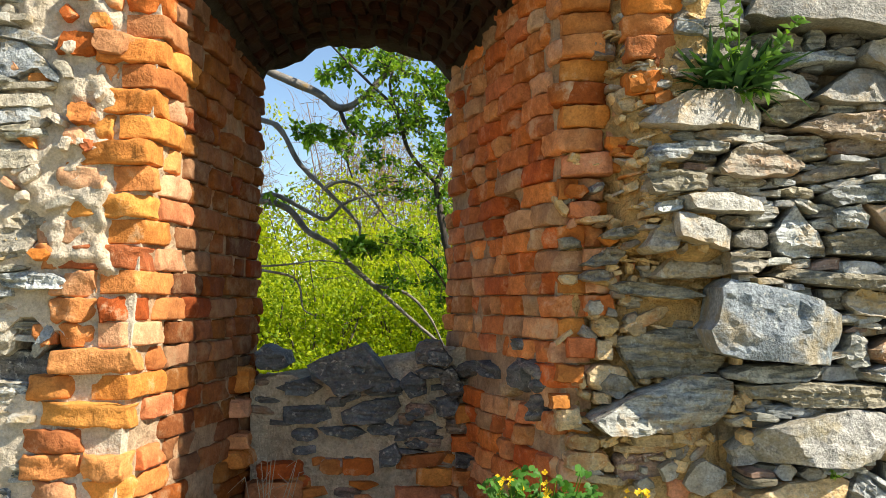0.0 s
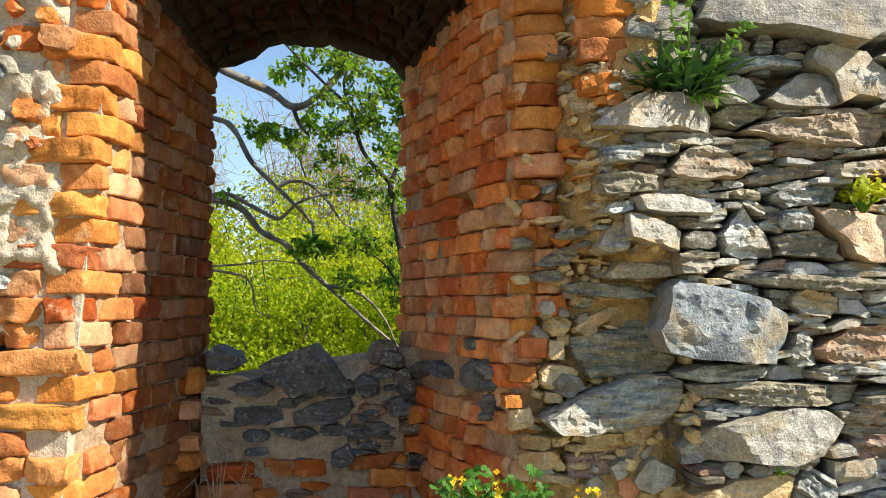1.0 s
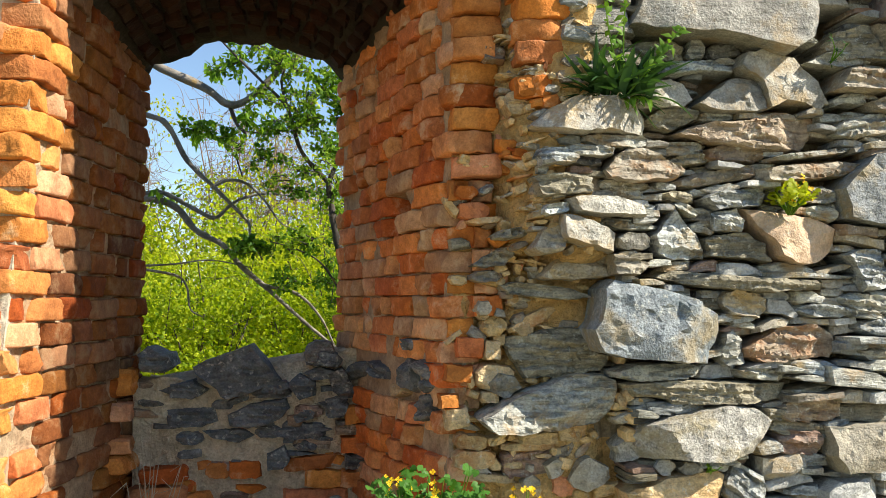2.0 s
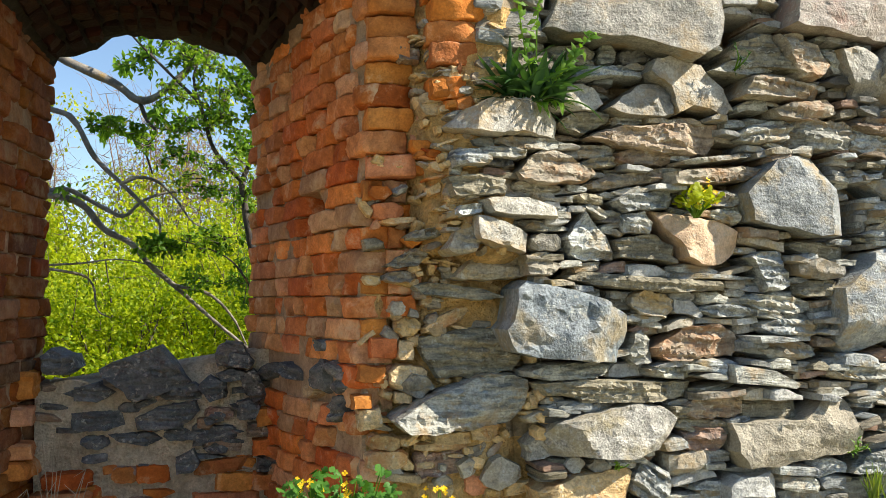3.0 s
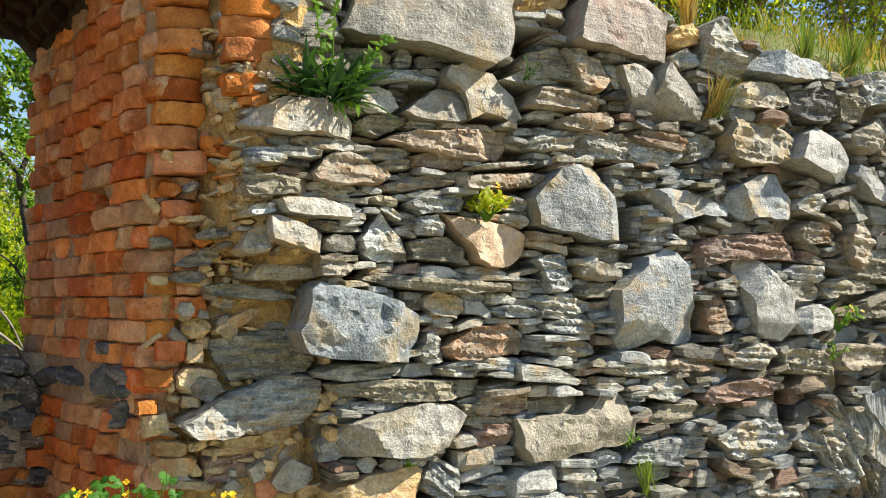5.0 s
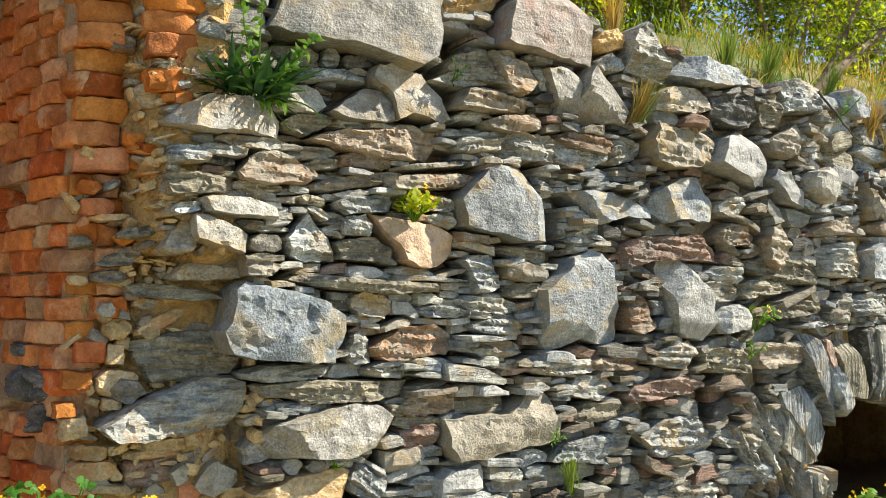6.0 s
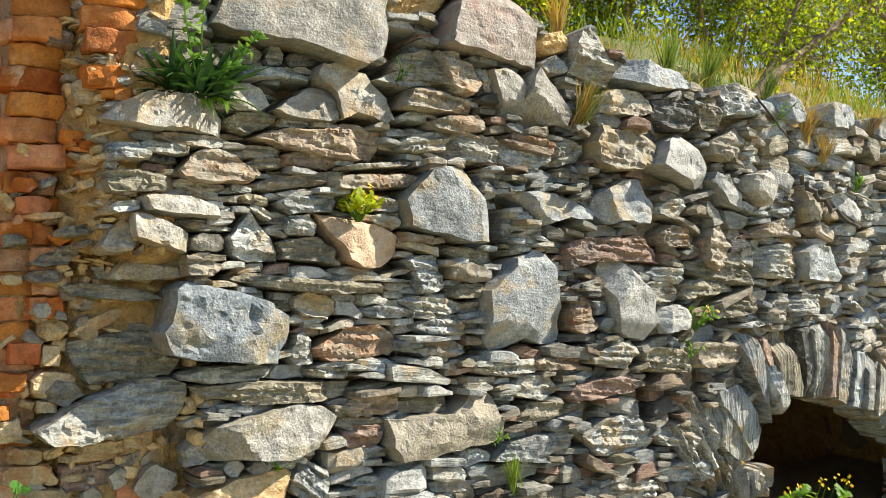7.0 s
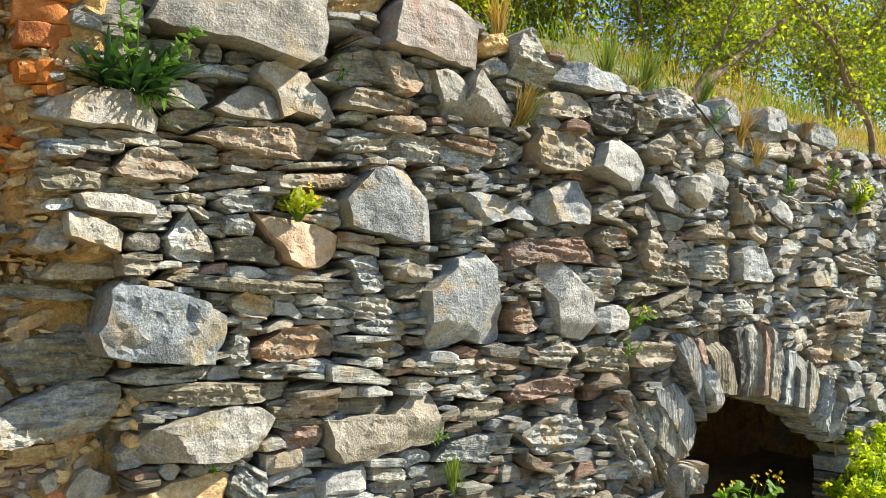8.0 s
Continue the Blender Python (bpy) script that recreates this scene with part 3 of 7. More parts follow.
def arch_block(name, left, right, spring, rise, z_top, y0, y1, steps, mats, label, amount, bow=0.75):
    """Masonry over an opening: a rough barrel soffit with a front, a back and a top."""
    verts, faces = [], []
    deep = max(2, round((y1 - y0) / 0.08))
    n = steps + 1
    for j in range(deep + 1):
        y = y0 + (y1 - y0) * j / deep
        xl, xr, zs, rs = left(y), right(y), spring(y), rise(y)
        for i in range(n):
            u = i / steps
            p = Vector((xl + (xr - xl) * u, y, zs + rs * math.sin(math.pi * u) ** bow))
            edge = 2.4 if j == deep else 1.0
            p.z += edge * amount * (noise.fractal(p * 7, 1.0, 2.0, 4)) if 0 < i < steps else 0
            verts.append(p)
    for j in range(deep):
        faces += [(j * n + i, j * n + i + 1, (j + 1) * n + i + 1, (j + 1) * n + i) for i in range(steps)]
    for j, y in ((0, y0), (deep, y1)):
        k = len(verts)
        for i in range(n):
            v = verts[j * n + i]
            verts.append(Vector((v.x, y, z_top(v.x))))
        faces += [(j * n + i, k + i, k + i + 1, j * n + i + 1) for i in range(steps)]
    k0, k1 = len(verts) - 2 * n, len(verts) - n
    faces += [(k0 + i, k1 + i, k1 + i + 1, k0 + i + 1) for i in range(steps)]
    faces += [(0, k0, k1, deep * n)] + [(steps, k0 + steps, k1 + steps, deep * n + steps)]
    ob = new(name, mesh_of(name, verts, faces, mats))
    return tagged(ob, label, "vault", kind="structure")


SPRING = lambda y: 2.60 + 0.13 * (BACK - y) / (BACK - FRONT)
RISE = lambda y: 0.17 + 0.10 * (BACK - y) / (BACK - FRONT)
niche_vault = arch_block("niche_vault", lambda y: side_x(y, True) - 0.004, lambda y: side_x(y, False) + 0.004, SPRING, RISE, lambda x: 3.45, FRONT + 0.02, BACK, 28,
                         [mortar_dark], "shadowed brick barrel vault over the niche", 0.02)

arch_fill = arch_block("arch_wall", lambda y: ARCH_X - ARCH_R - 0.05, lambda y: ARCH_X + ARCH_R + 0.05 + max(0.0, y - FRONT - 0.03) * 2.5, lambda y: ARCH_Z, lambda y: ARCH_RISE, lambda x: wall_top(x), FRONT + 0.03, FRONT + 0.30, 22,
                       [mortar_ochre], "rubble masonry over the low slate arch", 0.02, 0.2)


def sheet_thing(name, line, z0, top, mats, label, category, amount=0.02, step=0.06):
    verts, faces, n, m = relief_sheet(line, z0, top, step, amount, True)
    faces.append(tuple(i * n + n - 1 for i in range(m)))
    return tagged(new(name, mesh_of(name, verts, faces, mats)), label, category, kind="structure")


def parapet_top(x, y):
    return 1.27 + 0.10 * max(0.0, (x + 0.15) / 0.2) + 0.04 * noise.noise(Vector((x * 6, y * 6, 0)))


parapet = sheet_thing("parapet", [(side_x(4.1, True) + 0.004, 4.1), (side_x(4.1, False) + 0.03, 4.1), (DEEP_R[0] + 0.03, 4.42), (DEEP_L[0] + 0.004, 4.42)], 0.3, parapet_top,
                      [mortar_parapet], "low broken parapet of dark slate in pale mortar closing the niche", "wall")
niche_floor = sheet_thing("niche_floor", [(side_x(2.95, True) + 0.006, 2.95), (side_x(2.95, False) - 0.006, 2.95), (side_x(4.1, False) - 0.006, 4.095), (side_x(4.1, True) + 0.006, 4.095)], 0.0,
                          lambda x, y: 0.62, [floor_rubble], "earth and rubble floor of the niche", "floor", 0.01)

# the dark chamber behind the low arch
def chamber():
    x0, x1, y0, y1 = ARCH_X - ARCH_R - 0.05, 5.7, FRONT + 0.28, 4.7
    verts, faces, n, m = relief_sheet([(x1, y0), (x1, y1), (x0, y1), (x0, y0)], -0.3, lambda x, y: 1.5, 0.12, 0.05)
    k = len(verts)
    verts += [Vector((x0 - 0.1, y0, 1.18)), Vector((x1 + 0.1, y0, 1.18)), Vector((x1 + 0.1, y1 + 0.1, 1.25)), Vector((x0 - 0.1, y1 + 0.1, 1.25))]
    faces.append((k, k + 1, k + 2, k + 3))
    tagged(new("chamber_wall", mesh_of("chamber_wall", verts, faces, [mortar_ochre])), "dark rubble chamber behind the low arch", "wall", kind="structure")


chamber()


# ---- rubble of the wall ----
CELL = 0.01
GRID_X0, GRID_Z0, GRID_W, GRID_H = -2.6, 0.2, 1210, 340
taken = np.zeros((GRID_H, GRID_W), bool)
stone_count = [0]
big_count = {"right": 0, "left": 0}
stone_labels = {"blue3": "large blue-grey stone with a rough broken face", "cream": "cream limestone block", "peach": "peach-coloured flat stone",
                "granite": "pale granular granite boulder", "mauve": "brownish block on the wall's crest", "rust": "rusty brown slab"}


def occupy(x, z, w, h, lean, shrink=0.9):
    c, s = math.cos(radians(lean)), math.sin(radians(lean))
    r = math.hypot(w, h) / 2
    for iz in range(max(0, int((z - r - GRID_Z0) / CELL)), min(GRID_H, int((z + r - GRID_Z0) / CELL) + 1)):
        for ix in range(max(0, int((x - r - GRID_X0) / CELL)), min(GRID_W, int((x + r - GRID_X0) / CELL) + 1)):
            dx, dz = GRID_X0 + (ix + 0.5) * CELL - x, GRID_Z0 + (iz + 0.5) * CELL - z
            u, v = abs(dx * c + dz * s) / (w / 2), abs(-dx * s + dz * c) / (h / 2)
            if u < shrink and v < shrink and u + v < 1.62:
                taken[iz, ix] = True


rock["brick"], rock["mortar"] = brick_mat, mortar_pale
SMOOTH = ("brick", "mortar", "sand", "pale", "pale2", "granite", "cream", "peach", "blue2", "blue3", "mauve", "tan")


def stone(x, z, w, h, lean, out, kind, cuts=(0.25, 0.25, 0.25, 0.25), y=FRONT, wall=None, name="stone"):
    """One stone of the wall, lying in it with its face out proud of the mortar."""
    stone_count[0] += 1
    seed = stone_count[0] * 7 + 3
    turn = 0.0
    if y > 3.1 and wall in (right_a, left_a):          # set into the sloping reveal
        left = wall == left_a
        x, w, out = side_x(y, left), w * 2.0, 0.03
        turn = 87.0 if left else -75.0
    if y == FRONT:
        deep = face_shift(x, z, 0.6)
        k = 1 + max(0.0, deep) / FRONT
        x, z, w, h = x * k, 1.6 + (z - 1.6) * k, w * k, h * k
    verts, faces = rough_stone(w * 1.02, h * 1.03, out, cuts, seed, True, 0.17, 0.045, 0.1 if kind in SMOOTH else 0.8, 0.004 if kind in SMOOTH else 0.008)
    place = Matrix.Translation((x, y + (deep if y == FRONT else 0), z)) @ Matrix.Rotation(radians(turn), 4, "Z") @ Matrix.Rotation(radians(-lean), 4, "Y")
    ob = part(name, mesh_of(name, verts, faces, rock[kind], "broken"), wall or right_a, stone_labels.get(kind, "") if w * h > 0.03 else "", place)
    if y == FRONT:
        occupy(x, z, w, h, lean)
    return ob



def hewn(x, z, out, kind, form, lie=None, wall=None, name="stone", y=FRONT):
    """A stone of the wall with an outline of its own, given by its corners in centimetres round its middle."""
    stone_count[0] += 1
    deep = face_shift(x, z, 0.6) if y == FRONT else 0.0
    k = 1 + max(0.0, deep) / FRONT
    x, z = x * k, 1.6 + (z - 1.6) * k
    form = [(a * 0.0102 * k, b * 0.0103 * k) for a, b in form]
    w, h = max(p[0] for p in form) - min(p[0] for p in form), max(p[1] for p in form) - min(p[1] for p in form)
    smooth = kind in SMOOTH or name == "voussoir"
    verts, faces = rough_stone(w, h, out, None, stone_count[0] * 7 + 3, True, 0.17, 0.03, 0.15 if smooth else 0.7, 0.015 if kind == "blue3" else 0.0035 if smooth else 0.007, form, lie)
    part(name, mesh_of(name, verts, faces, on_edge[kind] if name == "voussoir" else rock[kind], "broken"), wall or right_a, stone_labels.get(kind, "") if w * h > 0.03 else "", Matrix.Translation((x, y + deep, z)))
    if y > FRONT:
        return
    for iz in range(max(0, int((z - h / 2 - GRID_Z0) / CELL)), min(GRID_H, int((z + h / 2 - GRID_Z0) / CELL) + 1)):
        v = GRID_Z0 + (iz + 0.5) * CELL - z
        cross = sorted(p[0] + (q[0] - p[0]) * (v - p[1]) / (q[1] - p[1]) for p, q in zip(form, form[1:] + form[:1]) if (p[1] > v) != (q[1] > v))
        for a, b in zip(cross[::2], cross[1::2]):
            taken[iz, max(0, int((x + a - GRID_X0) / CELL)):max(0, int((x + b - GRID_X0) / CELL) + 1)] = True


# the large stones: place, how far proud, kind of rock, outline, slope of the face
hewn(1.259, 2.564, 0.13, "pale", [(-31, -8), (-27, 1), (-25, 7), (31, 16), (31, -2), (27, -12), (22, -16), (3, -12), (-9, -11), (-23, -9)], lie=(-.02, .22))
hewn(0.795, 2.183, 0.09, "pale", [(-19, -4), (-14, 1), (-6, 5), (4, 6), (15, 6), (19, 0), (19, -6), (8, -5), (-1, -6), (-8, -6)], lie=(.18, .30))
hewn(1.056, 2.413, 0.05, "olive", [(-9, 3), (5, 4), (9, 2), (9, -3), (-4, -4), (-8, -1)])
hewn(1.183, 2.427, 0.05, "grey", [(-3.5, -2.5), (-1.5, 3.5), (1.5, 4), (3.5, -1.5), (2.5, -3.5), (-2.5, -4)])
hewn(1.157, 2.351, 0.09, "blue", [(-15, -3), (-8, 2), (6, 3), (15, 1), (15, -1), (2, -1), (-10, -3)], lie=(.1, .4))
hewn(1.065, 2.270, 0.08, "pale", [(-10, -3), (-5, 3), (2, 5), (7, 3), (10, -2), (6, -5), (-3, -5), (-9, -5)], lie=(.2, .2))
hewn(1.286, 2.270, 0.085, "pale", [(-12, -4), (-7, 0), (2, 6), (10, 6), (12, -5), (6, -6), (-7, -6)], lie=(.1, .25))
hewn(1.475, 2.324, 0.075, "pale", [(-17, 3), (-14, 8), (-7, 10), (4, 7), (12, 0), (17, -7), (13, -9), (0, -7), (-6, -10), (-9, -1)], lie=(.22, .15))
hewn(1.097, 2.188, 0.06, "olive", [(-9, 0), (-5, 3), (5, 4), (9, 3), (8, 0), (-1, -4), (-8, -2)])
hewn(1.348, 2.148, 0.08, "brown", [(-25, -1), (-21, 1), (-13, 3), (25, 6), (24, 0), (20, -5), (4, -6), (-13, -4)], lie=(.05, .05))
hewn(0.692, 2.048, 0.09, "blue", [(-7, 0), (-5.5, 2.5), (2.5, 3), (7, 0), (6, -2), (-5.5, -3)])
hewn(0.983, 2.036, 0.1, "tan2", [(-14, -3), (-10, 2), (-4, 6), (3, 4), (14, -2), (11, -5), (-4, -6), (-13, -5)], lie=(.1, .35))
hewn(0.714, 1.965, 0.07, "olive", [(-10, 2), (3, 4), (10, 2), (9, -3), (-8, -4)])
hewn(0.854, 1.896, 0.1, "pale", [(-13, 2), (-10, 3), (2, 3), (12, 0), (13, -3), (2, -3), (-5, -3), (-11, -2)], lie=(.15, .3))
hewn(0.787, 1.811, 0.11, "pale", [(-9, 2), (-8, 6), (0, 4), (9, 0), (9, -6), (0, -4), (-8, -2)], lie=(.2, .3))
hewn(0.671, 1.792, 0.07, "lichen", [(-5.5, -2.5), (-3, 2.5), (2.5, 4.5), (5.5, -0.5), (3, -4), (-3, -4.5)], lie=(-.3, .1))
hewn(0.764, 1.718, 0.09, "lichen", [(-12, -4), (-2, 5), (10, 4), (12, -4), (1, -5), (-10, -5)], lie=(.0, .25))
hewn(0.941, 1.717, 0.08, "lichen", [(-6.5, 3.5), (1.5, 1.5), (6.5, 0), (1.5, -3.5), (-6.5, -3.5)], lie=(.1, .25))
hewn(1.111, 1.818, 0.06, "blue", [(-9, -1), (-5, 3), (-2, 9), (1, 4), (6, 0), (9, -8), (-2, -9), (-8, -6)], lie=(.2, .1))
hewn(1.301, 1.933, 0.06, "blue", [(-11, 0), (-7, 2), (11, 4), (11, -2), (-7, -4)])
hewn(1.274, 1.860, 0.06, "blue", [(-6, 2.5), (3.5, 4), (6, 0), (5, -4), (-4.5, -3.5)])
hewn(1.309, 1.774, 0.05, "olive", [(-11, 3), (2, 5), (9, 1), (11, -5), (4, -4), (-10, -3)])
hewn(1.491, 1.808, 0.08, "peach", [(-16, 9), (-10, 9), (7, 6), (16, 3), (16, -4), (11, -8), (0, -9), (-5, -6), (-8, -1)], lie=(.22, .24))
hewn(1.301, 1.665, 0.08, "olive", [(-29, 1), (-25, 4), (-8, 2), (28, 0), (29, -3), (8, -4), (-20, -1)], lie=(.0, .0))
hewn(1.024, 1.532, 0.14, "blue3", [(-19, 10), (-15, 13), (1, 11), (10, 8), (20, 3), (22, -3), (16, -13), (11, -13), (-12, -11), (-20, -9), (-22, -2), (-19, 3)], lie=(.0, .10))
hewn(1.194, 1.308, 0.08, "olive", [(-28, 3), (-14, 4), (28, 2), (26, -3), (11, -4), (-13, -4), (-14, -2), (-25, -1)], lie=(-.05, -.05))
hewn(1.152, 1.176, 0.12, "granite", [(-25, -4), (-17, 3), (-9, 5), (8, 9), (20, 8), (25, 4), (18, -6), (6, -8), (-11, -7), (-24, -9)], lie=(.08, .25))
hewn(1.085, 0.980, 0.09, "tan", [(-17, 2), (-4, 6), (14, 8), (17, 6), (14, -2), (11, -8), (-16, -5)], lie=(.15, .3))
hewn(1.845, 1.158, 0.09, "cream", [(-25, 3), (-13, 4), (1, 4), (10, 10), (18, 11), (22, 6), (24, -3), (25, -8), (13, -8), (-7, -11), (-21, -11), (-24, -6)], lie=(.05, .08))
hewn(2.036, 2.632, 0.12, "mauve", [(-22, -9), (-17, 6), (-11, 12), (14, 12), (21, 2), (22, -12), (9, -12), (-9, -11), (-19, -11)], lie=(.12, .18))
hewn(1.736, 2.453, 0.07, "olive", [(-11, -1), (-6, 4), (6, 7), (9, 1), (12, -7), (1, -6), (-12, -7)], lie=(-.2, .1))
hewn(1.889, 2.443, 0.1, "tan2", [(-10, 7), (0, 8), (10, -3), (4, -8), (-3, -8), (-7, -1)], lie=(.25, .15))
hewn(1.682, 2.396, 0.07, "grey", [(-15, -2), (-7, 2), (12, 3), (15, 0), (0, -3)])
hewn(1.807, 2.330, 0.09, "tan2", [(-17, -4), (-12, 4), (0, 3), (16, 0), (17, -3), (0, -4)], lie=(.1, .1))
hewn(1.900, 2.257, 0.08, "tan2", [(-13, 0), (-8, 2), (9, 4), (13, -1), (1, -4), (-11, -3)])
hewn(2.118, 2.401, 0.09, "pale", [(-9, 7), (-3, 9), (7, 8), (9, 1), (9, -8), (-3, -9), (-7, 1)], lie=(.1, .1))
hewn(2.295, 2.390, 0.1, "pale", [(-10, 3), (-5, 11), (3, 4), (12, -4), (9, -10), (-11, -11), (-12, -5)], lie=(.25, .15))
hewn(2.023, 2.439, 0.05, "grey", [(-4.5, 5.5), (0.5, 5), (4.5, 0), (4.5, -5.5), (-0.5, -5), (-3, 0)])
hewn(2.535, 2.604, 0.08, "grey", [(-10, 2), (-6, 8), (0, 12), (4, 8), (12, -6), (12, -12), (-12, -10)], lie=(.2, .2))
hewn(2.356, 2.536, 0.06, "blue", [(-8, 0), (-1, 4), (8, 0), (4, -3), (-5, -4)])
hewn(2.867, 2.554, 0.09, "blue2", [(-23, 3), (-14, 6), (-4, 6), (4, 4), (16, 3), (23, -3), (6, -6), (-10, -6), (-21, -2)], lie=(.15, .3))
hewn(2.708, 2.420, 0.08, "lichen", [(-14, 1), (-6, 5), (14, 6), (15, -3), (3, -6), (-15, -6)], lie=(.1, .1))
hewn(2.991, 2.405, 0.07, "dark", [(-13, 4), (1, 7), (11, 3), (14, -3), (7, -7), (-6, -7), (-14, -3)], lie=(-.1, .1))
hewn(3.212, 2.422, 0.07, "olive", [(-9, 5), (1, 8), (8, -3), (9, -7), (-8, -8)], lie=(-.1, -.1))
hewn(3.403, 2.503, 0.07, "blue", [(-16, 5), (-2, 8), (16, 6), (14, -6), (-13, -8)])
hewn(2.705, 2.222, 0.09, "lichen", [(-19, 2), (-14, 9), (-3, 8), (7, 9), (19, 4), (15, -5), (5, -8), (-10, -9), (-18, -6)], lie=(.12, .2))
hewn(3.014, 2.204, 0.1, "pale2", [(-18, -4), (-9, 7), (1, 12), (8, 8), (18, -6), (18, -11), (12, -12), (-4, -7)], lie=(.25, .1))
hewn(3.321, 2.298, 0.07, "lichen", [(-12, -1), (4, 8), (11, 2), (12, -6), (-2, -8), (-11, -5)], lie=(.1, .2))
hewn(3.297, 2.086, 0.08, "pale2", [(-10, 4), (-6, 8), (3, 4), (10, -3), (10, -8), (-1, -6)], lie=(.2, .1))
hewn(1.842, 1.958, 0.11, "blue2", [(-19, 0), (-13, 6), (-8, 11), (3, 14), (8, 14), (13, 7), (19, -2), (19, -14), (8, -14), (-8, -11), (-18, -9)], lie=(.03, .06))
hewn(2.195, 1.601, 0.1, "blue2", [(-19, 3), (-12, 8), (-4, 17), (4, 19), (9, 18), (13, 9), (18, -3), (19, -15), (14, -17), (0, -14), (-15, -19), (-19, -15)], lie=(.08, .05))
hewn(2.718, 1.600, 0.09, "pale2", [(-14, 12), (-12, 15), (-3, 16), (5, 8), (12, 3), (14, -9), (9, -16), (-6, -13), (-9, -2), (-12, 6)], lie=(.1, .02))
hewn(2.483, 1.558, 0.06, "brown", [(-7, 3), (-3, 9), (1, 8), (4, -2), (7, -6), (-2, -9), (-7, -7)])
hewn(2.338, 1.965, 0.08, "blue2", [(-20, 5), (-9, 7), (7, 4), (20, -1), (18, -4), (4, -4), (-7, -7), (-11, -1)], lie=(.1, .3))
hewn(2.712, 2.011, 0.08, "blue2", [(-17, 2), (-4, 8), (7, 10), (11, 3), (18, -4), (11, -9), (-1, -8), (-13, -10), (-18, -4)], lie=(.2, .2))
hewn(1.764, 1.699, 0.07, "blue", [(-9, 5), (-4, 7), (3, 7), (5, 1), (9, -5), (3, -7), (-4, -7), (-5, -1)], lie=(.2, .1))
hewn(1.951, 1.707, 0.07, "pale", [(-9, 2), (-1, 4), (9, 1), (9, -3), (1, -4), (-9, -2)])
hewn(2.653, 1.796, 0.07, "rust", [(-28, 1), (-24, 4), (-13, 6), (14, 7), (25, 2), (28, -4), (14, -3), (-13, -4), (-27, -7)], lie=(.05, .1))
hewn(2.969, 1.526, 0.08, "pale2", [(-12, 1), (-6, 5), (4, 6), (12, 0), (6, -5), (-8, -6)], lie=(.1, .1))
hewn(3.224, 1.829, 0.08, "tan2", [(-8, 3), (-4, 9), (1, 10), (8, 2), (8, -6), (-2, -10), (-8, -6)], lie=(.2, .0))
hewn(3.590, 1.935, 0.07, "tan2", [(-13, -3), (-8, 1), (9, 5), (13, -4), (-12, -5)], lie=(.1, .2))
hewn(3.634, 1.784, 0.08, "grey", [(-14, 4), (-6, 7), (5, 8), (14, -2), (12, -8), (-11, -8)])
hewn(3.943, 1.776, 0.08, "blue2", [(-15, 5), (-7, 9), (5, 7), (15, -4), (9, -9), (-15, -8)], lie=(.1, .0))
hewn(3.817, 1.585, 0.07, "grey", [(-14, 1), (-2, 6), (10, 4), (14, -1), (6, -5), (-12, -6)])
hewn(3.605, 1.560, 0.07, "grey", [(-8, -1), (2, 7), (8, 7), (3, -6), (-7, -7)])
hewn(3.312, 1.562, 0.06, "olive", [(-20, -3), (-6, 4), (8, 4), (20, 2), (15, -2), (-3, -4)])
hewn(3.191, 1.657, 0.06, "olive", [(-19, 1), (-4, 5), (14, 4), (19, -1), (3, -3), (-17, -5)])
hewn(2.634, 1.383, 0.07, "grey", [(-14, 0), (3, 5), (12, 6), (14, 0), (6, -6), (-12, -3)])
hewn(2.592, 1.251, 0.07, "rust", [(-20, -3), (-15, 2), (10, 5), (20, 1), (13, -2), (-16, -5)])
hewn(2.269, 1.177, 0.06, "olive", [(-14, -3), (-6, 4), (12, 3), (14, -2), (0, -4)])
hewn(2.228, 1.039, 0.06, "blue", [(-20, -3), (-12, 3), (12, 6), (20, 4), (18, 0), (9, -2), (7, -6)], lie=(.0, .0))
hewn(2.659, 1.061, 0.05, "blue", [(-19, 0), (-5, 7), (10, 8), (19, -2), (18, -8), (-11, -8)], lie=(.1, .1))
hewn(2.249, 1.272, 0.05, "grey", [(-12, 0), (-6, 5), (6, 4), (12, -2), (0, -5), (-10, -3)])
hewn(0.714, 1.437, 0.05, "olive", [(-17, 5), (-6, 7), (7, 8), (14, 4), (17, 0), (13, -6), (-1, -8), (-11, -8), (-15, -2)], lie=(-.05, -.15))
hewn(0.666, 1.287, 0.13, "grey", [(-22, -5), (-10, 2), (10, 9), (22, 7), (22, 2), (18, -6), (4, -8), (-17, -9)], lie=(.10, .40))
hewn(0.531, 1.336, 0.06, "lichen", [(-6.5, -1), (-1, 4), (4.5, 2.5), (6.5, -0.5), (1, -4)])
hewn(0.810, 1.057, 0.06, "cream", [(-7, -2), (-3.5, 3.5), (-0.5, 5.5), (6, 1.5), (7, -1.5), (-1.5, -5.5), (-5.5, -4.5)], lie=(.15, .2))
hewn(0.694, 1.075, 0.05, "cream", [(-3, 1), (1, 3.5), (3, 2), (1, -3), (-1, -3.5)])
hewn(0.674, 1.633, 0.06, "olive", [(-16, 2), (-10, 3), (7, 1), (16, -2), (7, -3), (-13, -1)], lie=(-.1, .3))
hewn(0.512, 1.745, 0.04, "grey", [(-8, -3), (0, 2), (7, 4), (8, 2), (3, -3), (-4, -4)])

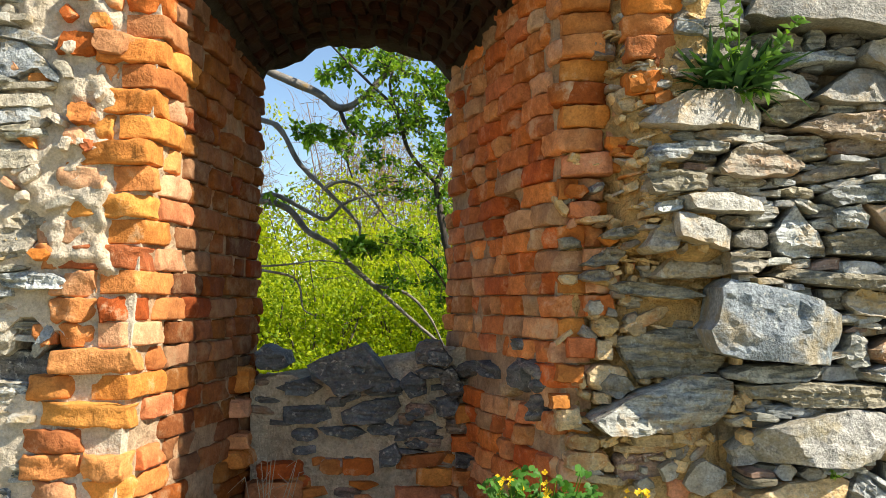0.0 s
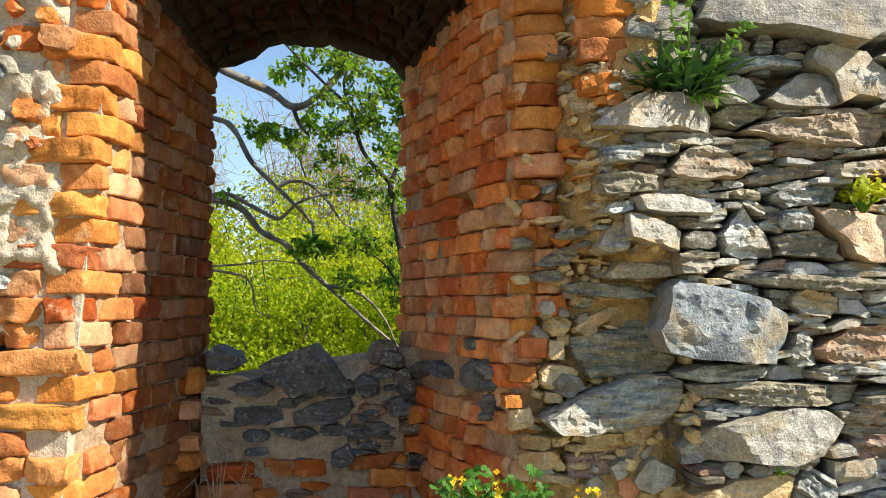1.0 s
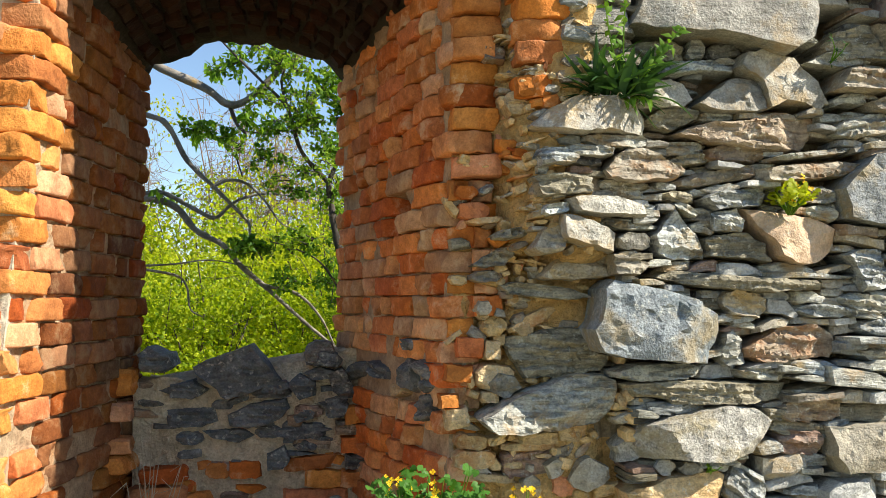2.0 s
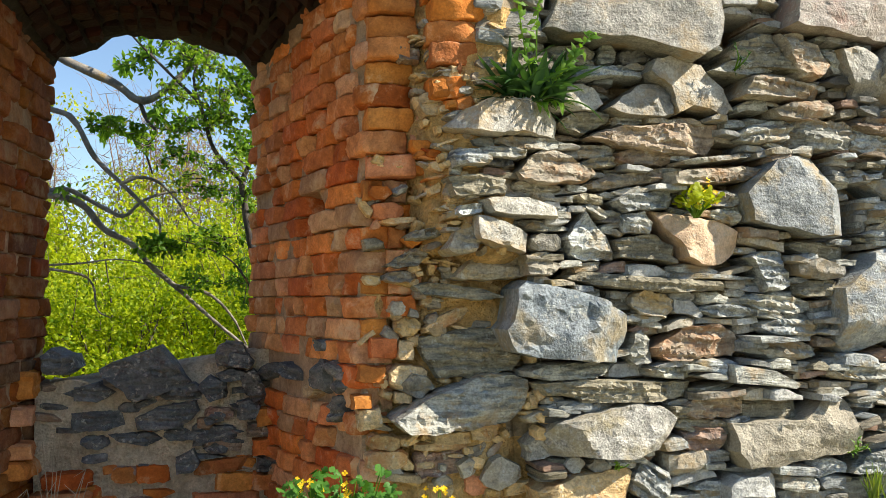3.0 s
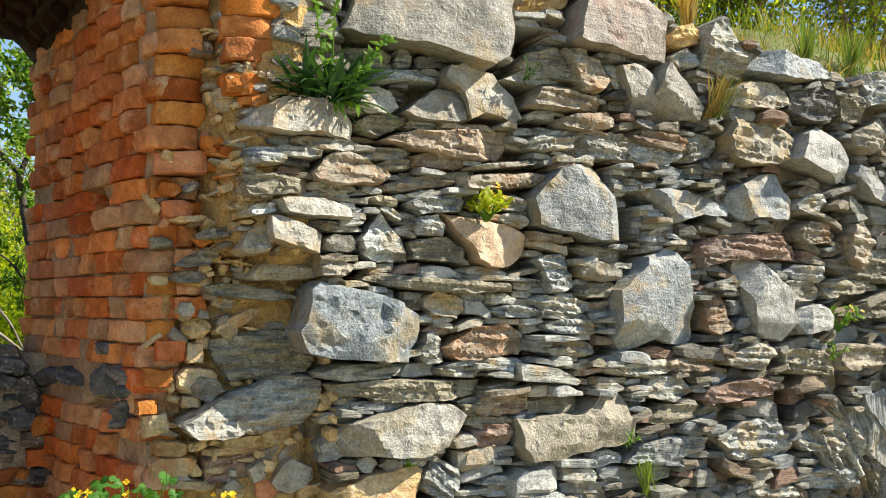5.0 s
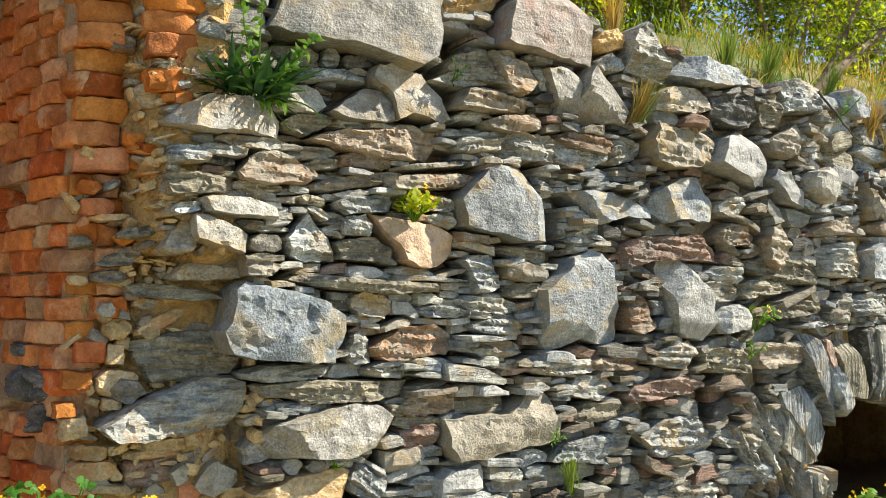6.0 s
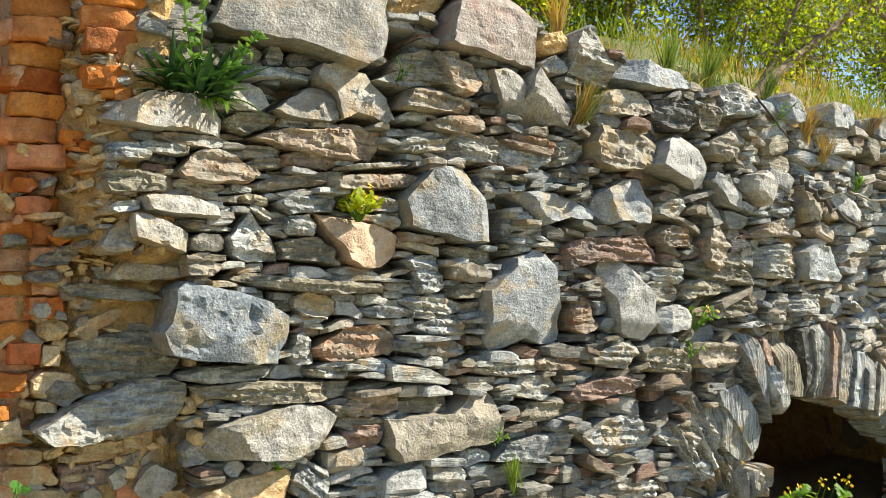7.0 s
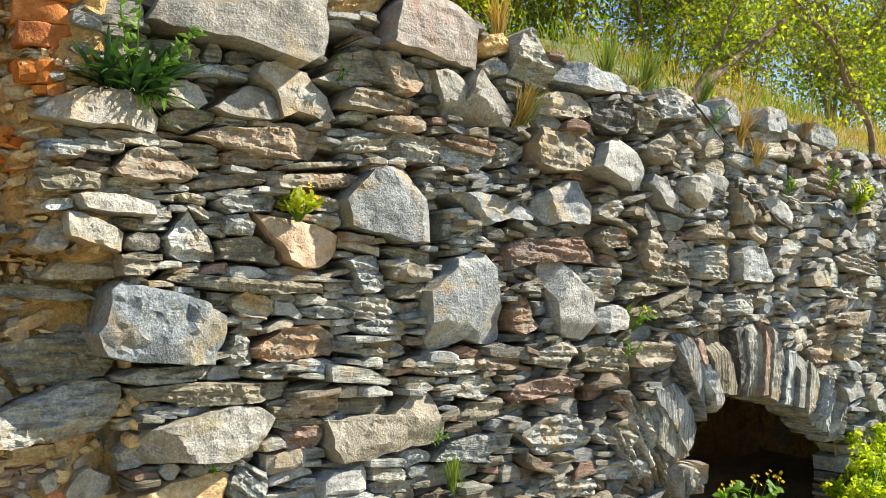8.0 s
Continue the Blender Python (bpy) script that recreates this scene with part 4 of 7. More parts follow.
# the stones of the wall that stand out: place, width, height, lean, how far proud, kind of rock, corners knocked off
stone(1.290, 2.428, 0.130, 0.056, 8, 0.04, "dark", (0.3, 0.3, 0.1, 0.2))
stone(1.248, 2.201, 0.134, 0.035, 2, 0.04, "grey", (0.2, 0.2, 0.2, 0.2))
stone(0.892, 2.104, 0.262, 0.045, -1, 0.06, "grey", (0.3, 0.2, 0.3, 0.3))
stone(0.787, 2.069, 0.185, 0.042, -2, 0.07, "grey", (0.3, 0.2, 0.3, 0.3))
stone(0.776, 2.041, 0.132, 0.036, -5, 0.06, "dark", (0.3, 0.3, 0.3, 0.3))
stone(1.129, 2.093, 0.185, 0.048, -0, 0.05, "grey", (0.2, 0.2, 0.2, 0.2))
stone(1.144, 2.056, 0.179, 0.037, 7, 0.05, "olive", (0.4, 0.2, 0.3, 0.2))
stone(1.310, 2.079, 0.209, 0.054, -0, 0.05, "brown", (0.2, 0.3, 0.2, 0.2))
stone(1.575, 2.081, 0.338, 0.022, 8, 0.06, "grey", (0.2, 0.2, 0.2, 0.2))
stone(1.242, 2.003, 0.310, 0.047, 9, 0.05, "tan2", (0.35, 0.1, 0.3, 0.1))
stone(1.578, 2.025, 0.392, 0.053, 6, 0.06, "tan2", (0.05, 0.3, 0.1, 0.3))
stone(0.915, 1.967, 0.191, 0.038, 2, 0.04, "olive", (0.2, 0.3, 0.2, 0.2))
stone(0.934, 1.940, 0.119, 0.044, -2, 0.04, "grey", (0.3, 0.3, 0.2, 0.2))
stone(0.686, 1.886, 0.096, 0.037, 8, 0.07, "blue", (0.3, 0.2, 0.2, 0.2))
stone(0.912, 1.844, 0.125, 0.035, -6, 0.05, "grey", (0.2, 0.2, 0.3, 0.2))
stone(0.948, 1.789, 0.114, 0.057, -2, 0.06, "pale", (0.3, 0.2, 0.2, 0.2))
stone(1.107, 1.938, 0.138, 0.037, -5, 0.05, "olive", (0.5, 0.3, 0.2, 0.2))
stone(1.133, 1.895, 0.093, 0.030, -27, 0.07, "grey", (0.2, 0.2, 0.2, 0.2))
stone(1.551, 1.948, 0.244, 0.061, 0, 0.05, "grey", (0.1, 0.3, 0.2, 0.2))
stone(1.595, 1.884, 0.121, 0.049, -9, 0.05, "grey", (0.3, 0.2, 0.3, 0.2))
stone(1.744, 2.712, 0.282, 0.111, 20, 0.02, "ochre", (0.2, 0.2, 0.3, 0.3))
stone(1.756, 2.176, 0.225, 0.073, 11, 0.06, "grey", (0.35, 0.2, 0.3, 0.2))
stone(1.972, 2.175, 0.357, 0.102, -2, 0.06, "grey", (0.1, 0.3, 0.2, 0.3))
stone(2.223, 2.210, 0.273, 0.071, -5, 0.07, "brown", (0.3, 0.2, 0.3, 0.2))
stone(2.191, 2.163, 0.291, 0.099, 1, 0.05, "blue", (0.3, 0.3, 0.3, 0.3))
stone(2.406, 2.181, 0.202, 0.077, 15, 0.05, "grey", (0.3, 0.2, 0.2, 0.2))
stone(2.364, 2.632, 0.165, 0.082, 14, 0.05, "ochre", (0.3, 0.2, 0.2, 0.3))
stone(2.985, 1.994, 0.184, 0.080, 8, 0.06, "blue", (0.3, 0.3, 0.3, 0.3))
stone(2.943, 1.704, 0.226, 0.074, -1, 0.06, "blue", (0.3, 0.2, 0.3, 0.3))
stone(1.957, 1.641, 0.184, 0.058, 2, 0.04, "olive", (0.2, 0.2, 0.2, 0.2))
stone(1.286, 1.447, 0.087, 0.111, 13, 0.05, "grey", (0.5, 0.3, 0.1, 0.2))
stone(1.333, 1.590, 0.171, 0.083, -8, 0.05, "lichen", (0.3, 0.3, 0.3, 0.3))
stone(1.606, 1.565, 0.208, 0.044, -3, 0.06, "blue", (0.3, 0.3, 0.3, 0.3))
stone(1.492, 1.462, 0.328, 0.116, 4, 0.05, "brown", (0.5, 0.3, 0.2, 0.1))
stone(1.841, 1.507, 0.273, 0.059, -4, 0.05, "blue", (0.4, 0.2, 0.3, 0.2))
stone(1.797, 1.586, 0.293, 0.061, -5, 0.05, "grey", (0.2, 0.2, 0.3, 0.3))
stone(1.819, 1.430, 0.237, 0.068, -2, 0.05, "grey", (0.3, 0.3, 0.3, 0.3))
stone(1.040, 1.372, 0.316, 0.055, 1, 0.06, "grey", (0.3, 0.2, 0.3, 0.3))
stone(1.394, 1.361, 0.201, 0.041, -5, 0.05, "grey", (0.3, 0.3, 0.2, 0.3))
stone(1.548, 1.243, 0.224, 0.073, 0, 0.05, "brown", (0.3, 0.2, 0.2, 0.2))
stone(1.519, 1.181, 0.240, 0.048, -4, 0.04, "olive", (0.2, 0.3, 0.3, 0.2))
stone(1.509, 1.140, 0.161, 0.080, -2, 0.05, "rust", (0.2, 0.2, 0.2, 0.2))
stone(1.316, 1.003, 0.130, 0.118, -36, 0.06, "blue", (0.2, 0.3, 0.2, 0.2))
stone(1.052, 1.073, 0.079, 0.055, -1, 0.05, "pale", (0.4, 0.4, 0.4, 0.4))
stone(1.136, 1.064, 0.097, 0.045, -4, 0.05, "pale", (0.4, 0.4, 0.4, 0.4))
stone(2.157, 1.351, 0.311, 0.053, 2, 0.05, "grey", (0.2, 0.2, 0.3, 0.3))
stone(2.368, 1.358, 0.264, 0.055, 1, 0.05, "brown", (0.2, 0.2, 0.2, 0.2))
stone(2.937, 1.350, 0.318, 0.102, -4, 0.07, "olive", (0.2, 0.15, 0.2, 0.25))
stone(3.229, 1.367, 0.308, 0.105, 1, 0.07, "tan2", (0.2, 0.1, 0.15, 0.2))
stone(2.084, 1.337, 0.305, 0.037, -6, 0.05, "lichen", (0.3, 0.3, 0.3, 0.2))
stone(2.905, 1.637, 0.329, 0.086, 0, 0.05, "grey", (0.3, 0.3, 0.3, 0.3))
stone(3.293, 1.727, 0.496, 0.106, -5, 0.06, "olive", (0.3, 0.3, 0.3, 0.3))
stone(3.017, 1.877, 0.238, 0.092, 2, 0.06, "tan2", (0.3, 0.3, 0.2, 0.2))
stone(4.130, 2.058, 0.269, 0.101, -22, 0.06, "pale2", (0.3, 0.3, 0.3, 0.2))
stone(4.478, 2.461, 0.350, 0.107, -10, 0.07, "blue2", (0.3, 0.3, 0.3, 0.3))
stone(4.113, 2.506, 0.272, 0.126, 1, 0.06, "blue2", (0.3, 0.3, 0.3, 0.3))
stone(3.769, 2.505, 0.185, 0.124, -19, 0.06, "blue2", (0.3, 0.3, 0.3, 0.3))
stone(4.515, 2.213, 0.349, 0.122, -6, 0.05, "tan2", (0.4, 0.3, 0.2, 0.2))
stone(4.503, 1.413, 0.297, 0.113, 9, 0.05, "tan2", (0.3, 0.2, 0.2, 0.2))
stone(4.781, 1.407, 0.261, 0.116, -1, 0.05, "grey", (0.3, 0.3, 0.2, 0.2))
stone(4.740, 1.649, 0.259, 0.090, 0, 0.05, "grey", (0.3, 0.3, 0.2, 0.2))
stone(4.860, 1.942, 0.267, 0.117, 2, 0.05, "blue2", (0.4, 0.3, 0.2, 0.2))
stone(4.852, 1.803, 0.470, 0.124, -5, 0.05, "grey", (0.4, 0.3, 0.2, 0.2))
stone(3.034, 1.023, 0.344, 0.098, -11, 0.04, "grey", (0.4, 0.3, 0.2, 0.2))
stone(2.738, 0.836, 0.311, 0.087, -2, 0.04, "grey", (0.4, 0.3, 0.2, 0.2))
stone(3.065, 0.875, 0.341, 0.089, -2, 0.04, "blue", (0.4, 0.3, 0.2, 0.2))

# the larger stones of the left wall and of the parapet
hewn(-1.321, 2.367, 0.05, "blue2", [(-8, 6), (0, 6), (6, 1), (8, -2), (3, -3), (-2, -5), (-7, -6)], wall=left_a)
hewn(-1.243, 2.322, 0.05, "blue2", [(-4.5, 3), (1.5, 2), (4.5, -1.5), (4, -3), (0, -1.5)], wall=left_a)
hewn(-1.327, 2.198, 0.05, "blue2", [(-6.5, 4), (4, 4), (6.5, -0.5), (4, -2.5), (-6.5, -4)], wall=left_a)
hewn(-1.316, 2.132, 0.06, "grey", [(-7, 0), (6, 2), (7, 0), (4, -1), (-7, -2)], wall=left_a)
hewn(-1.324, 2.064, 0.05, "cream", [(-6.5, 4.5), (5.5, 3.5), (6.5, -2.5), (-1, -4.5), (-6.5, -4.5)], wall=left_a)
hewn(-1.171, 1.900, 0.06, "dark", [(-3.5, -0.5), (-1, 2), (3.5, 3), (4.5, 1.5), (2, -2), (-4.5, -3)], wall=left_a)
hewn(-1.306, 1.807, 0.08, "lichen", [(-9, 9), (3, 8), (8, 7), (9, 4), (5, 1), (-1, -4), (-7, -9)], lie=(.1, .1), wall=left_a)
hewn(-1.256, 1.672, 0.09, "blue", [(-13, 2), (-1, 3), (6, 2), (13, -1), (10, -3), (-4, -3), (-11, -2)], lie=(.0, .3), wall=left_a)
hewn(-1.361, 1.500, 0.06, "cream", [(-4, 5), (3, 4.5), (4, 1), (1.5, -3.5), (-1.5, -5)], wall=left_a)
hewn(-1.239, 1.495, 0.06, "blue2", [(-4.5, -5.5), (-0.5, 1.5), (3, 6.5), (4.5, 4), (1.5, -3), (-3, -6.5)], wall=left_a)
hewn(-1.304, 1.596, 0.04, "grey", [(-3.5, 1), (-1, 3.5), (3.5, 0), (2.5, -3.5), (-2.5, -1.5)], wall=left_a)
hewn(-0.404, 1.311, 0.1, "slate", [(-18, 2), (-10, 6), (6, 11), (11, 6), (18, -4), (6, -8), (-3, -11), (-10, -4)], lie=(-.05, .15), wall=parapet, y=4.1)
hewn(-0.731, 1.363, 0.08, "slate", [(-7, 2.5), (-3.5, 5.5), (5, 2.5), (7, -2.5), (2.5, -5.5), (-5.5, -4.5)], wall=parapet, y=4.1)
hewn(-0.309, 1.136, 0.05, "slate", [(-13, -1), (-4, 4), (11, 6), (13, 2), (8, -3), (-4, -6), (-12, -5)], wall=parapet, y=4.1)
hewn(-0.582, 1.125, 0.04, "slate", [(-11, 3), (9, 4), (11, -2), (4, -4), (-10, -4)], wall=parapet, y=4.1)
hewn(-0.432, 1.046, 0.04, "slate", [(-11, 2), (5, 3), (11, 0), (4, -3), (-7, -1)], wall=parapet, y=4.1)
hewn(-0.594, 1.238, 0.05, "slate", [(-8, 2), (1, 4), (8, 0), (1, -4), (-8, -3)], wall=parapet, y=4.1)
hewn(-0.131, 1.246, 0.06, "slate", [(-6, 0.5), (-1, 5.5), (6, 2), (6, -4), (-1, -5.5)], wall=parapet, y=4.1)
hewn(-0.053, 1.299, 0.06, "slate", [(-6.5, 0.5), (-0.5, 3), (6.5, 1), (6.5, -2), (-4, -3)], wall=parapet, y=4.1)
hewn(0.043, 1.254, 0.06, "dark", [(-6.5, 4.5), (-0.5, 7), (3, 1.5), (6.5, -5), (-0.5, -7), (-4, -2.5)], wall=parapet, y=4.1)
hewn(-0.120, 1.124, 0.05, "slate", [(-5, -0.5), (0, 3), (5, 2), (3.5, -1.5), (-3.5, -3)], wall=parapet, y=4.1)
hewn(-0.011, 1.171, 0.05, "dark", [(-5, 0.5), (5, 2), (5, -1), (-2.5, -2)], wall=parapet, y=4.1)
hewn(-0.225, 0.951, 0.05, "slate", [(-5, 1.5), (2, 5), (5, -1), (2, -4.5), (-4.5, -5)], wall=parapet, y=4.1)
hewn(-0.204, 1.053, 0.04, "slate", [(-8, 0), (0, 2), (8, 1), (0, -2)], wall=parapet, y=4.1)
hewn(-0.114, 0.999, 0.04, "slate", [(-5.5, 0), (-0.5, 2.5), (5.5, 0), (4, -2), (-3, -2.5)], wall=parapet, y=4.1)
hewn(-1.395, 1.071, 0.05, "slate", [(-8, 19), (7, 18), (8, 11), (7, -7), (6, -19), (-7, -18)], wall=left_a)
hewn(-1.377, 1.342, 0.07, "blue", [(-10, 3), (10, 1), (9, -3), (-9, -3)], wall=left_a)
hewn(-1.381, 1.283, 0.06, "grey", [(-9, 2), (9, 2), (8, -2), (-9, -2)], wall=left_a)

# stones and brick pieces of the left wall, the jamb and the parapet
stone(-1.330, 2.448, 0.210, 0.040, -12, 0.05, "blue2", (0.2, 0.35, 0.2, 0.2), 3.0, left_a)
stone(-1.276, 2.316, 0.079, 0.032, -0, 0.03, "brick", (0.1, 0.1, 0.1, 0.1), 3.0, left_a, "brick_piece")
stone(-1.315, 2.286, 0.228, 0.024, 2, 0.05, "cream", (0.2, 0.2, 0.2, 0.2), 3.0, left_a)
stone(-1.330, 2.239, 0.196, 0.046, 2, 0.05, "cream", (0.2, 0.2, 0.2, 0.2), 3.0, left_a)
stone(-1.302, 1.992, 0.135, 0.042, -0, 0.05, "dark", (0.2, 0.3, 0.2, 0.2), 3.0, left_a)
stone(-1.325, 1.830, 0.236, 0.172, 6, 0.08, "lichen", (0.1, 0.2, 0.2, 0.45), 3.0, left_a)
stone(-1.217, 1.601, 0.071, 0.046, 8, 0.05, "brick", (0.1, 0.1, 0.1, 0.1), 3.0, left_a, "brick_piece")
stone(-1.377, 1.510, 0.113, 0.116, -20, 0.04, "cream", (0.2, 0.2, 0.2, 0.2), 3.0, left_a)
# no stone here: a flush dark piece painting the shade of a hole
stone(-1.322, 1.399, 0.284, 0.101, -0, 0.0, "dark", (0.2, 0.2, 0.2, 0.2), 3.0, left_a)
stone(-1.347, 1.333, 0.150, 0.038, -0, 0.06, "blue", (0.2, 0.2, 0.2, 0.2), 3.0, left_a)
stone(-1.349, 1.289, 0.150, 0.052, 2, 0.05, "grey", (0.2, 0.2, 0.2, 0.2), 3.0, left_a)
stone(-1.395, 1.110, 0.164, 0.280, 4, 0.04, "slate", (0.1, 0.1, 0.1, 0.1), 3.0, left_a)
stone(-1.141, 2.202, 0.075, 0.064, -0, 0.05, "brick", (0.2, 0.3, 0.2, 0.2), 3.0, left_a, "brick_piece")
stone(-1.161, 2.126, 0.068, 0.056, 4, 0.04, "brick", (0.2, 0.3, 0.2, 0.2), 3.0, left_a, "brick_piece")
stone(-1.081, 2.494, 0.063, 0.055, 4, 0.05, "brick", (0.2, 0.3, 0.2, 0.2), 3.0, left_a, "brick_piece")
stone(-1.160, 2.424, 0.122, 0.080, -4, 0.04, "brick", (0.1, 0.1, 0.1, 0.1), 3.0, left_a, "brick_piece")
stone(-1.043, 2.423, 0.113, 0.075, -8, 0.06, "brick", (0.1, 0.1, 0.2, 0.2), 3.0, left_a, "brick_piece")
stone(0.448, 1.888, 0.103, 0.053, 3, 0.05, "brick", (0.05, 0.3, 0.2, 0.2), 3.0, right_a, "brick_piece")
stone(0.485, 1.956, 0.061, 0.030, 30, 0.04, "blue", (0.3, 0.3, 0.3, 0.3), 3.0, right_a)
stone(0.483, 1.857, 0.131, 0.022, 5, 0.05, "tan", (0.2, 0.2, 0.3, 0.3), 3.0, right_a)
stone(0.581, 2.230, 0.086, 0.079, -0, 0.03, "tan", (0.3, 0.3, 0.3, 0.3), 3.0, right_a)
stone(0.685, 2.224, 0.068, 0.046, 5, 0.04, "brick", (0.2, 0.3, 0.2, 0.3), 3.0, right_a, "brick_piece")
stone(0.673, 2.266, 0.079, 0.029, -3, 0.04, "pale", (0.2, 0.2, 0.3, 0.3), 3.0, right_a)
stone(0.625, 2.279, 0.107, 0.070, 4, 0.05, "brick", (0.1, 0.2, 0.1, 0.2), 3.0, right_a, "brick_piece")
stone(0.758, 2.311, 0.107, 0.054, -0, 0.03, "brown", (0.1, 0.2, 0.1, 0.2), 3.0, right_a)
stone(0.516, 2.403, 0.072, 0.069, -0, 0.03, "brown", (0.1, 0.1, 0.1, 0.1), 3.0, right_a)
stone(0.484, 1.679, 0.116, 0.038, 3, 0.05, "tan2", (0.3, 0.3, 0.3, 0.3), 3.0, right_a)
stone(0.475, 1.579, 0.053, 0.045, -0, 0.05, "cream", (0.3, 0.3, 0.3, 0.3), 3.0, right_a)
stone(0.638, 1.543, 0.175, 0.044, 25, 0.02, "tan", (0.3, 0.3, 0.3, 0.3), 3.0, right_a)
stone(0.434, 1.455, 0.088, 0.063, -0, 0.032, "brick", (0.02, 0.03, 0.03, 0.03), 3.0, right_a, "brick_piece")
stone(0.504, 1.447, 0.053, 0.063, -0, 0.032, "tan", (0.12, 0.12, 0.12, 0.12), 3.0, right_a)
stone(0.512, 1.361, 0.127, 0.075, -3, 0.032, "tan", (0.24, 0.18, 0.18, 0.18), 3.0, right_a)
stone(0.497, 1.298, 0.063, 0.038, -0, 0.03, "tan", (0.12, 0.18, 0.12, 0.12), 3.0, right_a)
stone(0.435, 1.160, 0.106, 0.048, -8, 0.032, "tan", (0.18, 0.18, 0.18, 0.18), 3.0, right_a)
stone(0.661, 1.167, 0.151, 0.041, -0, 0.032, "tan", (0.12, 0.18, 0.12, 0.12), 3.0, right_a)
stone(0.621, 1.141, 0.175, 0.024, -0, 0.03, "tan", (0.12, 0.18, 0.12, 0.12), 3.0, right_a)
stone(0.500, 1.047, 0.148, 0.026, -8, 0.032, "tan", (0.12, 0.18, 0.12, 0.12), 3.0, right_a)
stone(0.620, 1.087, 0.170, 0.077, 5, 0.01, "rust", (0.12, 0.18, 0.12, 0.12), 3.0, right_a)
stone(0.397, 1.373, 0.090, 0.054, -6, 0.03, "brick", (0.03, 0.06, 0.03, 0.06), 3.0, right_a, "brick_piece")
stone(0.367, 1.287, 0.063, 0.042, -0, 0.03, "brick", (0.03, 0.06, 0.06, 0.06), 3.0, right_a, "brick_piece")
stone(0.389, 1.233, 0.082, 0.063, 10, 0.032, "tan", (0.18, 0.12, 0.12, 0.12), 3.0, right_a)
stone(0.760, 1.196, 0.098, 0.083, -10, 0.02, "tan", (0.18, 0.18, 0.18, 0.18), 3.0, right_a)
stone(0.445, 1.104, 0.140, 0.058, -0, 0.03, "tan", (0.18, 0.18, 0.18, 0.18), 3.0, right_a)
stone(0.743, 1.018, 0.105, 0.069, -0, 0.02, "brick", (0.18, 0.18, 0.18, 0.18), 3.0, right_a, "brick_piece")
stone(0.474, 2.039, 0.142, 0.050, -0, 0.04, "ochre", (0.2, 0.3, 0.3, 0.4), 3.0, right_a)
stone(0.423, 1.944, 0.080, 0.048, -0, 0.05, "brick", (0.2, 0.3, 0.3, 0.4), 3.0, right_a, "brick_piece")
stone(0.662, 1.916, 0.089, 0.090, -0, 0.02, "ochre", (0.3, 0.3, 0.3, 0.4), 3.0, right_a)
stone(0.579, 1.818, 0.144, 0.035, 10, 0.03, "olive", (0.3, 0.3, 0.3, 0.4), 3.0, right_a)
stone(0.512, 1.521, 0.088, 0.063, -0, 0.03, "ochre", (0.3, 0.3, 0.3, 0.4), 3.0, right_a)
stone(-0.394, 1.193, 0.107, 0.027, 20, 0.04, "slate", (0.2, 0.2, 0.2, 0.2), 4.1, parapet)
stone(-0.262, 1.236, 0.173, 0.068, 2, 0.05, "slate", (0.4, 0.2, 0.2, 0.2), 4.1, parapet)
stone(-0.054, 1.383, 0.134, 0.102, -10, 0.05, "dark", (0.3, 0.3, 0.2, 0.2), 4.1, parapet)
stone(0.104, 1.312, 0.110, 0.061, 10, 0.06, "slate", (0.2, 0.2, 0.2, 0.2), 4.05, right_a)
stone(-0.101, 1.141, 0.120, 0.050, -4, 0.04, "rust", (0.2, 0.2, 0.2, 0.2), 4.1, parapet)
stone(-0.121, 1.058, 0.187, 0.067, 2, 0.04, "slate", (0.2, 0.2, 0.2, 0.2), 4.1, parapet)
stone(-0.275, 1.058, 0.111, 0.052, -0, 0.03, "slate", (0.3, 0.2, 0.3, 0.2), 4.1, parapet)
stone(-0.594, 1.038, 0.115, 0.057, -0, 0.03, "slate", (0.2, 0.2, 0.3, 0.3), 4.1, parapet)
stone(-0.083, 0.926, 0.246, 0.058, 6, 0.03, "brick", (0.1, 0.1, 0.1, 0.1), 4.1, parapet, "brick")
stone(-0.476, 0.902, 0.101, 0.066, -4, 0.03, "brick", (0.2, 0.2, 0.2, 0.2), 4.1, parapet, "brick")
stone(-0.364, 0.901, 0.134, 0.071, -0, 0.03, "brick", (0.05, 0.1, 0.1, 0.1), 4.1, parapet, "brick")
stone(-0.007, 0.857, 0.216, 0.074, -2, 0.03, "brick", (0.05, 0.1, 0.1, 0.1), 4.1, parapet, "brick")
stone(-0.072, 0.784, 0.268, 0.065, -0, 0.03, "brick", (0.05, 0.1, 0.1, 0.1), 4.1, parapet, "brick")
stone(-0.626, 0.844, 0.120, 0.046, -4, 0.02, "brick", (0.2, 0.2, 0.2, 0.2), 4.1, parapet, "brick")
stone(-0.410, 0.790, 0.120, 0.048, -4, 0.02, "rust", (0.2, 0.2, 0.2, 0.2), 4.1, parapet, "brick")
stone(-0.802, 1.279, 0.086, 0.099, -0, 0.03, "brick", (0.1, 0.1, 0.1, 0.1), 4.05, left_a, "brick")
stone(-0.802, 1.162, 0.087, 0.070, -0, 0.03, "brick", (0.1, 0.1, 0.1, 0.1), 4.0, left_a, "brick")
stone(-0.798, 1.027, 0.080, 0.060, -0, 0.03, "brick", (0.1, 0.1, 0.1, 0.1), 4.0, left_a, "brick")
stone(-0.753, 0.957, 0.166, 0.065, -0, 0.04, "brick", (0.1, 0.1, 0.1, 0.1), 4.05, left_a, "brick")
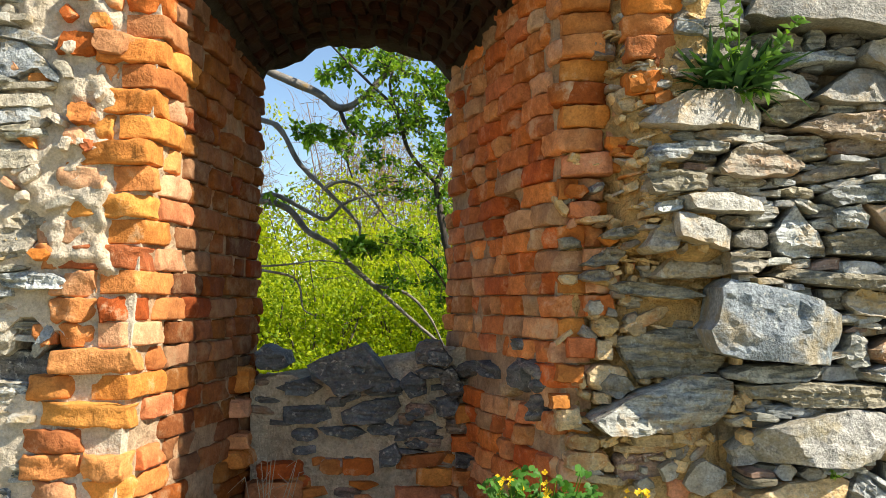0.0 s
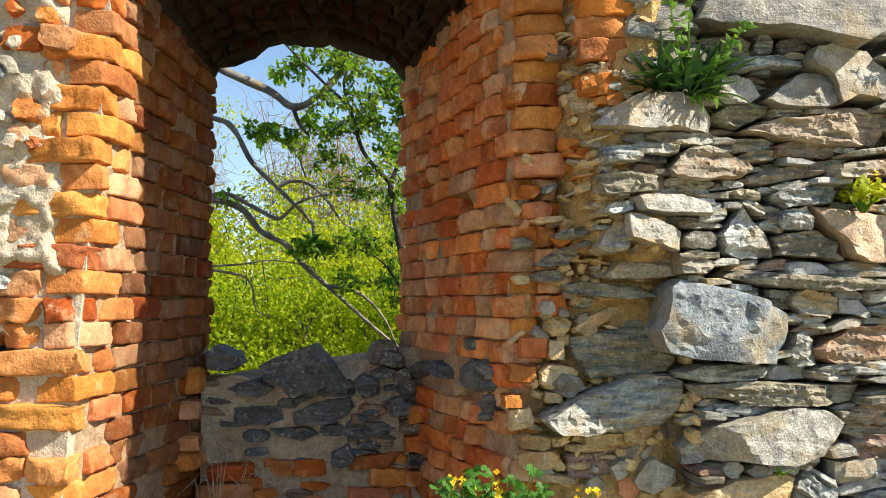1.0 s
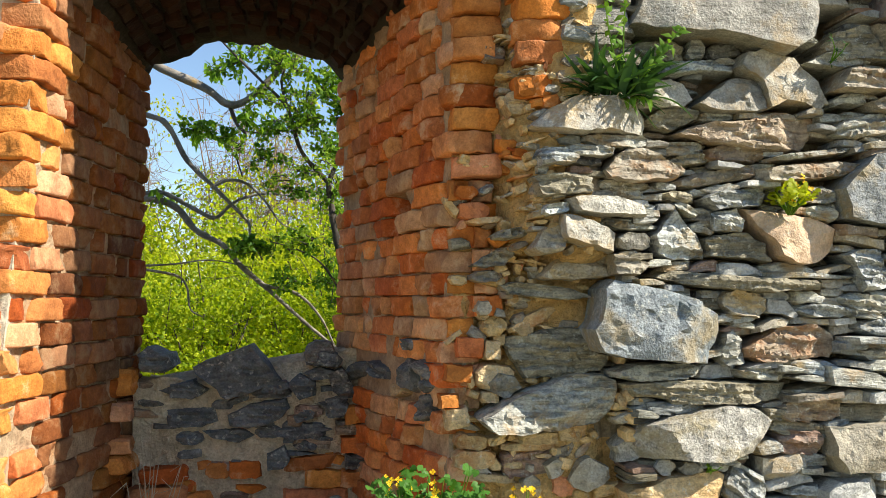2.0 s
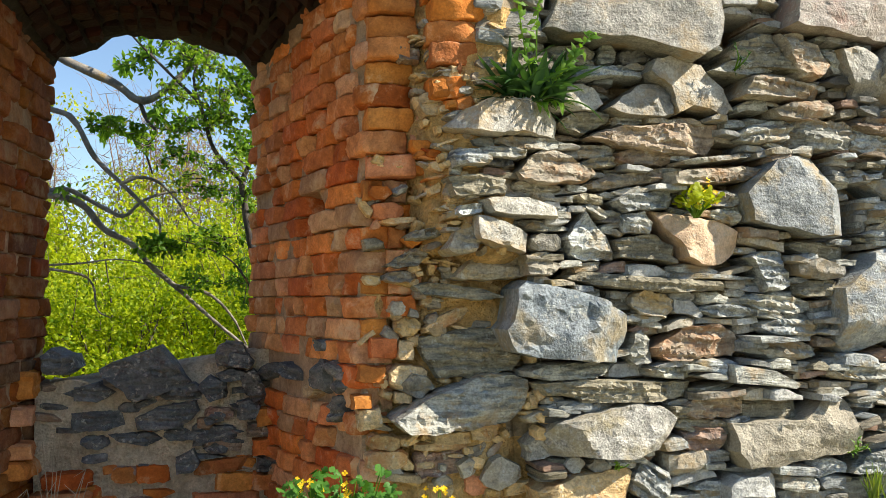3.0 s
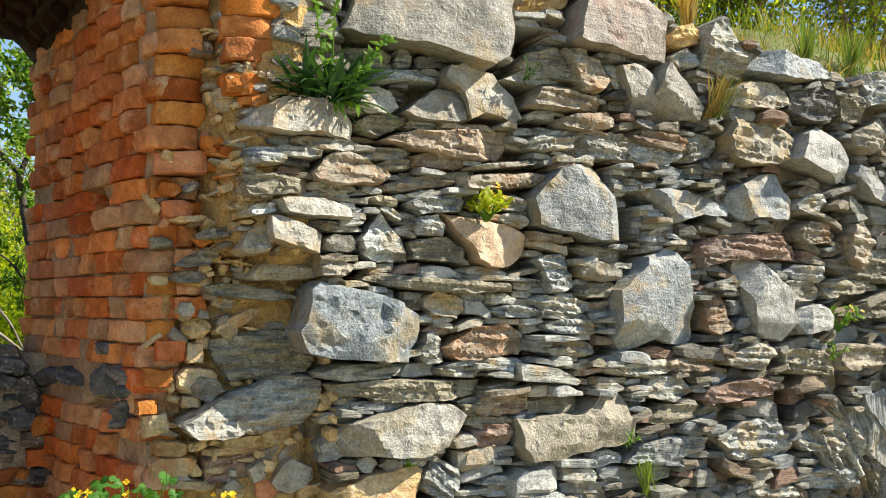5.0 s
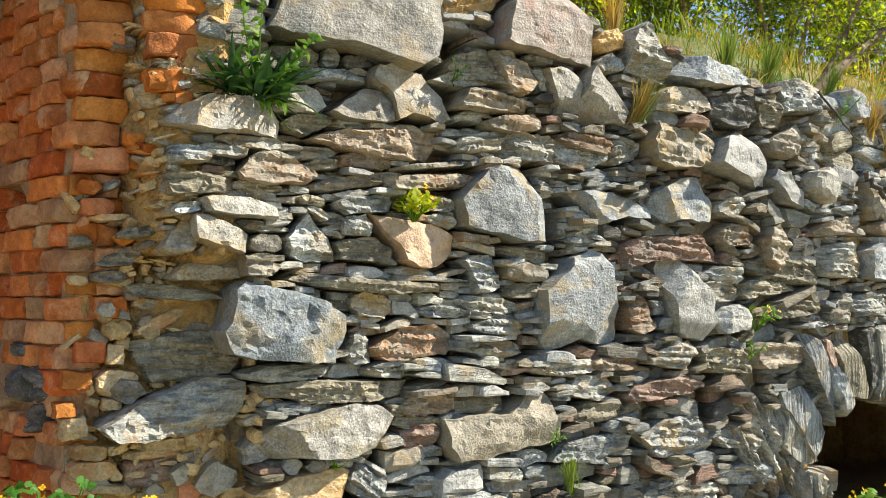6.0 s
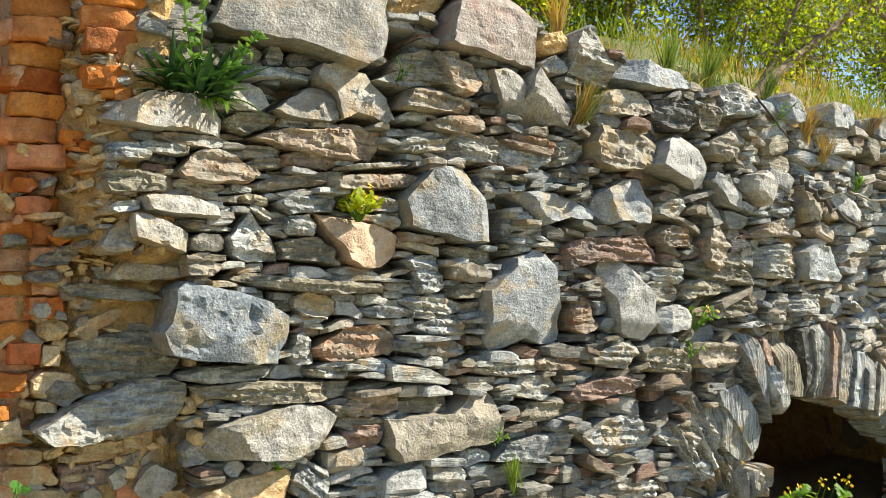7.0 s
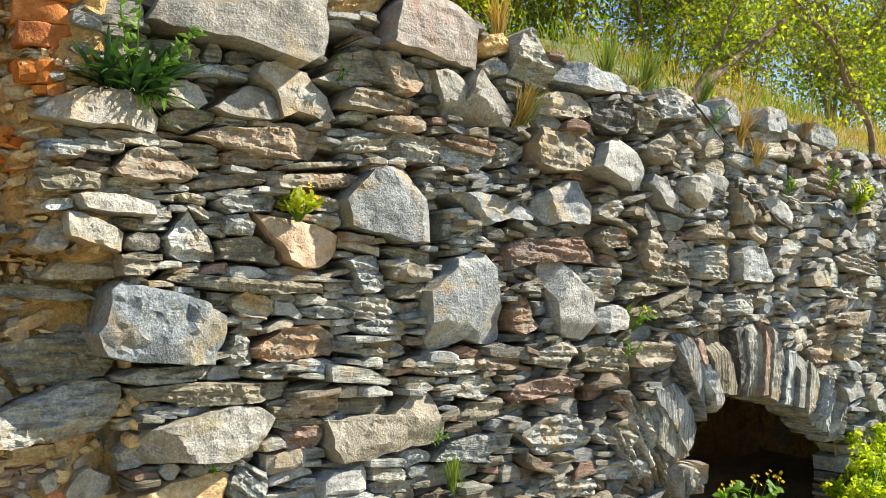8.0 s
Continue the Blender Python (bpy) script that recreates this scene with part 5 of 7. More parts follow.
stone(-0.694, 0.894, 0.189, 0.063, 3, 0.04, "brick", (0.1, 0.1, 0.1, 0.1), 4.05, parapet, "brick")
stone(-0.717, 0.810, 0.236, 0.078, -0, 0.04, "brick", (0.1, 0.1, 0.1, 0.1), 4.05, parapet, "brick")
stone(0.170, 1.337, 0.100, 0.048, -10, 0.05, "slate", (0.3, 0.2, 0.2, 0.2), 3.75, right_a)
stone(0.268, 1.344, 0.059, 0.106, -10, 0.06, "slate", (0.2, 0.2, 0.2, 0.2), 3.4, right_a)
stone(0.320, 1.369, 0.092, 0.048, -10, 0.06, "dark", (0.3, 0.2, 0.2, 0.2), 3.25, right_a)
stone(0.330, 1.319, 0.080, 0.050, 10, 0.06, "slate", (0.3, 0.2, 0.2, 0.2), 3.22, right_a)
stone(0.333, 1.246, 0.047, 0.084, 10, 0.05, "dark", (0.3, 0.2, 0.2, 0.2), 3.22, right_a)
stone(0.225, 1.281, 0.062, 0.053, 10, 0.05, "tan", (0.3, 0.2, 0.2, 0.2), 3.5, right_a)
stone(0.274, 1.447, 0.050, 0.043, -0, 0.05, "slate", (0.2, 0.2, 0.2, 0.2), 3.4, right_a)
stone(-0.016, 1.360, 0.106, 0.060, -8, 0.06, "slate", (0.1, 0.3, 0.1, 0.2), 4.08, parapet)
stone(0.016, 1.158, 0.097, 0.083, 10, 0.05, "slate", (0.1, 0.2, 0.1, 0.3), 4.08, parapet)
stone(0.101, 1.127, 0.104, 0.071, 3, 0.04, "brick", (0.05, 0.1, 0.05, 0.1), 4.05, parapet, "brick")
stone(0.066, 1.071, 0.110, 0.058, -2, 0.04, "brown", (0.05, 0.1, 0.05, 0.1), 4.07, parapet)
stone(0.089, 1.005, 0.109, 0.063, 2, 0.04, "brick", (0.05, 0.1, 0.05, 0.1), 4.05, parapet, "brick")
stone(0.100, 0.935, 0.104, 0.065, -0, 0.04, "dark", (0.05, 0.1, 0.05, 0.1), 4.05, parapet)
stone(0.093, 0.865, 0.118, 0.065, -0, 0.04, "brick", (0.05, 0.1, 0.05, 0.1), 4.05, parapet, "brick")

# the slates round the low arch, set on edge: place, length, thickness, lean, how far proud
def voussoir(x, z, long, thick, lean, out, kind):
    """A slate on edge, split along its bedding into thinner leaves."""
    leaves = max(1, round(thick / 0.062))
    a = radians(lean)
    for i in range(leaves):
        stone_count[0] += 1
        rng = random.Random(900 + stone_count[0])
        high = thick / leaves
        off = (i + 0.5 - leaves / 2) * high
        cx, cz = x - math.sin(a) * off, z + math.cos(a) * off
        verts, faces = rough_stone(long * rng.uniform(0.86, 1.08), high * rng.uniform(0.9, 1.1), out + rng.uniform(-0.025, 0.02), (rng.uniform(0, 0.3), rng.uniform(0, 0.3), rng.uniform(0, 0.3), rng.uniform(0, 0.3)), 900 + stone_count[0], True, 0.10, 0.06, 1.7, 0.005)
        sort = kind if rng.random() < 0.6 else rng.choice(["grey", "blue2", "blue", "pale2"])
        part("voussoir", mesh_of("voussoir", verts, faces, rock[sort], "broken"), arch_fill, "", Matrix.Translation((cx, FRONT, cz)) @ Matrix.Rotation(-a + rng.gauss(0, 0.03), 4, "Y"))
    occupy(x, z, long, thick, lean, 1.0)


hewn(3.457, 1.248, 0.09, "blue2", [(-11, 20), (-4, 20), (6, 7), (11, -18), (9, -20), (2, -8), (-7, 5)], lie=(.15, .0), wall=arch_fill, name="voussoir")
hewn(3.353, 1.066, 0.06, "blue2", [(-13, 14), (3, 16), (12, -1), (13, -12), (8, -16), (-1, -2), (-10, 8)], lie=(.0, .0), wall=arch_fill, name="voussoir")
hewn(3.300, 1.022, 0.05, "grey", [(-16, 10), (-5, 14), (7, -1), (16, -12), (11, -14), (3, -12), (-10, -1)], lie=(.1, .0), wall=arch_fill, name="voussoir")
hewn(3.556, 1.302, 0.07, "rust", [(-6, 13), (-2, 14), (1, 2), (6, -14), (2, -14), (-2, -1)], wall=arch_fill, name="voussoir")
hewn(3.575, 1.201, 0.12, "blue", [(-5, 12), (-2, 11), (2, -1), (5, -7), (3, -12), (-2, -9), (-5, -1)], lie=(.1, .0), wall=arch_fill, name="voussoir")
hewn(3.664, 1.309, 0.08, "olive", [(-12, 12), (0, 16), (6, 0), (12, -16), (-4, -14), (-8, 4)], lie=(-.1, .0), wall=arch_fill, name="voussoir")
hewn(3.798, 1.312, 0.07, "dark", [(-5, 15), (3, 17), (5, 0), (5, -17), (-1, -17), (-1, -3)], lie=(.1, .0), wall=arch_fill, name="voussoir")
hewn(3.887, 1.319, 0.08, "grey", [(-6, 15), (5, 18), (6, 4), (3, -18), (-6, -18), (-4, -1)], lie=(.0, .0), wall=arch_fill, name="voussoir")
hewn(3.953, 1.318, 0.1, "rust", [(-1, 18), (5, 16), (4, 4), (0, -18), (-5, -18), (-1, 4)], lie=(.2, .0), wall=arch_fill, name="voussoir")
hewn(4.055, 1.286, 0.08, "blue", [(-2, 19), (7, 12), (6, -2), (0, -19), (-7, -16), (-3, 4)], lie=(.1, .0), wall=arch_fill, name="voussoir")
hewn(4.154, 1.214, 0.08, "blue2", [(0, 14), (8, 13), (4, -14), (-8, -12)], lie=(.2, .0), wall=arch_fill, name="voussoir")
hewn(4.246, 1.202, 0.09, "pale2", [(-2, 15), (6, 14), (2, -15), (-6, -13)], lie=(.2, .0), wall=arch_fill, name="voussoir")
hewn(4.359, 1.142, 0.07, "grey", [(-2, 15), (8, 8), (1, -15), (-8, -11)], lie=(.2, .0), wall=arch_fill, name="voussoir")
hewn(4.481, 1.030, 0.06, "blue", [(-2, 13), (8, 7), (1, -13), (-8, -6)], lie=(.2, .0), wall=arch_fill, name="voussoir")
hewn(4.478, 1.321, 0.05, "tan2", [(-14, 4), (8, 5), (14, -4), (-11, -5)], wall=arch_fill)
hewn(4.537, 1.222, 0.05, "grey", [(-13, 3), (13, 4), (12, -3), (-7, -4)], wall=arch_fill)
hewn(4.719, 1.334, 0.05, "lichen", [(-12, 3), (5, 6), (12, -2), (-6, -6)], wall=arch_fill)
hewn(4.729, 1.124, 0.06, "pale2", [(-11, 4), (7, 6), (11, -4), (-7, -6)], wall=arch_fill)
voussoir(4.455, 1.103, 0.314, 0.068, 63, 0.08, "blue")
voussoir(4.619, 0.984, 0.305, 0.054, 53, 0.06, "grey")
voussoir(3.141, 1.038, 0.411, 0.113, 121, 0.04, "grey")
voussoir(3.208, 0.880, 0.300, 0.107, 118, 0.04, "tan2")
voussoir(3.054, 0.947, 0.359, 0.084, 124, 0.03, "grey")
voussoir(3.441, 0.790, 0.151, 0.218, 88, 0.08, "pale")
voussoir(3.325, 0.823, 0.293, 0.103, 109, 0.04, "olive")
voussoir(3.425, 1.491, 0.150, 0.023, 6, 0.06, "grey")
# the opening of the arch stays free
for iz in range(GRID_H):
    for ix in range(GRID_W):
        dx, dz = GRID_X0 + ix * CELL - ARCH_X, GRID_Z0 + iz * CELL - ARCH_Z
        if -0.66 < dx < 0.60 and dz < 0.47 * (1 - (dx / 0.70) ** 4):
            taken[iz, ix] = True


def closed_off(x0, x1, z0=0.0, z1=9.0):
    a, b = int((x0 - GRID_X0) / CELL), int((x1 - GRID_X0) / CELL)
    c, d = max(0, int((z0 - GRID_Z0) / CELL)), max(0, int((z1 - GRID_Z0) / CELL))
    taken[c:d, max(0, a):max(0, b)] = True


def fill_rubble(x0, x1, z0, top, wall_of, keep, density, kinds, chunky, seed, name="stone", near=None):
    """Packs the free wall with flat stones, course over course; the nearest are pieces of their own, the rest is joined."""
    rng = random.Random(seed)
    a, b = int((x0 - GRID_X0) / CELL), int((x1 - GRID_X0) / CELL)
    shapes = []
    tries = int((x1 - x0) * density)
    for _ in range(tries):                       # middling stones thrown in first
        x, z = rng.uniform(x0, x1), rng.uniform(z0, 2.9)
        w, h = rng.uniform(0.08, 0.30), rng.uniform(0.04, 0.115) * chunky * (1.3 if x > 2.4 else 1.0)
        if z + h / 2 > top(x) - 0.01:
            continue
        i0, i1 = int((x - w / 2 - GRID_X0) / CELL), int((x + w / 2 - GRID_X0) / CELL)
        k0, k1 = int((z - h / 2 - GRID_Z0) / CELL), int((z + h / 2 - GRID_Z0) / CELL)
        if i0 < a or i1 > b or taken[k0:k1, i0:i1].any():
            continue
        lean = rng.gauss(0, 7)
        occupy(x, z, w, h, lean, 1.0)
        shapes.append((x, z, w, h, lean))
    for iz in range(int((z0 - GRID_Z0) / CELL), GRID_H):
        ix = a
        while ix < b:
            x = GRID_X0 + ix * CELL
            if taken[iz, ix] or GRID_Z0 + iz * CELL > top(x) - 0.03:
                ix += 1
                continue
            want = int(rng.triangular(7, 36, 16) * (1.0 + 0.4 * max(0.0, min(1.0, x - 2.4))))
            run = 0
            while run < want and ix + run < b and not taken[iz, ix + run]:
                run += 1
            tall = int(rng.triangular(2.6, 8.5, 4.4) * chunky * (1.0 + 0.75 * max(0.0, min(1.0, x - 2.4))) + 0.5)
            free = 1
            while free < tall and iz + free < GRID_H and not taken[iz + free, ix:ix + run].any():
                free += 1
            free = min(free, max(2, int(run * 0.5)))
            taken[iz:iz + free, ix:ix + run] = True
            if run >= 3 and free >= 2:
                w, h = run * CELL, free * CELL
                shapes.append((x + w / 2, GRID_Z0 + (iz + free / 2) * CELL, w * 1.05 + (0.05 if run < 7 else 0.018), h * 1.05 + 0.004, rng.gauss(0, 5.0 if x < 2.4 else 13.0)))
            ix += run
    made, joined = {}, {}
    shapes.sort(key=near or (lambda s: abs(s[0] - 1.6) + 0.6 * abs(s[1] - 1.7)))
    for x, z, w, h, lean in shapes:
        wall = wall_of(x)
        far = max(0.0, min(1.0, (x - 2.6) / 0.6))
        out = max(0.008, min(0.11, rng.gauss(0.046, 0.026) - 0.010 * far))
        cuts = [rng.uniform(0.0, 0.14) for _ in range(4)]
        sort = rng.random()
        if sort < 0.4:                           # a wedge, thin at one end
            end = rng.randrange(2)
            cuts[end], cuts[end + 2] = rng.uniform(0.3, 0.6), rng.uniform(0.05, 0.3)
        elif sort < 0.7:                         # a lump that narrows upwards
            cuts[0], cuts[1] = rng.uniform(0.2, 0.5), rng.uniform(0.1, 0.45)
        elif sort < 0.7 + 0.2 * far:
            cuts[2], cuts[3] = rng.uniform(0.2, 0.5), rng.uniform(0.1, 0.4)
        place = Matrix.Translation((x, FRONT + face_shift(x, z, 0.0), z)) @ Matrix.Rotation(radians(-lean), 4, "Y")
        count = made.setdefault(wall, [0])
        if count[0] < keep:
            count[0] += 1
            verts, faces = rough_stone(w, h, out, cuts, rng.randrange(10 ** 6), False, 0.15, 0.13)
            part(name, mesh_of(name, verts, faces, rock[rng.choice(kinds)]), wall, "", place)
        else:
            verts, faces = rough_stone(w, h, out, cuts, rng.randrange(10 ** 6), False, 0.15, 0.13)
            joined.setdefault(wall, Soup()).put(verts, faces, place)
    for wall, soup in joined.items():
        tagged(part("rubble", soup.mesh("rubble", rubble_joined), wall), kind="stuff")
    return len(shapes)


for hx, hz, hw, hh in HOLLOWS:
    occupy(hx, hz, hw * 1.3, hh * 1.3, 0, 1.0)
KINDS = ["grey"] * 7 + ["blue"] * 6 + ["olive"] * 2 + ["pale2"] * 5 + ["blue2"] * 6 + ["brown"] + ["tan2"] * 2 + ["dark"] + ["lichen"] * 3 + ["rust"] + ["pale"] * 3
closed_off(0.70, 0.93, 0.2, 1.72)
closed_off(EDGE_L[0] - 0.02, 0.70)                 # niche and jamb are brick and mortar
fill_rubble(0.70, 6.6, 0.25, wall_top, lambda x: right_a if x < ARCH_X - ARCH_R - 0.05 else arch_fill if x < ARCH_X + ARCH_R + 0.05 else right_c, 300, 170, KINDS, 1.0, 5)
left_free = -1.30
closed_off(left_free, EDGE_L[0])
taken[:, :int((left_free - GRID_X0) / CELL)] &= True
fill_rubble(-2.3, left_free, 0.3, lambda x: 3.3, lambda x: left_a, 120, 30, ["pale", "pale", "grey", "blue", "olive", "tan2", "lichen"], 1.3, 6, "stone", lambda s: abs(s[0] + 1.2))
# lumps of stone in the ochre mortar beside the jamb
rng = random.Random(8)
for i in range(330):
    x, z = rng.uniform(0.37, 0.98), rng.uniform(0.72, 2.65)
    ix, iz = int((x - GRID_X0) / CELL), int((z - GRID_Z0) / CELL)
    w, h = rng.uniform(0.02, 0.09), rng.uniform(0.015, 0.045)
    if 0.54 < x < 0.76 and z > 2.33 or z > 2.1 and x < 0.60 or x > 0.80 and z > 1.70 or x < 0.50 and rng.random() < 0.5:
        continue
    verts, faces = rough_stone(w, h, rng.uniform(0.012, 0.034), [rng.choice([0.0, 0.15, 0.3, 0.45]) for _ in range(4)], 4000 + i, False, 0.05, 0.12)
    part("stone", mesh_of("stone", verts, faces, rock[rng.choice(["sand", "ochre", "tan", "sand", "tan2", "sand", "cream", "ochre"] if z < 1.7 or rng.random() < 0.75 else ["grey", "olive", "brick", "tan2"])]), right_a, "",
         Matrix.Translation((x * (1 + max(0.0, face_shift(x, z)) / 3), FRONT + face_shift(x, z) + 0.006, z)) @ Matrix.Rotation(rng.gauss(0, 0.3), 4, "Y"))
# bits of stone and brick in the strip of mortar between the jamb's bricks and the rubble
rng = random.Random(14)
for i in range(84):
    x, z = rng.uniform(0.545, 0.69), rng.uniform(1.62, 2.50)
    if z > 2.34 and not 0.53 < x < 0.59:
        continue
    w, h = rng.uniform(0.018, 0.075), rng.uniform(0.014, 0.034)
    if rng.random() < 0.25:                      # a thin ledge of slate
        w, h = rng.uniform(0.06, 0.10), rng.uniform(0.008, 0.014)
    verts, faces = rough_stone(w, h, rng.uniform(0.016, 0.036), [rng.choice([0.0, 0.15, 0.3, 0.45]) for _ in range(4)], 4400 + i, False, 0.05, 0.12)
    kind = rng.choice(["tan2", "sand", "sand", "cream", "tan", "ochre", "sand", "brick", "ochre", "pale"])
    part("stone", mesh_of("stone", verts, faces, rock[kind]), right_a, "",
         Matrix.Translation((x * (1 + max(0.0, face_shift(x, z)) / 3), FRONT + face_shift(x, z) + 0.004, z)) @ Matrix.Rotation(rng.gauss(0, 0.25), 4, "Y"))
# slates bedded in the parapet
rng = random.Random(9)
for i in range(40):
    x, z = rng.uniform(-0.80, 0.04), rng.uniform(0.72, 1.26)
    w, h = rng.uniform(0.05, 0.16), rng.uniform(0.02, 0.05)
    kind = rng.choice(["slate", "slate", "dark", "slate", "brick", "brown"] if z > 0.95 else ["slate", "brick", "brick", "rust", "tan2"])
    verts, faces = rough_stone(w, h, rng.uniform(0.010, 0.028), [rng.choice([0.0, 0.15, 0.3, 0.45]) for _ in range(4)], 5000 + i, False, 0.06, 0.10)
    part("stone", mesh_of("stone", verts, faces, rock[kind]), parapet, "", Matrix.Translation((x, 4.1, z)) @ Matrix.Rotation(rng.gauss(0, 0.12), 4, "Y"))
# lumps in the pale mortar of the left wall
rng = random.Random(10)
for i in range(26):
    x, z = rng.uniform(-1.42, -1.06), rng.uniform(1.75, 2.75)
    w, h = rng.uniform(0.03, 0.10), rng.uniform(0.025, 0.06)
    verts, faces = rough_stone(w, h, rng.uniform(0.015, 0.04), [rng.choice([0.1, 0.2, 0.3, 0.45]) for _ in range(4)], 6000 + i, False, 0.05, 0.12)
    part("stone", mesh_of("stone", verts, faces, rock[rng.choice(["cream", "mortar", "mortar", "brick", "brick"])]), left_a, "",
         Matrix.Translation((x, FRONT - 0.016, z)) @ Matrix.Rotation(rng.gauss(0, 0.35), 4, "Y"))


# ---- bricks of the niche ----
BRICK_H, COURSE = 0.069, 0.0755
LEFT_H, LEFT_COURSE = 0.075, 0.0825       # the left jamb has thicker bricks
brick_meshes = {}


def brick_mesh(length, seed, mat, wear, high):
    key = (round(length, 2), seed, mat.name, wear, high)
    if key not in brick_meshes:
        v, f = rounded_brick(length, high, 0.13, 50 + seed * 3 + int(length * 100), 0.0075 if high > BRICK_H else 0.006, wear)
        brick_meshes[key] = mesh_of("brick", v, f, mat, True)
    return brick_meshes[key]


def lay_brick(parent, p, along, z, length, proud, rng, turn=0.0, roll=0.0, mat=brick_mat, wear=0.008, high=BRICK_H):
    """A brick whose middle lies over p on the plan, its face along the way 'along' and looking to the right of it."""
    nor = Vector((along.y, -along.x, 0))
    at = Vector((p.x, p.y, z)) - nor * (0.065 - proud)
    m = Matrix.Translation(at) @ Matrix.Rotation(math.atan2(along.y, along.x) + turn, 4, "Z") @ Matrix.Rotation(roll, 4, "Y")
    return part("brick", brick_mesh(length, rng.randrange(6), mat, wear, high), parent, "", m)


def brick_face(parent, start, end, z0, z1, seed, gaps=0.03, first=None, proud=(0.004, 0.014), skip=None, shift=None, corner=False, mat=brick_mat, high=BRICK_H, course=COURSE, headers=0.25):
    """Courses of old brick over a stretch of the plan; first(k) moves where course k begins."""
    rng = random.Random(seed)
    begin, end = Vector((*start, 0)), Vector((*end, 0))
    k = 0
    z = z0
    while z + high < z1:
        start = begin + Vector((shift(z), 0, 0)) if shift else begin
        along = (end - start).normalized()
        total = (end - start).length - (0.137 if corner and k % 2 == 0 else 0)
        u = first(k, rng) if first else rng.uniform(-0.10, 0.0)
        while u < total - 0.03:
            length = rng.choice([0.28, 0.26, 0.27, 0.25, 0.19]) if rng.random() > headers * 2 else rng.choice([0.13, 0.12])
            length = min(length, total - u)
            if length > 0.045:
                mid = u + length / 2
                p = start + along * mid
                if rng.random() > gaps and not (skip and skip(p, z)):
                    lay_brick(parent, p, along, z + high / 2 + rng.uniform(-0.004, 0.004), round(length, 2), rng.uniform(*proud), rng, rng.gauss(0, 0.015), rng.gauss(0, 0.012), mat(p) if callable(mat) else mat, 0.007, high)
            u += length + 0.007
        z += course
        k += 1


def right_skip(p, z):
    low = 1.28 + 0.25 * (p.y - 3.1) * 0 + 0.05 * noise.noise(Vector((p.y * 5, z * 5, 0)))
    band = 1.22 < z < 1.36 and 3.2 < p.y           # broken band with dark stones in it
    bare = noise.noise(Vector((p.y * 2.6, z * 3.1, 7))) > 0.42 and 1.5 < z < 2.2
    hole = abs(p.y - 3.59) < 0.13 and 1.80 < z < 1.94
    return band or bare or hole


# right reveal: seen from the niche's back to its front edge
CORNER_R = (side_x(FRONT + 0.085, False), FRONT + 0.085)      # low down the corner has broken away
brick_face(right_a, DEEP_R, CORNER_R, 0.72, 2.05, 21, 0.02, None, (0.002, 0.026), right_skip, None, False, brick_limed)
brick_face(right_a, DEEP_R, EDGE_R, 0.72 + 17 * COURSE, 2.82, 23, 0.02, None, (0.002, 0.024), right_skip, None, True, brick_limed)
# left reveal: beyond y 3.32 its bricks take the copy with painted shade
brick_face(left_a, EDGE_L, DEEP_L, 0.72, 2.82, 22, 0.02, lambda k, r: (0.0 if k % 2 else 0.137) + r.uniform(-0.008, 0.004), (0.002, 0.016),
           lambda p, z: z < 1.25 and p.y > 3.5 and noise.noise(Vector((p.y * 4, z * 4, 2))) > 0.38, left_edge, False, lambda p: brick_mat if p.y < 3.32 else brick_shaded, LEFT_H, LEFT_COURSE, 0.1)
# left jamb, toothed into the rubble beside it: its corner bricks lie by turns in the front and in the reveal
rng = random.Random(31)
z, k = 0.72, 0
while z < 2.7:
    reach = 0.20 + 0.07 * ease((2.25 - z) / 0.2) + 0.09 * ease((1.88 - z) / 0.12) * ease((z - 1.60) / 0.06) + 0.06 * ease((1.60 - z) / 0.06) + 0.02 * ease((1.3 - z) / 0.2) - 0.05 * ease((1.75 - z) / 0.1) + rng.uniform(-0.05, 0.03)
    u = 0.0 if k % 2 == 0 else 0.137
    while u < reach - 0.03:
        length = 0.27 if rng.random() < 0.5 else rng.choice([0.13, 0.12, 0.19, 0.21])
        length = max(0.06, round(min(length, reach - u + 0.02), 2))
        p = Vector((EDGE_L[0] + left_edge(z) - u - length / 2, FRONT, 0))
        worn = rng.uniform(-0.004, 0.030)
        lay_brick(left_a, p, Vector((1, 0, 0)), z + LEFT_H / 2 + rng.uniform(-0.003, 0.003), length, worn, rng, rng.gauss(0, 0.045), rng.gauss(0, 0.028), brick_mat, 0.015, LEFT_H)
        u += length + 0.008
    z += LEFT_COURSE
    k += 1
# right jamb: broken brick edge
rng = random.Random(37)
z, k = 0.72, 0
while z < 2.75:
    u = 0.0 if k % 2 == 0 or z > 2.0 else 0.14
    reach = (0.17 if k % 2 == 0 else 0.15) if z > 2.2 else 0.22 if z > 1.55 else 0.15
    while u < reach - 0.05:
        length = rng.choice([0.16, 0.13, 0.15]) if z > 2.0 else rng.choice([0.11, 0.14, 0.09])
        p = Vector((EDGE_R[0] + u + length / 2, FRONT, 0)) if z > 2.0 else Vector((CORNER_R[0] + 0.012 + u * 0.6 + length / 2, CORNER_R[1] - 0.004, 0))
        lay_brick(right_a, p, Vector((1, 0, 0)), z + BRICK_H / 2, length, (rng.uniform(0.015, 0.04) if k % 2 == 0 else rng.uniform(-0.012, 0.012)) if z > 1.9 else rng.uniform(-0.01, 0.02), rng, rng.gauss(0, 0.04), rng.gauss(0, 0.03))
        u += length + 0.01
    z += COURSE
    k += 1
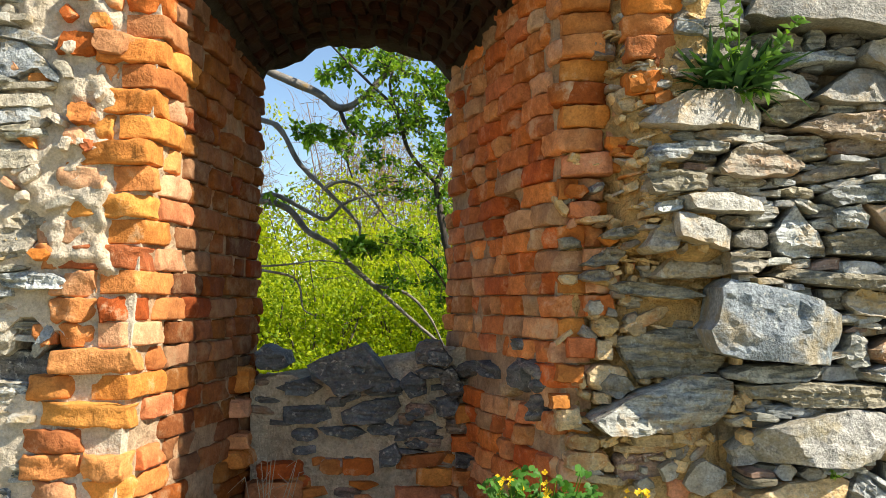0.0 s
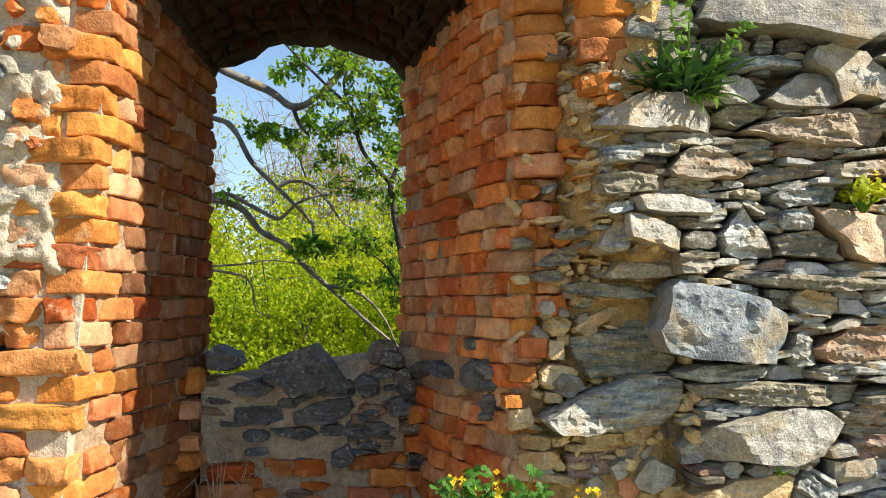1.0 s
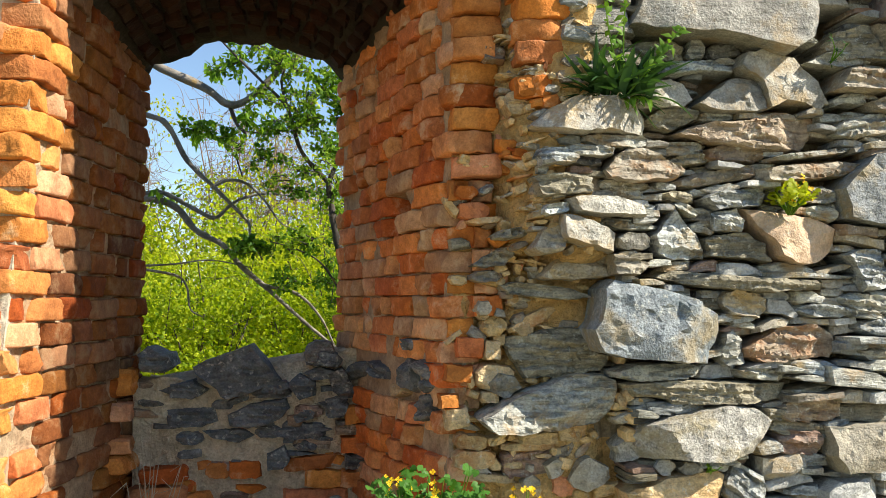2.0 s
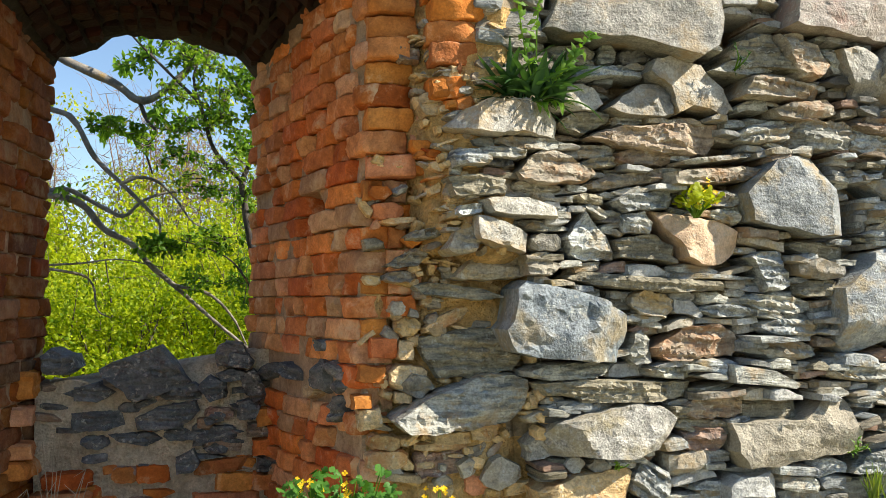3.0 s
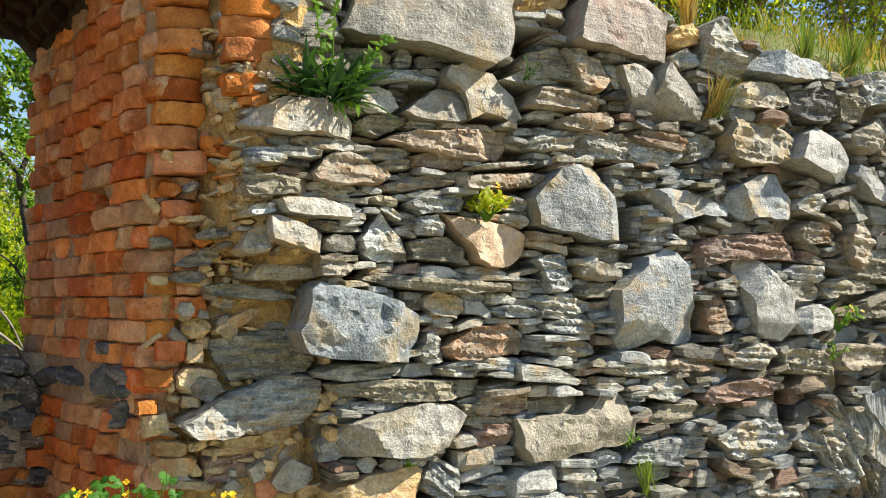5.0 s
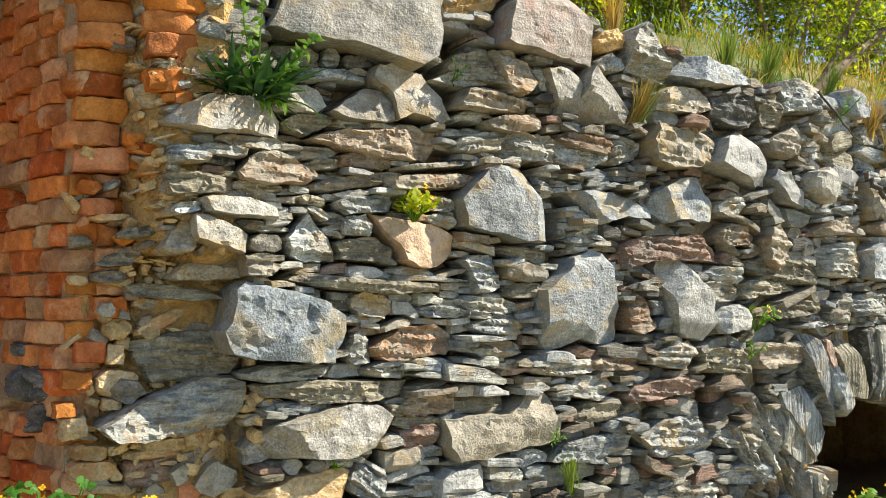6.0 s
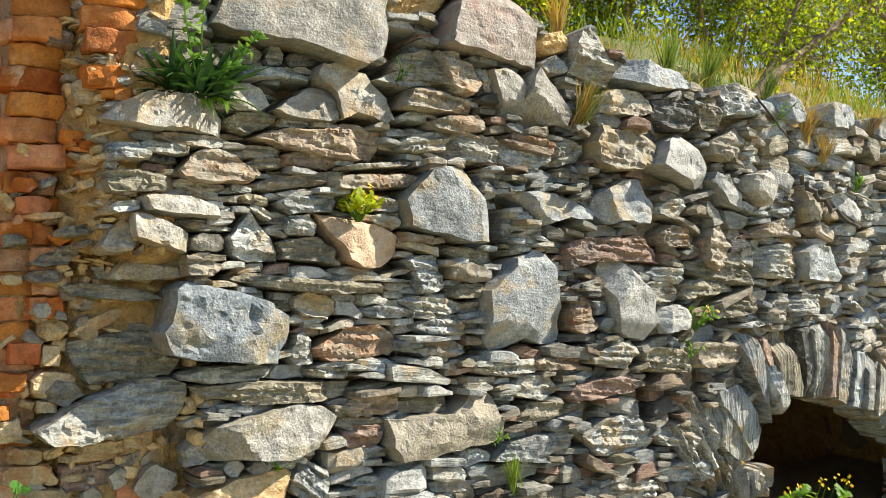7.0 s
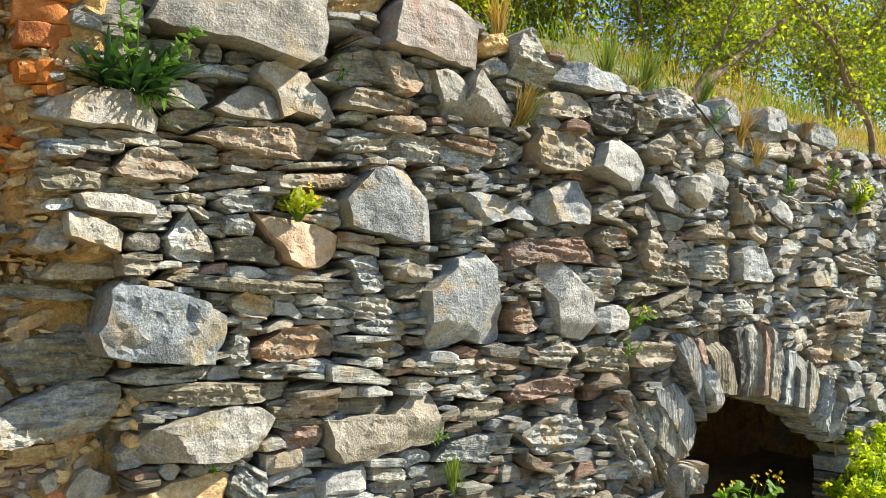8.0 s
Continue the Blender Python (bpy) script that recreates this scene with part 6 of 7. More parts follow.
# the vault's bricks, on edge across the soffit, in the shade-blackened colour
rng = random.Random(41)
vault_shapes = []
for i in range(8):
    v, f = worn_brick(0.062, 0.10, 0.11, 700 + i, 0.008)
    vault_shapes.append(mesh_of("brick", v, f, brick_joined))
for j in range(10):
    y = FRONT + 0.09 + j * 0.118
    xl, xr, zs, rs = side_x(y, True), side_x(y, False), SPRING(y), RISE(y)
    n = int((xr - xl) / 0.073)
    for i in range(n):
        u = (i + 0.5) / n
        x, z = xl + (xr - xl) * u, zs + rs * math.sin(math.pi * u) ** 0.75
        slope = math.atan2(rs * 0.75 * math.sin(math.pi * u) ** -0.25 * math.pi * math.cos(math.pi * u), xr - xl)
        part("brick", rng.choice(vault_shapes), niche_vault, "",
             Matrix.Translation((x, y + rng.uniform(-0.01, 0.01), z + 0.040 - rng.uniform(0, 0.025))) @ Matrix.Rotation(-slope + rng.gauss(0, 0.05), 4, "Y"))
# a second stump of brickwork beside the ledge
rng = random.Random(43)
for bx, bz, long in ((0.645, 2.452, 0.16), (0.648, 2.382, 0.15), (0.625, 2.272, 0.11), (0.66, 2.525, 0.17), (0.65, 2.598, 0.19)):
    lay_brick(right_a, Vector((bx, FRONT - 0.105, 0)), Vector((1, 0, 0)), bz, long, rng.uniform(0.01, 0.03), rng, rng.gauss(0, 0.04), rng.gauss(0, 0.02))


# ---- plants: building blocks ----
def smooth_line(pts, per=5):
    """A soft curve through the points."""
    p = [Vector(q) for q in pts]
    p = [p[0] * 2 - p[1]] + p + [p[-1] * 2 - p[-2]]
    out = []
    for i in range(1, len(p) - 2):
        a, b, c, d = p[i - 1:i + 3]
        for k in range(per):
            t = k / per
            out.append(0.5 * (2 * b + (c - a) * t + (2 * a - 5 * b + 4 * c - d) * t * t + (3 * b - a - 3 * c + d) * t ** 3))
    return out + [p[-2]]


def tube(soup, pts, r0, r1, sides=6, rng=None):
    n = len(pts)
    ring = []
    for i, p in enumerate(pts):
        way = (pts[min(i + 1, n - 1)] - pts[max(i - 1, 0)]).normalized()
        side = way.cross(Vector((0.3, 0.2, 1) if abs(way.z) < 0.9 else (1, 0, 0))).normalized()
        up = side.cross(way)
        r = r0 + (r1 - r0) * i / (n - 1)
        if rng:
            r *= rng.uniform(0.88, 1.14)
        ring.append([p + (side * math.cos(math.tau * k / sides) + up * math.sin(math.tau * k / sides)) * r for k in range(sides)])
    verts = [v for r in ring for v in r]
    faces = [(i * sides + k, i * sides + (k + 1) % sides, (i + 1) * sides + (k + 1) % sides, (i + 1) * sides + k) for i in range(n - 1) for k in range(sides)]
    faces += [tuple(range(sides)), tuple((n - 1) * sides + k for k in range(sides))]
    soup.put(verts, faces)


def chance_way(rng, up=0.0):
    while True:
        v = Vector((rng.uniform(-1, 1), rng.uniform(-1, 1), rng.uniform(-1, 1)))
        if 0.05 < v.length < 1:
            v.normalize()
            v.z += up
            return v.normalized()


def leaf(soup, p, way, face, long, wide, droop=0.25):
    """A pointed leaf folded along its midrib: four small faces."""
    side = way.cross(face)
    if side.length < 1e-3:
        side = way.cross(Vector((0.2, 1, 0.1)))
    side.normalize()
    nor = side.cross(way).normalized()
    mid = p + way * long * 0.45 + nor * long * 0.06
    tip = p + way * long - nor * long * droop
    soup.put([p, mid + side * wide * 0.5 - nor * wide * 0.12, tip, mid - side * wide * 0.5 - nor * wide * 0.12, mid], [(0, 1, 4), (1, 2, 4), (2, 3, 4), (3, 0, 4)])


def strap(soup, p, way, long, wide, fall, rng, steps=5):
    """A long arching leaf or blade, keeled along its middle."""
    side = way.cross(Vector((0, 0, 1)))
    if side.length < 1e-3:
        side = Vector((1, 0, 0))
    side.normalize()
    verts, at, w = [], p.copy(), way.normalized()
    for i in range(steps + 1):
        u = i / steps
        half = wide * 0.5 * (math.sin(math.pi * min(1.0, 0.18 + 0.82 * u)) ** 0.7 if u < 1 else 0.02)
        dip = side.cross(w).normalized() * half * 0.35
        verts += [at - side * half, at + dip * (1 if dip.z < 0 else -1), at + side * half]
        w = (w + Vector((rng.uniform(-0.12, 0.12), rng.uniform(-0.12, 0.12), -fall / steps))).normalized()
        at = at + w * long / steps
    faces = []
    for i in range(steps):
        a = i * 3
        faces += [(a, a + 1, a + 4, a + 3), (a + 1, a + 2, a + 5, a + 4)]
    soup.put(verts, faces)


def twig_cloud(wood, green, at, size, count, rng, long=(0.045, 0.08), wide=0.5, twigs=6, thick=0.004, hang=0.1):
    """A spray of thin twigs with leaves along them."""
    for _ in range(twigs):
        way = chance_way(rng, 0.15)
        end = Vector(at) + Vector((way.x * size[0], way.y * size[1], way.z * size[2])) * rng.uniform(0.5, 1.0)
        bend = Vector(at).lerp(end, 0.5) + chance_way(rng) * 0.15 * max(size)
        line = smooth_line([Vector(at), bend, end], 4)
        if wood is not None:
            tube(wood, line, thick, thick * 0.4, 4)
        for _ in range(count // twigs):
            i = rng.randrange(1, len(line))
            p = line[i - 1].lerp(line[i], rng.random()) + chance_way(rng) * 0.03
            w = chance_way(rng, -hang)
            leaf(green, p, w, chance_way(rng, 0.9), rng.uniform(*long), rng.uniform(*long) * wide)


def limb(tree, pts, r0, r1, mat, seed, name="limb"):
    soup = Soup()
    tube(soup, smooth_line([Vector(p) - Vector(tree.location) for p in pts], 6), r0 * 0.85, r1 * 0.8, 8, random.Random(seed))
    return part(name, soup.mesh(name, mat, True), tree)


# ---- trees and hedge behind the niche ----
tree_a = base_empty("tree", (-2.3, 6.7, ground_height(-2.3, 6.7)), "grey-barked tree reaching crooked limbs behind the niche", "tree", "trees behind the niche")
limb(tree_a, [(-2.3, 6.7, ground_height(-2.3, 6.7) - 0.1), (-2.25, 6.7, 1.2), (-2.1, 6.65, 2.2), (-2.15, 6.6, 3.3)], 0.12, 0.08, bark, 1, "trunk")
limb(tree_a, [(-2.15, 6.6, 3.2), (-1.6, 6.5, 3.38), (-1.16, 6.5, 3.18), (-0.87, 6.5, 3.05), (-0.71, 6.5, 2.94), (-0.56, 6.5, 3.0), (-0.36, 6.5, 3.2), (-0.17, 6.5, 3.36), (0.1, 6.5, 3.7)], 0.042, 0.022, bark, 2)
limb(tree_a, [(-0.71, 6.5, 2.94), (-0.66, 6.5, 2.81), (-0.60, 6.5, 2.73), (-0.66, 6.5, 2.61), (-0.62, 6.5, 2.45)], 0.018, 0.006, bark_dark, 3)
limb(tree_a, [(-2.1, 6.65, 2.5), (-1.6, 6.6, 2.9), (-1.24, 6.6, 2.87), (-1.12, 6.6, 2.79), (-1.0, 6.6, 2.57), (-0.82, 6.6, 2.39), (-0.72, 6.6, 2.29), (-0.59, 6.6, 2.15), (-0.57, 6.6, 2.05), (-0.49, 6.6, 1.89)], 0.030, 0.008, bark, 4)
limb(tree_a, [(-0.84, 6.6, 2.39), (-0.72, 6.6, 2.44), (-0.59, 6.6, 2.41), (-0.47, 6.6, 2.29), (-0.37, 6.6, 2.15), (-0.25, 6.6, 2.09)], 0.016, 0.006, bark, 5)
limb(tree_a, [(-2.1, 6.65, 2.1), (-1.6, 6.7, 2.35), (-1.28, 6.7, 2.32), (-1.09, 6.7, 2.26), (-0.95, 6.7, 2.1), (-0.77, 6.7, 2.0), (-0.65, 6.7, 1.86), (-0.49, 6.7, 1.72), (-0.38, 6.7, 1.62), (-0.18, 6.7, 1.44), (0.05, 6.7, 1.25)], 0.034, 0.013, bark, 6)
limb(tree_a, [(-1.35, 6.7, 2.34), (-1.18, 6.7, 2.36), (-0.95, 6.7, 2.24), (-0.82, 6.7, 2.19), (-0.69, 6.7, 2.3), (-0.49, 6.7, 2.36), (-0.25, 6.7, 2.34)], 0.024, 0.008, bark, 7)
limb(tree_a, [(-0.49, 6.7, 1.72), (-0.26, 6.7, 1.66), (-0.10, 6.7, 1.5), (0.0, 6.7, 1.3)], 0.016, 0.008, bark, 8)
limb(tree_a, [(-2.1, 6.65, 1.7), (-1.6, 6.6, 1.84), (-1.12, 6.6, 1.8), (-1.0, 6.6, 1.72), (-0.97, 6.6, 1.56), (-0.88, 6.6, 1.5)], 0.015, 0.005, bark, 9)
limb(tree_a, [(-1.6, 6.6, 1.84), (-1.12, 6.6, 1.86), (-0.84, 6.6, 1.89), (-0.57, 6.6, 1.84)], 0.010, 0.004, bark, 10)
tree_b = base_empty("tree", (0.22, 6.4, ground_height(0.22, 6.4)), "slender dark-stemmed tree in fresh leaf behind the niche", "tree", "trees behind the niche")
limb(tree_b, [(0.22, 6.4, ground_height(0.22, 6.4) - 0.1), (0.14, 6.35, 1.1), (0.08, 6.3, 1.5), (0.05, 6.3, 1.84), (0.0, 6.3, 2.1), (-0.04, 6.3, 2.39)], 0.045, 0.026, bark_dark, 12, "trunk")
limb(tree_b, [(-0.04, 6.3, 2.39), (-0.22, 6.3, 2.6), (-0.31, 6.3, 2.88), (-0.48, 6.3, 3.06), (-0.69, 6.3, 3.27), (-0.9, 6.3, 3.5)], 0.020, 0.006, bark_dark, 13)
limb(tree_b, [(-0.04, 6.3, 2.39), (0.01, 6.3, 2.52), (0.06, 6.3, 2.71), (0.15, 6.3, 3.2), (0.1, 6.3, 3.7)], 0.020, 0.008, bark_dark, 14)
limb(tree_b, [(-0.31, 6.3, 2.88), (-0.35, 6.3, 3.06), (-0.31, 6.3, 3.21), (-0.25, 6.3, 3.6)], 0.012, 0.006, bark_dark, 15)
limb(tree_b, [(0.08, 6.3, 1.6), (-0.08, 6.32, 1.85), (-0.25, 6.3, 1.95), (-0.42, 6.3, 2.0)], 0.010, 0.004, bark_dark, 16)


def spray(tree, spots, mat, seed, long, label=""):
    rng = random.Random(seed)
    wood, green = Soup(), Soup()
    for x, z, rx, rz, count in spots:
        twig_cloud(wood, green, Vector((x, tree.location.y + rng.uniform(-0.25, 0.15), z)) - tree.location + Vector((0, 0, 0)), (rx, 0.35, rz), int(count * 2.2), rng, long, 0.55, max(5, count // 14))
    tagged(part("twig", wood.mesh("twig", bark_dark, True), tree), kind="stuff")
    part("crown", green.mesh("crown", mat), tree, label)


spray(tree_b, [(-0.05, 3.0, 0.32, 0.25, 190), (-0.25, 2.78, 0.30, 0.16, 120), (-0.02, 2.62, 0.2, 0.2, 110), (-0.35, 3.2, 0.3, 0.15, 130), (-0.62, 3.22, 0.25, 0.12, 80),
               (-0.42, 2.72, 0.25, 0.1, 60), (-0.5, 2.58, 0.25, 0.1, 60), (-0.05, 2.35, 0.25, 0.12, 70), (0.05, 2.1, 0.2, 0.25, 90), (-0.3, 2.36, 0.25, 0.08, 50),
               (-0.22, 2.0, 0.28, 0.12, 90), (-0.5, 1.98, 0.25, 0.1, 70), (-0.28, 1.75, 0.25, 0.12, 60), (0.0, 1.75, 0.2, 0.3, 90), (0.12, 2.9, 0.3, 0.4, 160), (-0.15, 3.45, 0.6, 0.2, 160)],
      leaf_tree, 61, (0.034, 0.058))
rng = random.Random(64)
spray(tree_b, [(rng.triangular(-0.62, 0.16, 0.0), rng.uniform(1.95, 3.35), rng.uniform(0.10, 0.2), rng.uniform(0.05, 0.11), 26) for _ in range(34)], leaf_light, 65, (0.030, 0.052), "sunlit light green leaves")
spray(tree_a, [(-1.0, 2.82, 0.18, 0.07, 55), (-0.75, 2.78, 0.2, 0.06, 35), (-1.2, 2.36, 0.1, 0.05, 12), (-0.62, 2.9, 0.2, 0.08, 40), (-0.62, 2.0, 0.2, 0.08, 40), (-0.85, 3.25, 0.2, 0.08, 30)],
      leaf_tree, 62, (0.05, 0.09))


def shrub(x, y, wide, tall, leaves, mat, seed, name, label, category, group, long=(0.05, 0.09), stems=7, wood_mat=None, low=0.0, twiggy=0, base=None, clumps=26):
    """A shrub: thin stems from one root, and a crown of many leaves in uneven clumps along them."""
    rng = random.Random(seed)
    z0 = ground_height(x, y) if base is None else base
    ob = base_empty(name, (x, y, z0), label, category, group)
    green = Soup()
    stem_soup = Soup()
    tips = []
    for _ in range(stems):
        a = rng.uniform(0, math.tau)
        r = wide * rng.uniform(0.15, 0.8)
        end = Vector((math.cos(a) * r, math.sin(a) * r * 0.7, tall * rng.uniform(0.6, 0.98)))
        line = smooth_line([Vector((math.cos(a) * 0.05, math.sin(a) * 0.05, -0.05)), end * 0.35 + chance_way(rng) * 0.1, end * 0.7 + chance_way(rng) * 0.15, end], 4)
        tube(stem_soup, line, 0.010 * min(2.4, tall) ** 0.9, 0.003 + 0.001 * tall, 5, rng)
        tips += line[len(line) // 3:]
    for _ in range(twiggy):
        p = rng.choice(tips) + chance_way(rng) * 0.06 * y / 4
        w = chance_way(rng, 0.5)
        tube(stem_soup, smooth_line([p, p + w * 0.2 + chance_way(rng) * 0.07, p + w * rng.uniform(0.3, 0.6) + chance_way(rng) * 0.08], 2), 0.0032 + 0.00022 * y, 0.002, 3)
    part("stem", stem_soup.mesh("stem", wood_mat or bark_dark, True), ob)
    per = leaves // clumps
    for _ in range(clumps):
        c = rng.choice(tips) + Vector((rng.uniform(-0.4, 0.4) * wide, rng.uniform(-0.3, 0.3) * wide, rng.uniform(-0.18, 0.1) * tall))
        c.z = max(c.z, low + 0.1)
        size = rng.uniform(0.16, 0.36) * min(wide, tall)
        for _ in range(per):
            w = chance_way(rng)
            p = c + w * size * rng.uniform(0.25, 1.0) ** 0.6
            if p.z < 0.02:
                continue
            leaf(green, p, chance_way(rng, -0.2), chance_way(rng, 0.8), rng.uniform(*long), rng.uniform(*long) * 0.6)
    part("crown", green.mesh("crown", mat), ob)
    return ob


rng = random.Random(71)
for i in range(7):
    x = -4.2 + i * 0.95 + rng.uniform(-0.2, 0.2)
    shrub(x, 9.6 + rng.uniform(-0.8, 0.8), 1.1, 1.9 + 0.3 * rng.random(), 12000, leaf_hedge_dark if i % 2 else leaf_hedge, 200 + i, "shrub", "dense fresh green shrub behind the ruin", "shrub", "shrubs behind the niche", (0.035, 0.062), 8, None, -0.2, 60, None, 80)
for i in range(6):
    x = -4.6 + i * 1.05 + rng.uniform(-0.2, 0.2)
    shrub(x, 11.4 + rng.uniform(-0.4, 0.4), 1.1, 2.1 + 0.4 * rng.random(), 10000, leaf_hedge if i % 2 else leaf_hedge_dark, 250 + i, "shrub", "dense fresh green shrub behind the ruin", "shrub", "shrubs behind the niche", (0.04, 0.07), 8, None, -0.2, 60, None, 80)
for i in range(7):
    x = -6.0 + i * 1.35 + rng.uniform(-0.3, 0.3)
    shrub(x, 13.5 + rng.uniform(-1, 1), 1.5, 3.3 + 0.6 * rng.random(), 14000, leaf_hedge, 300 + i, "shrub", "tall yellow-green shrub with thin bare twigs", "shrub", "shrubs behind the niche", (0.05, 0.09), 9, None, 0.0, 160, None, 80)
for i in range(6):
    x = -8.0 + i * 2.0 + rng.uniform(-0.4, 0.4)
    shrub(x, 20 + rng.uniform(-1, 1), 2.0, 5.0 + (0.9 if i < 4 else 0.0) + 0.6 * rng.random(), 2600, leaf_hedge, 400 + i, "tree", "distant tree with brown twigs and thin young leaves", "tree", "distant trees", (0.07, 0.11), 16, bark_brown, 0.5, 2000, None, 60)


# ---- turf bank on the wall and the thicket behind it ----
def bank_height(x, y):
    return wall_top(x) - 0.04 + 0.64 * max(0.0, min(1.25, y - 3.15)) ** 0.9 * max(0.1, min(1.0, (x - 2.9) / 0.9)) + 0.03 * noise.noise(Vector((x * 3, y * 3, 1)))


def turf_bank():
    xs = [2.3 + 0.12 * i for i in range(61)]
    ys = [3.12 + 0.12 * j for j in range(24)]
    verts = [(x, y, bank_height(x, y)) for x in xs for y in ys]
    n = len(ys)
    faces = [(i * n + j, (i + 1) * n + j, (i + 1) * n + j + 1, i * n + j + 1) for i in range(len(xs) - 1) for j in range(n - 1)]
    k = len(verts)
    verts += [(x, ys[-1], 0.0) for x in xs]
    faces += [(i * n + n - 1, (i + 1) * n + n - 1, k + i + 1, k + i) for i in range(len(xs) - 1)]
    tagged(new("turf_bank", mesh_of("turf_bank", verts, faces, top_soil, True)), "dry grassy earth bank on top of the wall", "bank", kind="structure")
    rng = random.Random(81)
    for name, mat, count, label in (("grass", grass_green, 3600, "fresh green grass along the wall's crest"), ("dry_grass", grass_dry, 3800, "dry straw-coloured grass on the bank")):
        soup = Soup()
        for _ in range(count):
            x, y = rng.uniform(2.2, 7.5), 3.1 + 1.5 * rng.random() ** 1.2
            thick = noise.noise(Vector((x * 2.2, y * 2, 5 if mat == grass_dry else 0)))
            if thick < -0.05:
                continue
            strap(soup, Vector((x, y, bank_height(x, y) - 0.01)), Vector((rng.gauss(0, 0.35), rng.gauss(-0.15, 0.3), 1)), rng.uniform(0.05, 0.20) * (1 + thick), 0.006, rng.uniform(0.2, 1.4), rng, 3)
        tagged(new(name, soup.mesh(name, mat)), label, "grass", kind="stuff")


turf_bank()
rng = random.Random(91)
for i, (x, y, wide, tall) in enumerate([(2.6, 4.8, 0.9, 1.9), (3.4, 4.7, 0.9, 2.0), (4.3, 4.9, 1.0, 1.9), (5.3, 4.8, 1.1, 1.9), (6.4, 5.0, 1.2, 2.1), (7.6, 4.9, 1.2, 2.2), (9.0, 5.0, 1.3, 2.2), (4.9, 7.5, 1.6, 5.2), (7.2, 8.0, 1.8, 5.6), (3.2, 7.6, 1.4, 4.9), (9.8, 8.2, 2.0, 5.8)]):
    shrub(x, y, wide, tall, 12000, leaf_bush if i < 7 else leaf_hedge, 500 + i, "bush", "sunlit yellow-green bush in the thicket above the wall", "bush", "thicket above the wall", (0.026, 0.046), 9, bark_brown, 0.0, 260, bank_height(x, y) - 0.05 if i < 7 else None, 70)


def slanting_stem(pts, r0, r1, seed, label):
    ob = base_empty("sapling", pts[0], label, "sapling", "thicket above the wall")
    soup = Soup()
    line = smooth_line([Vector(p) - Vector(pts[0]) for p in pts], 6)
    rng = random.Random(seed)
    tube(soup, line, r0, r1, 7, rng)
    part("stem", soup.mesh("stem", bark_brown, True), ob)
    wood, green = Soup(), Soup()
    for p in line[len(line) // 3:]:
        twig_cloud(wood, green, p, (0.35, 0.3, 0.3), 30, rng, (0.022, 0.042), 0.7, 3)
    tagged(part("twig", wood.mesh("twig", bark_brown, True), ob), kind="stuff")
    part("crown", green.mesh("crown", leaf_bush), ob)


slanting_stem([(3.75, 3.25, 2.55), (3.95, 3.25, 2.72), (4.4, 3.3, 3.0), (5.0, 3.4, 3.35), (5.6, 3.5, 3.7)], 0.030, 0.012, 1, "slanting sapling rooted in the wall's crest")
slanting_stem([(3.80, 3.3, 2.55), (4.1, 3.35, 2.85), (4.4, 3.4, 3.25), (4.9, 3.5, 3.8)], 0.018, 0.008, 2, "thin sapling leaning off the wall's crest")
slanting_stem([(5.30, 3.15, 2.40), (5.28, 3.15, 2.62), (5.06, 3.15, 2.85), (4.95, 3.15, 3.06), (4.66, 3.2, 3.3), (4.5, 3.2, 3.7)], 0.022, 0.010, 3, "crooked bare sapling at the wall's end")
slanting_stem([(5.45, 3.2, 2.38), (5.30, 3.2, 2.75), (5.12, 3.2, 3.0), (5.0, 3.25, 3.4)], 0.016, 0.008, 4, "crooked bare sapling at the wall's end")


# ---- plants on the wall ----
def grass_tuft(x, y, z, count, long, mat, seed, label, lean=(0.0, -0.3)):
    rng = random.Random(seed)
    ob = base_empty("grass_tuft", (x, y, z), label, "grass", "grass tufts on the wall")
    soup = Soup()
    for _ in range(count):
        strap(soup, Vector((rng.gauss(0, 0.015), 0, rng.gauss(0, 0.01))), Vector((rng.gauss(lean[0], 0.14), rng.gauss(lean[1], 0.14), 1)), long * rng.uniform(0.5, 1.1), 0.006, rng.uniform(0.1, 0.7), rng, 4)
    tagged(part("grass_blade", soup.mesh("grass_blade", mat), ob), kind="stuff")


grass_tuft(2.44, 2.93, 2.30, 70, 0.20, grass_dry, 1, "tuft of orange dry grass in a wall joint", (0.25, -0.2))
grass_tuft(2.46, 2.92, 2.31, 40, 0.21, grass_green, 2, "green grass blades in a wall joint", (0.3, -0.2))
grass_tuft(3.86, 2.97, 2.36, 60, 0.22, grass_dry, 3, "tuft of orange dry grass near the crest", (0.2, -0.2))
grass_tuft(3.96, 2.95, 2.27, 50, 0.16, grass_dry, 4, "tuft of dry grass in the wall", (0.1, -0.3))
grass_tuft(4.36, 2.97, 2.42, 50, 0.18, grass_dry, 5, "tuft of dry grass near the crest", (0.2, -0.2))
grass_tuft(3.35, 3.1, 2.58, 70, 0.24, grass_green, 6, "green grass tuft on the crest", (0.1, -0.2))
grass_tuft(3.75, 3.1, 2.55, 70, 0.22, grass_green, 7, "green grass tuft on the crest", (0.1, -0.2))
grass_tuft(3.10, 3.1, 2.62, 60, 0.26, grass_green, 8, "green grass tuft on the crest", (0.0, -0.1))
grass_tuft(2.52, 3.15, 2.72, 60, 0.22, grass_dry, 9, "straw-coloured grass on the crest", (0.0, -0.1))
grass_tuft(2.12, 2.93, 0.90, 40, 0.16, grass_green, 10, "green grass at the foot of the wall", (0.0, -0.2))


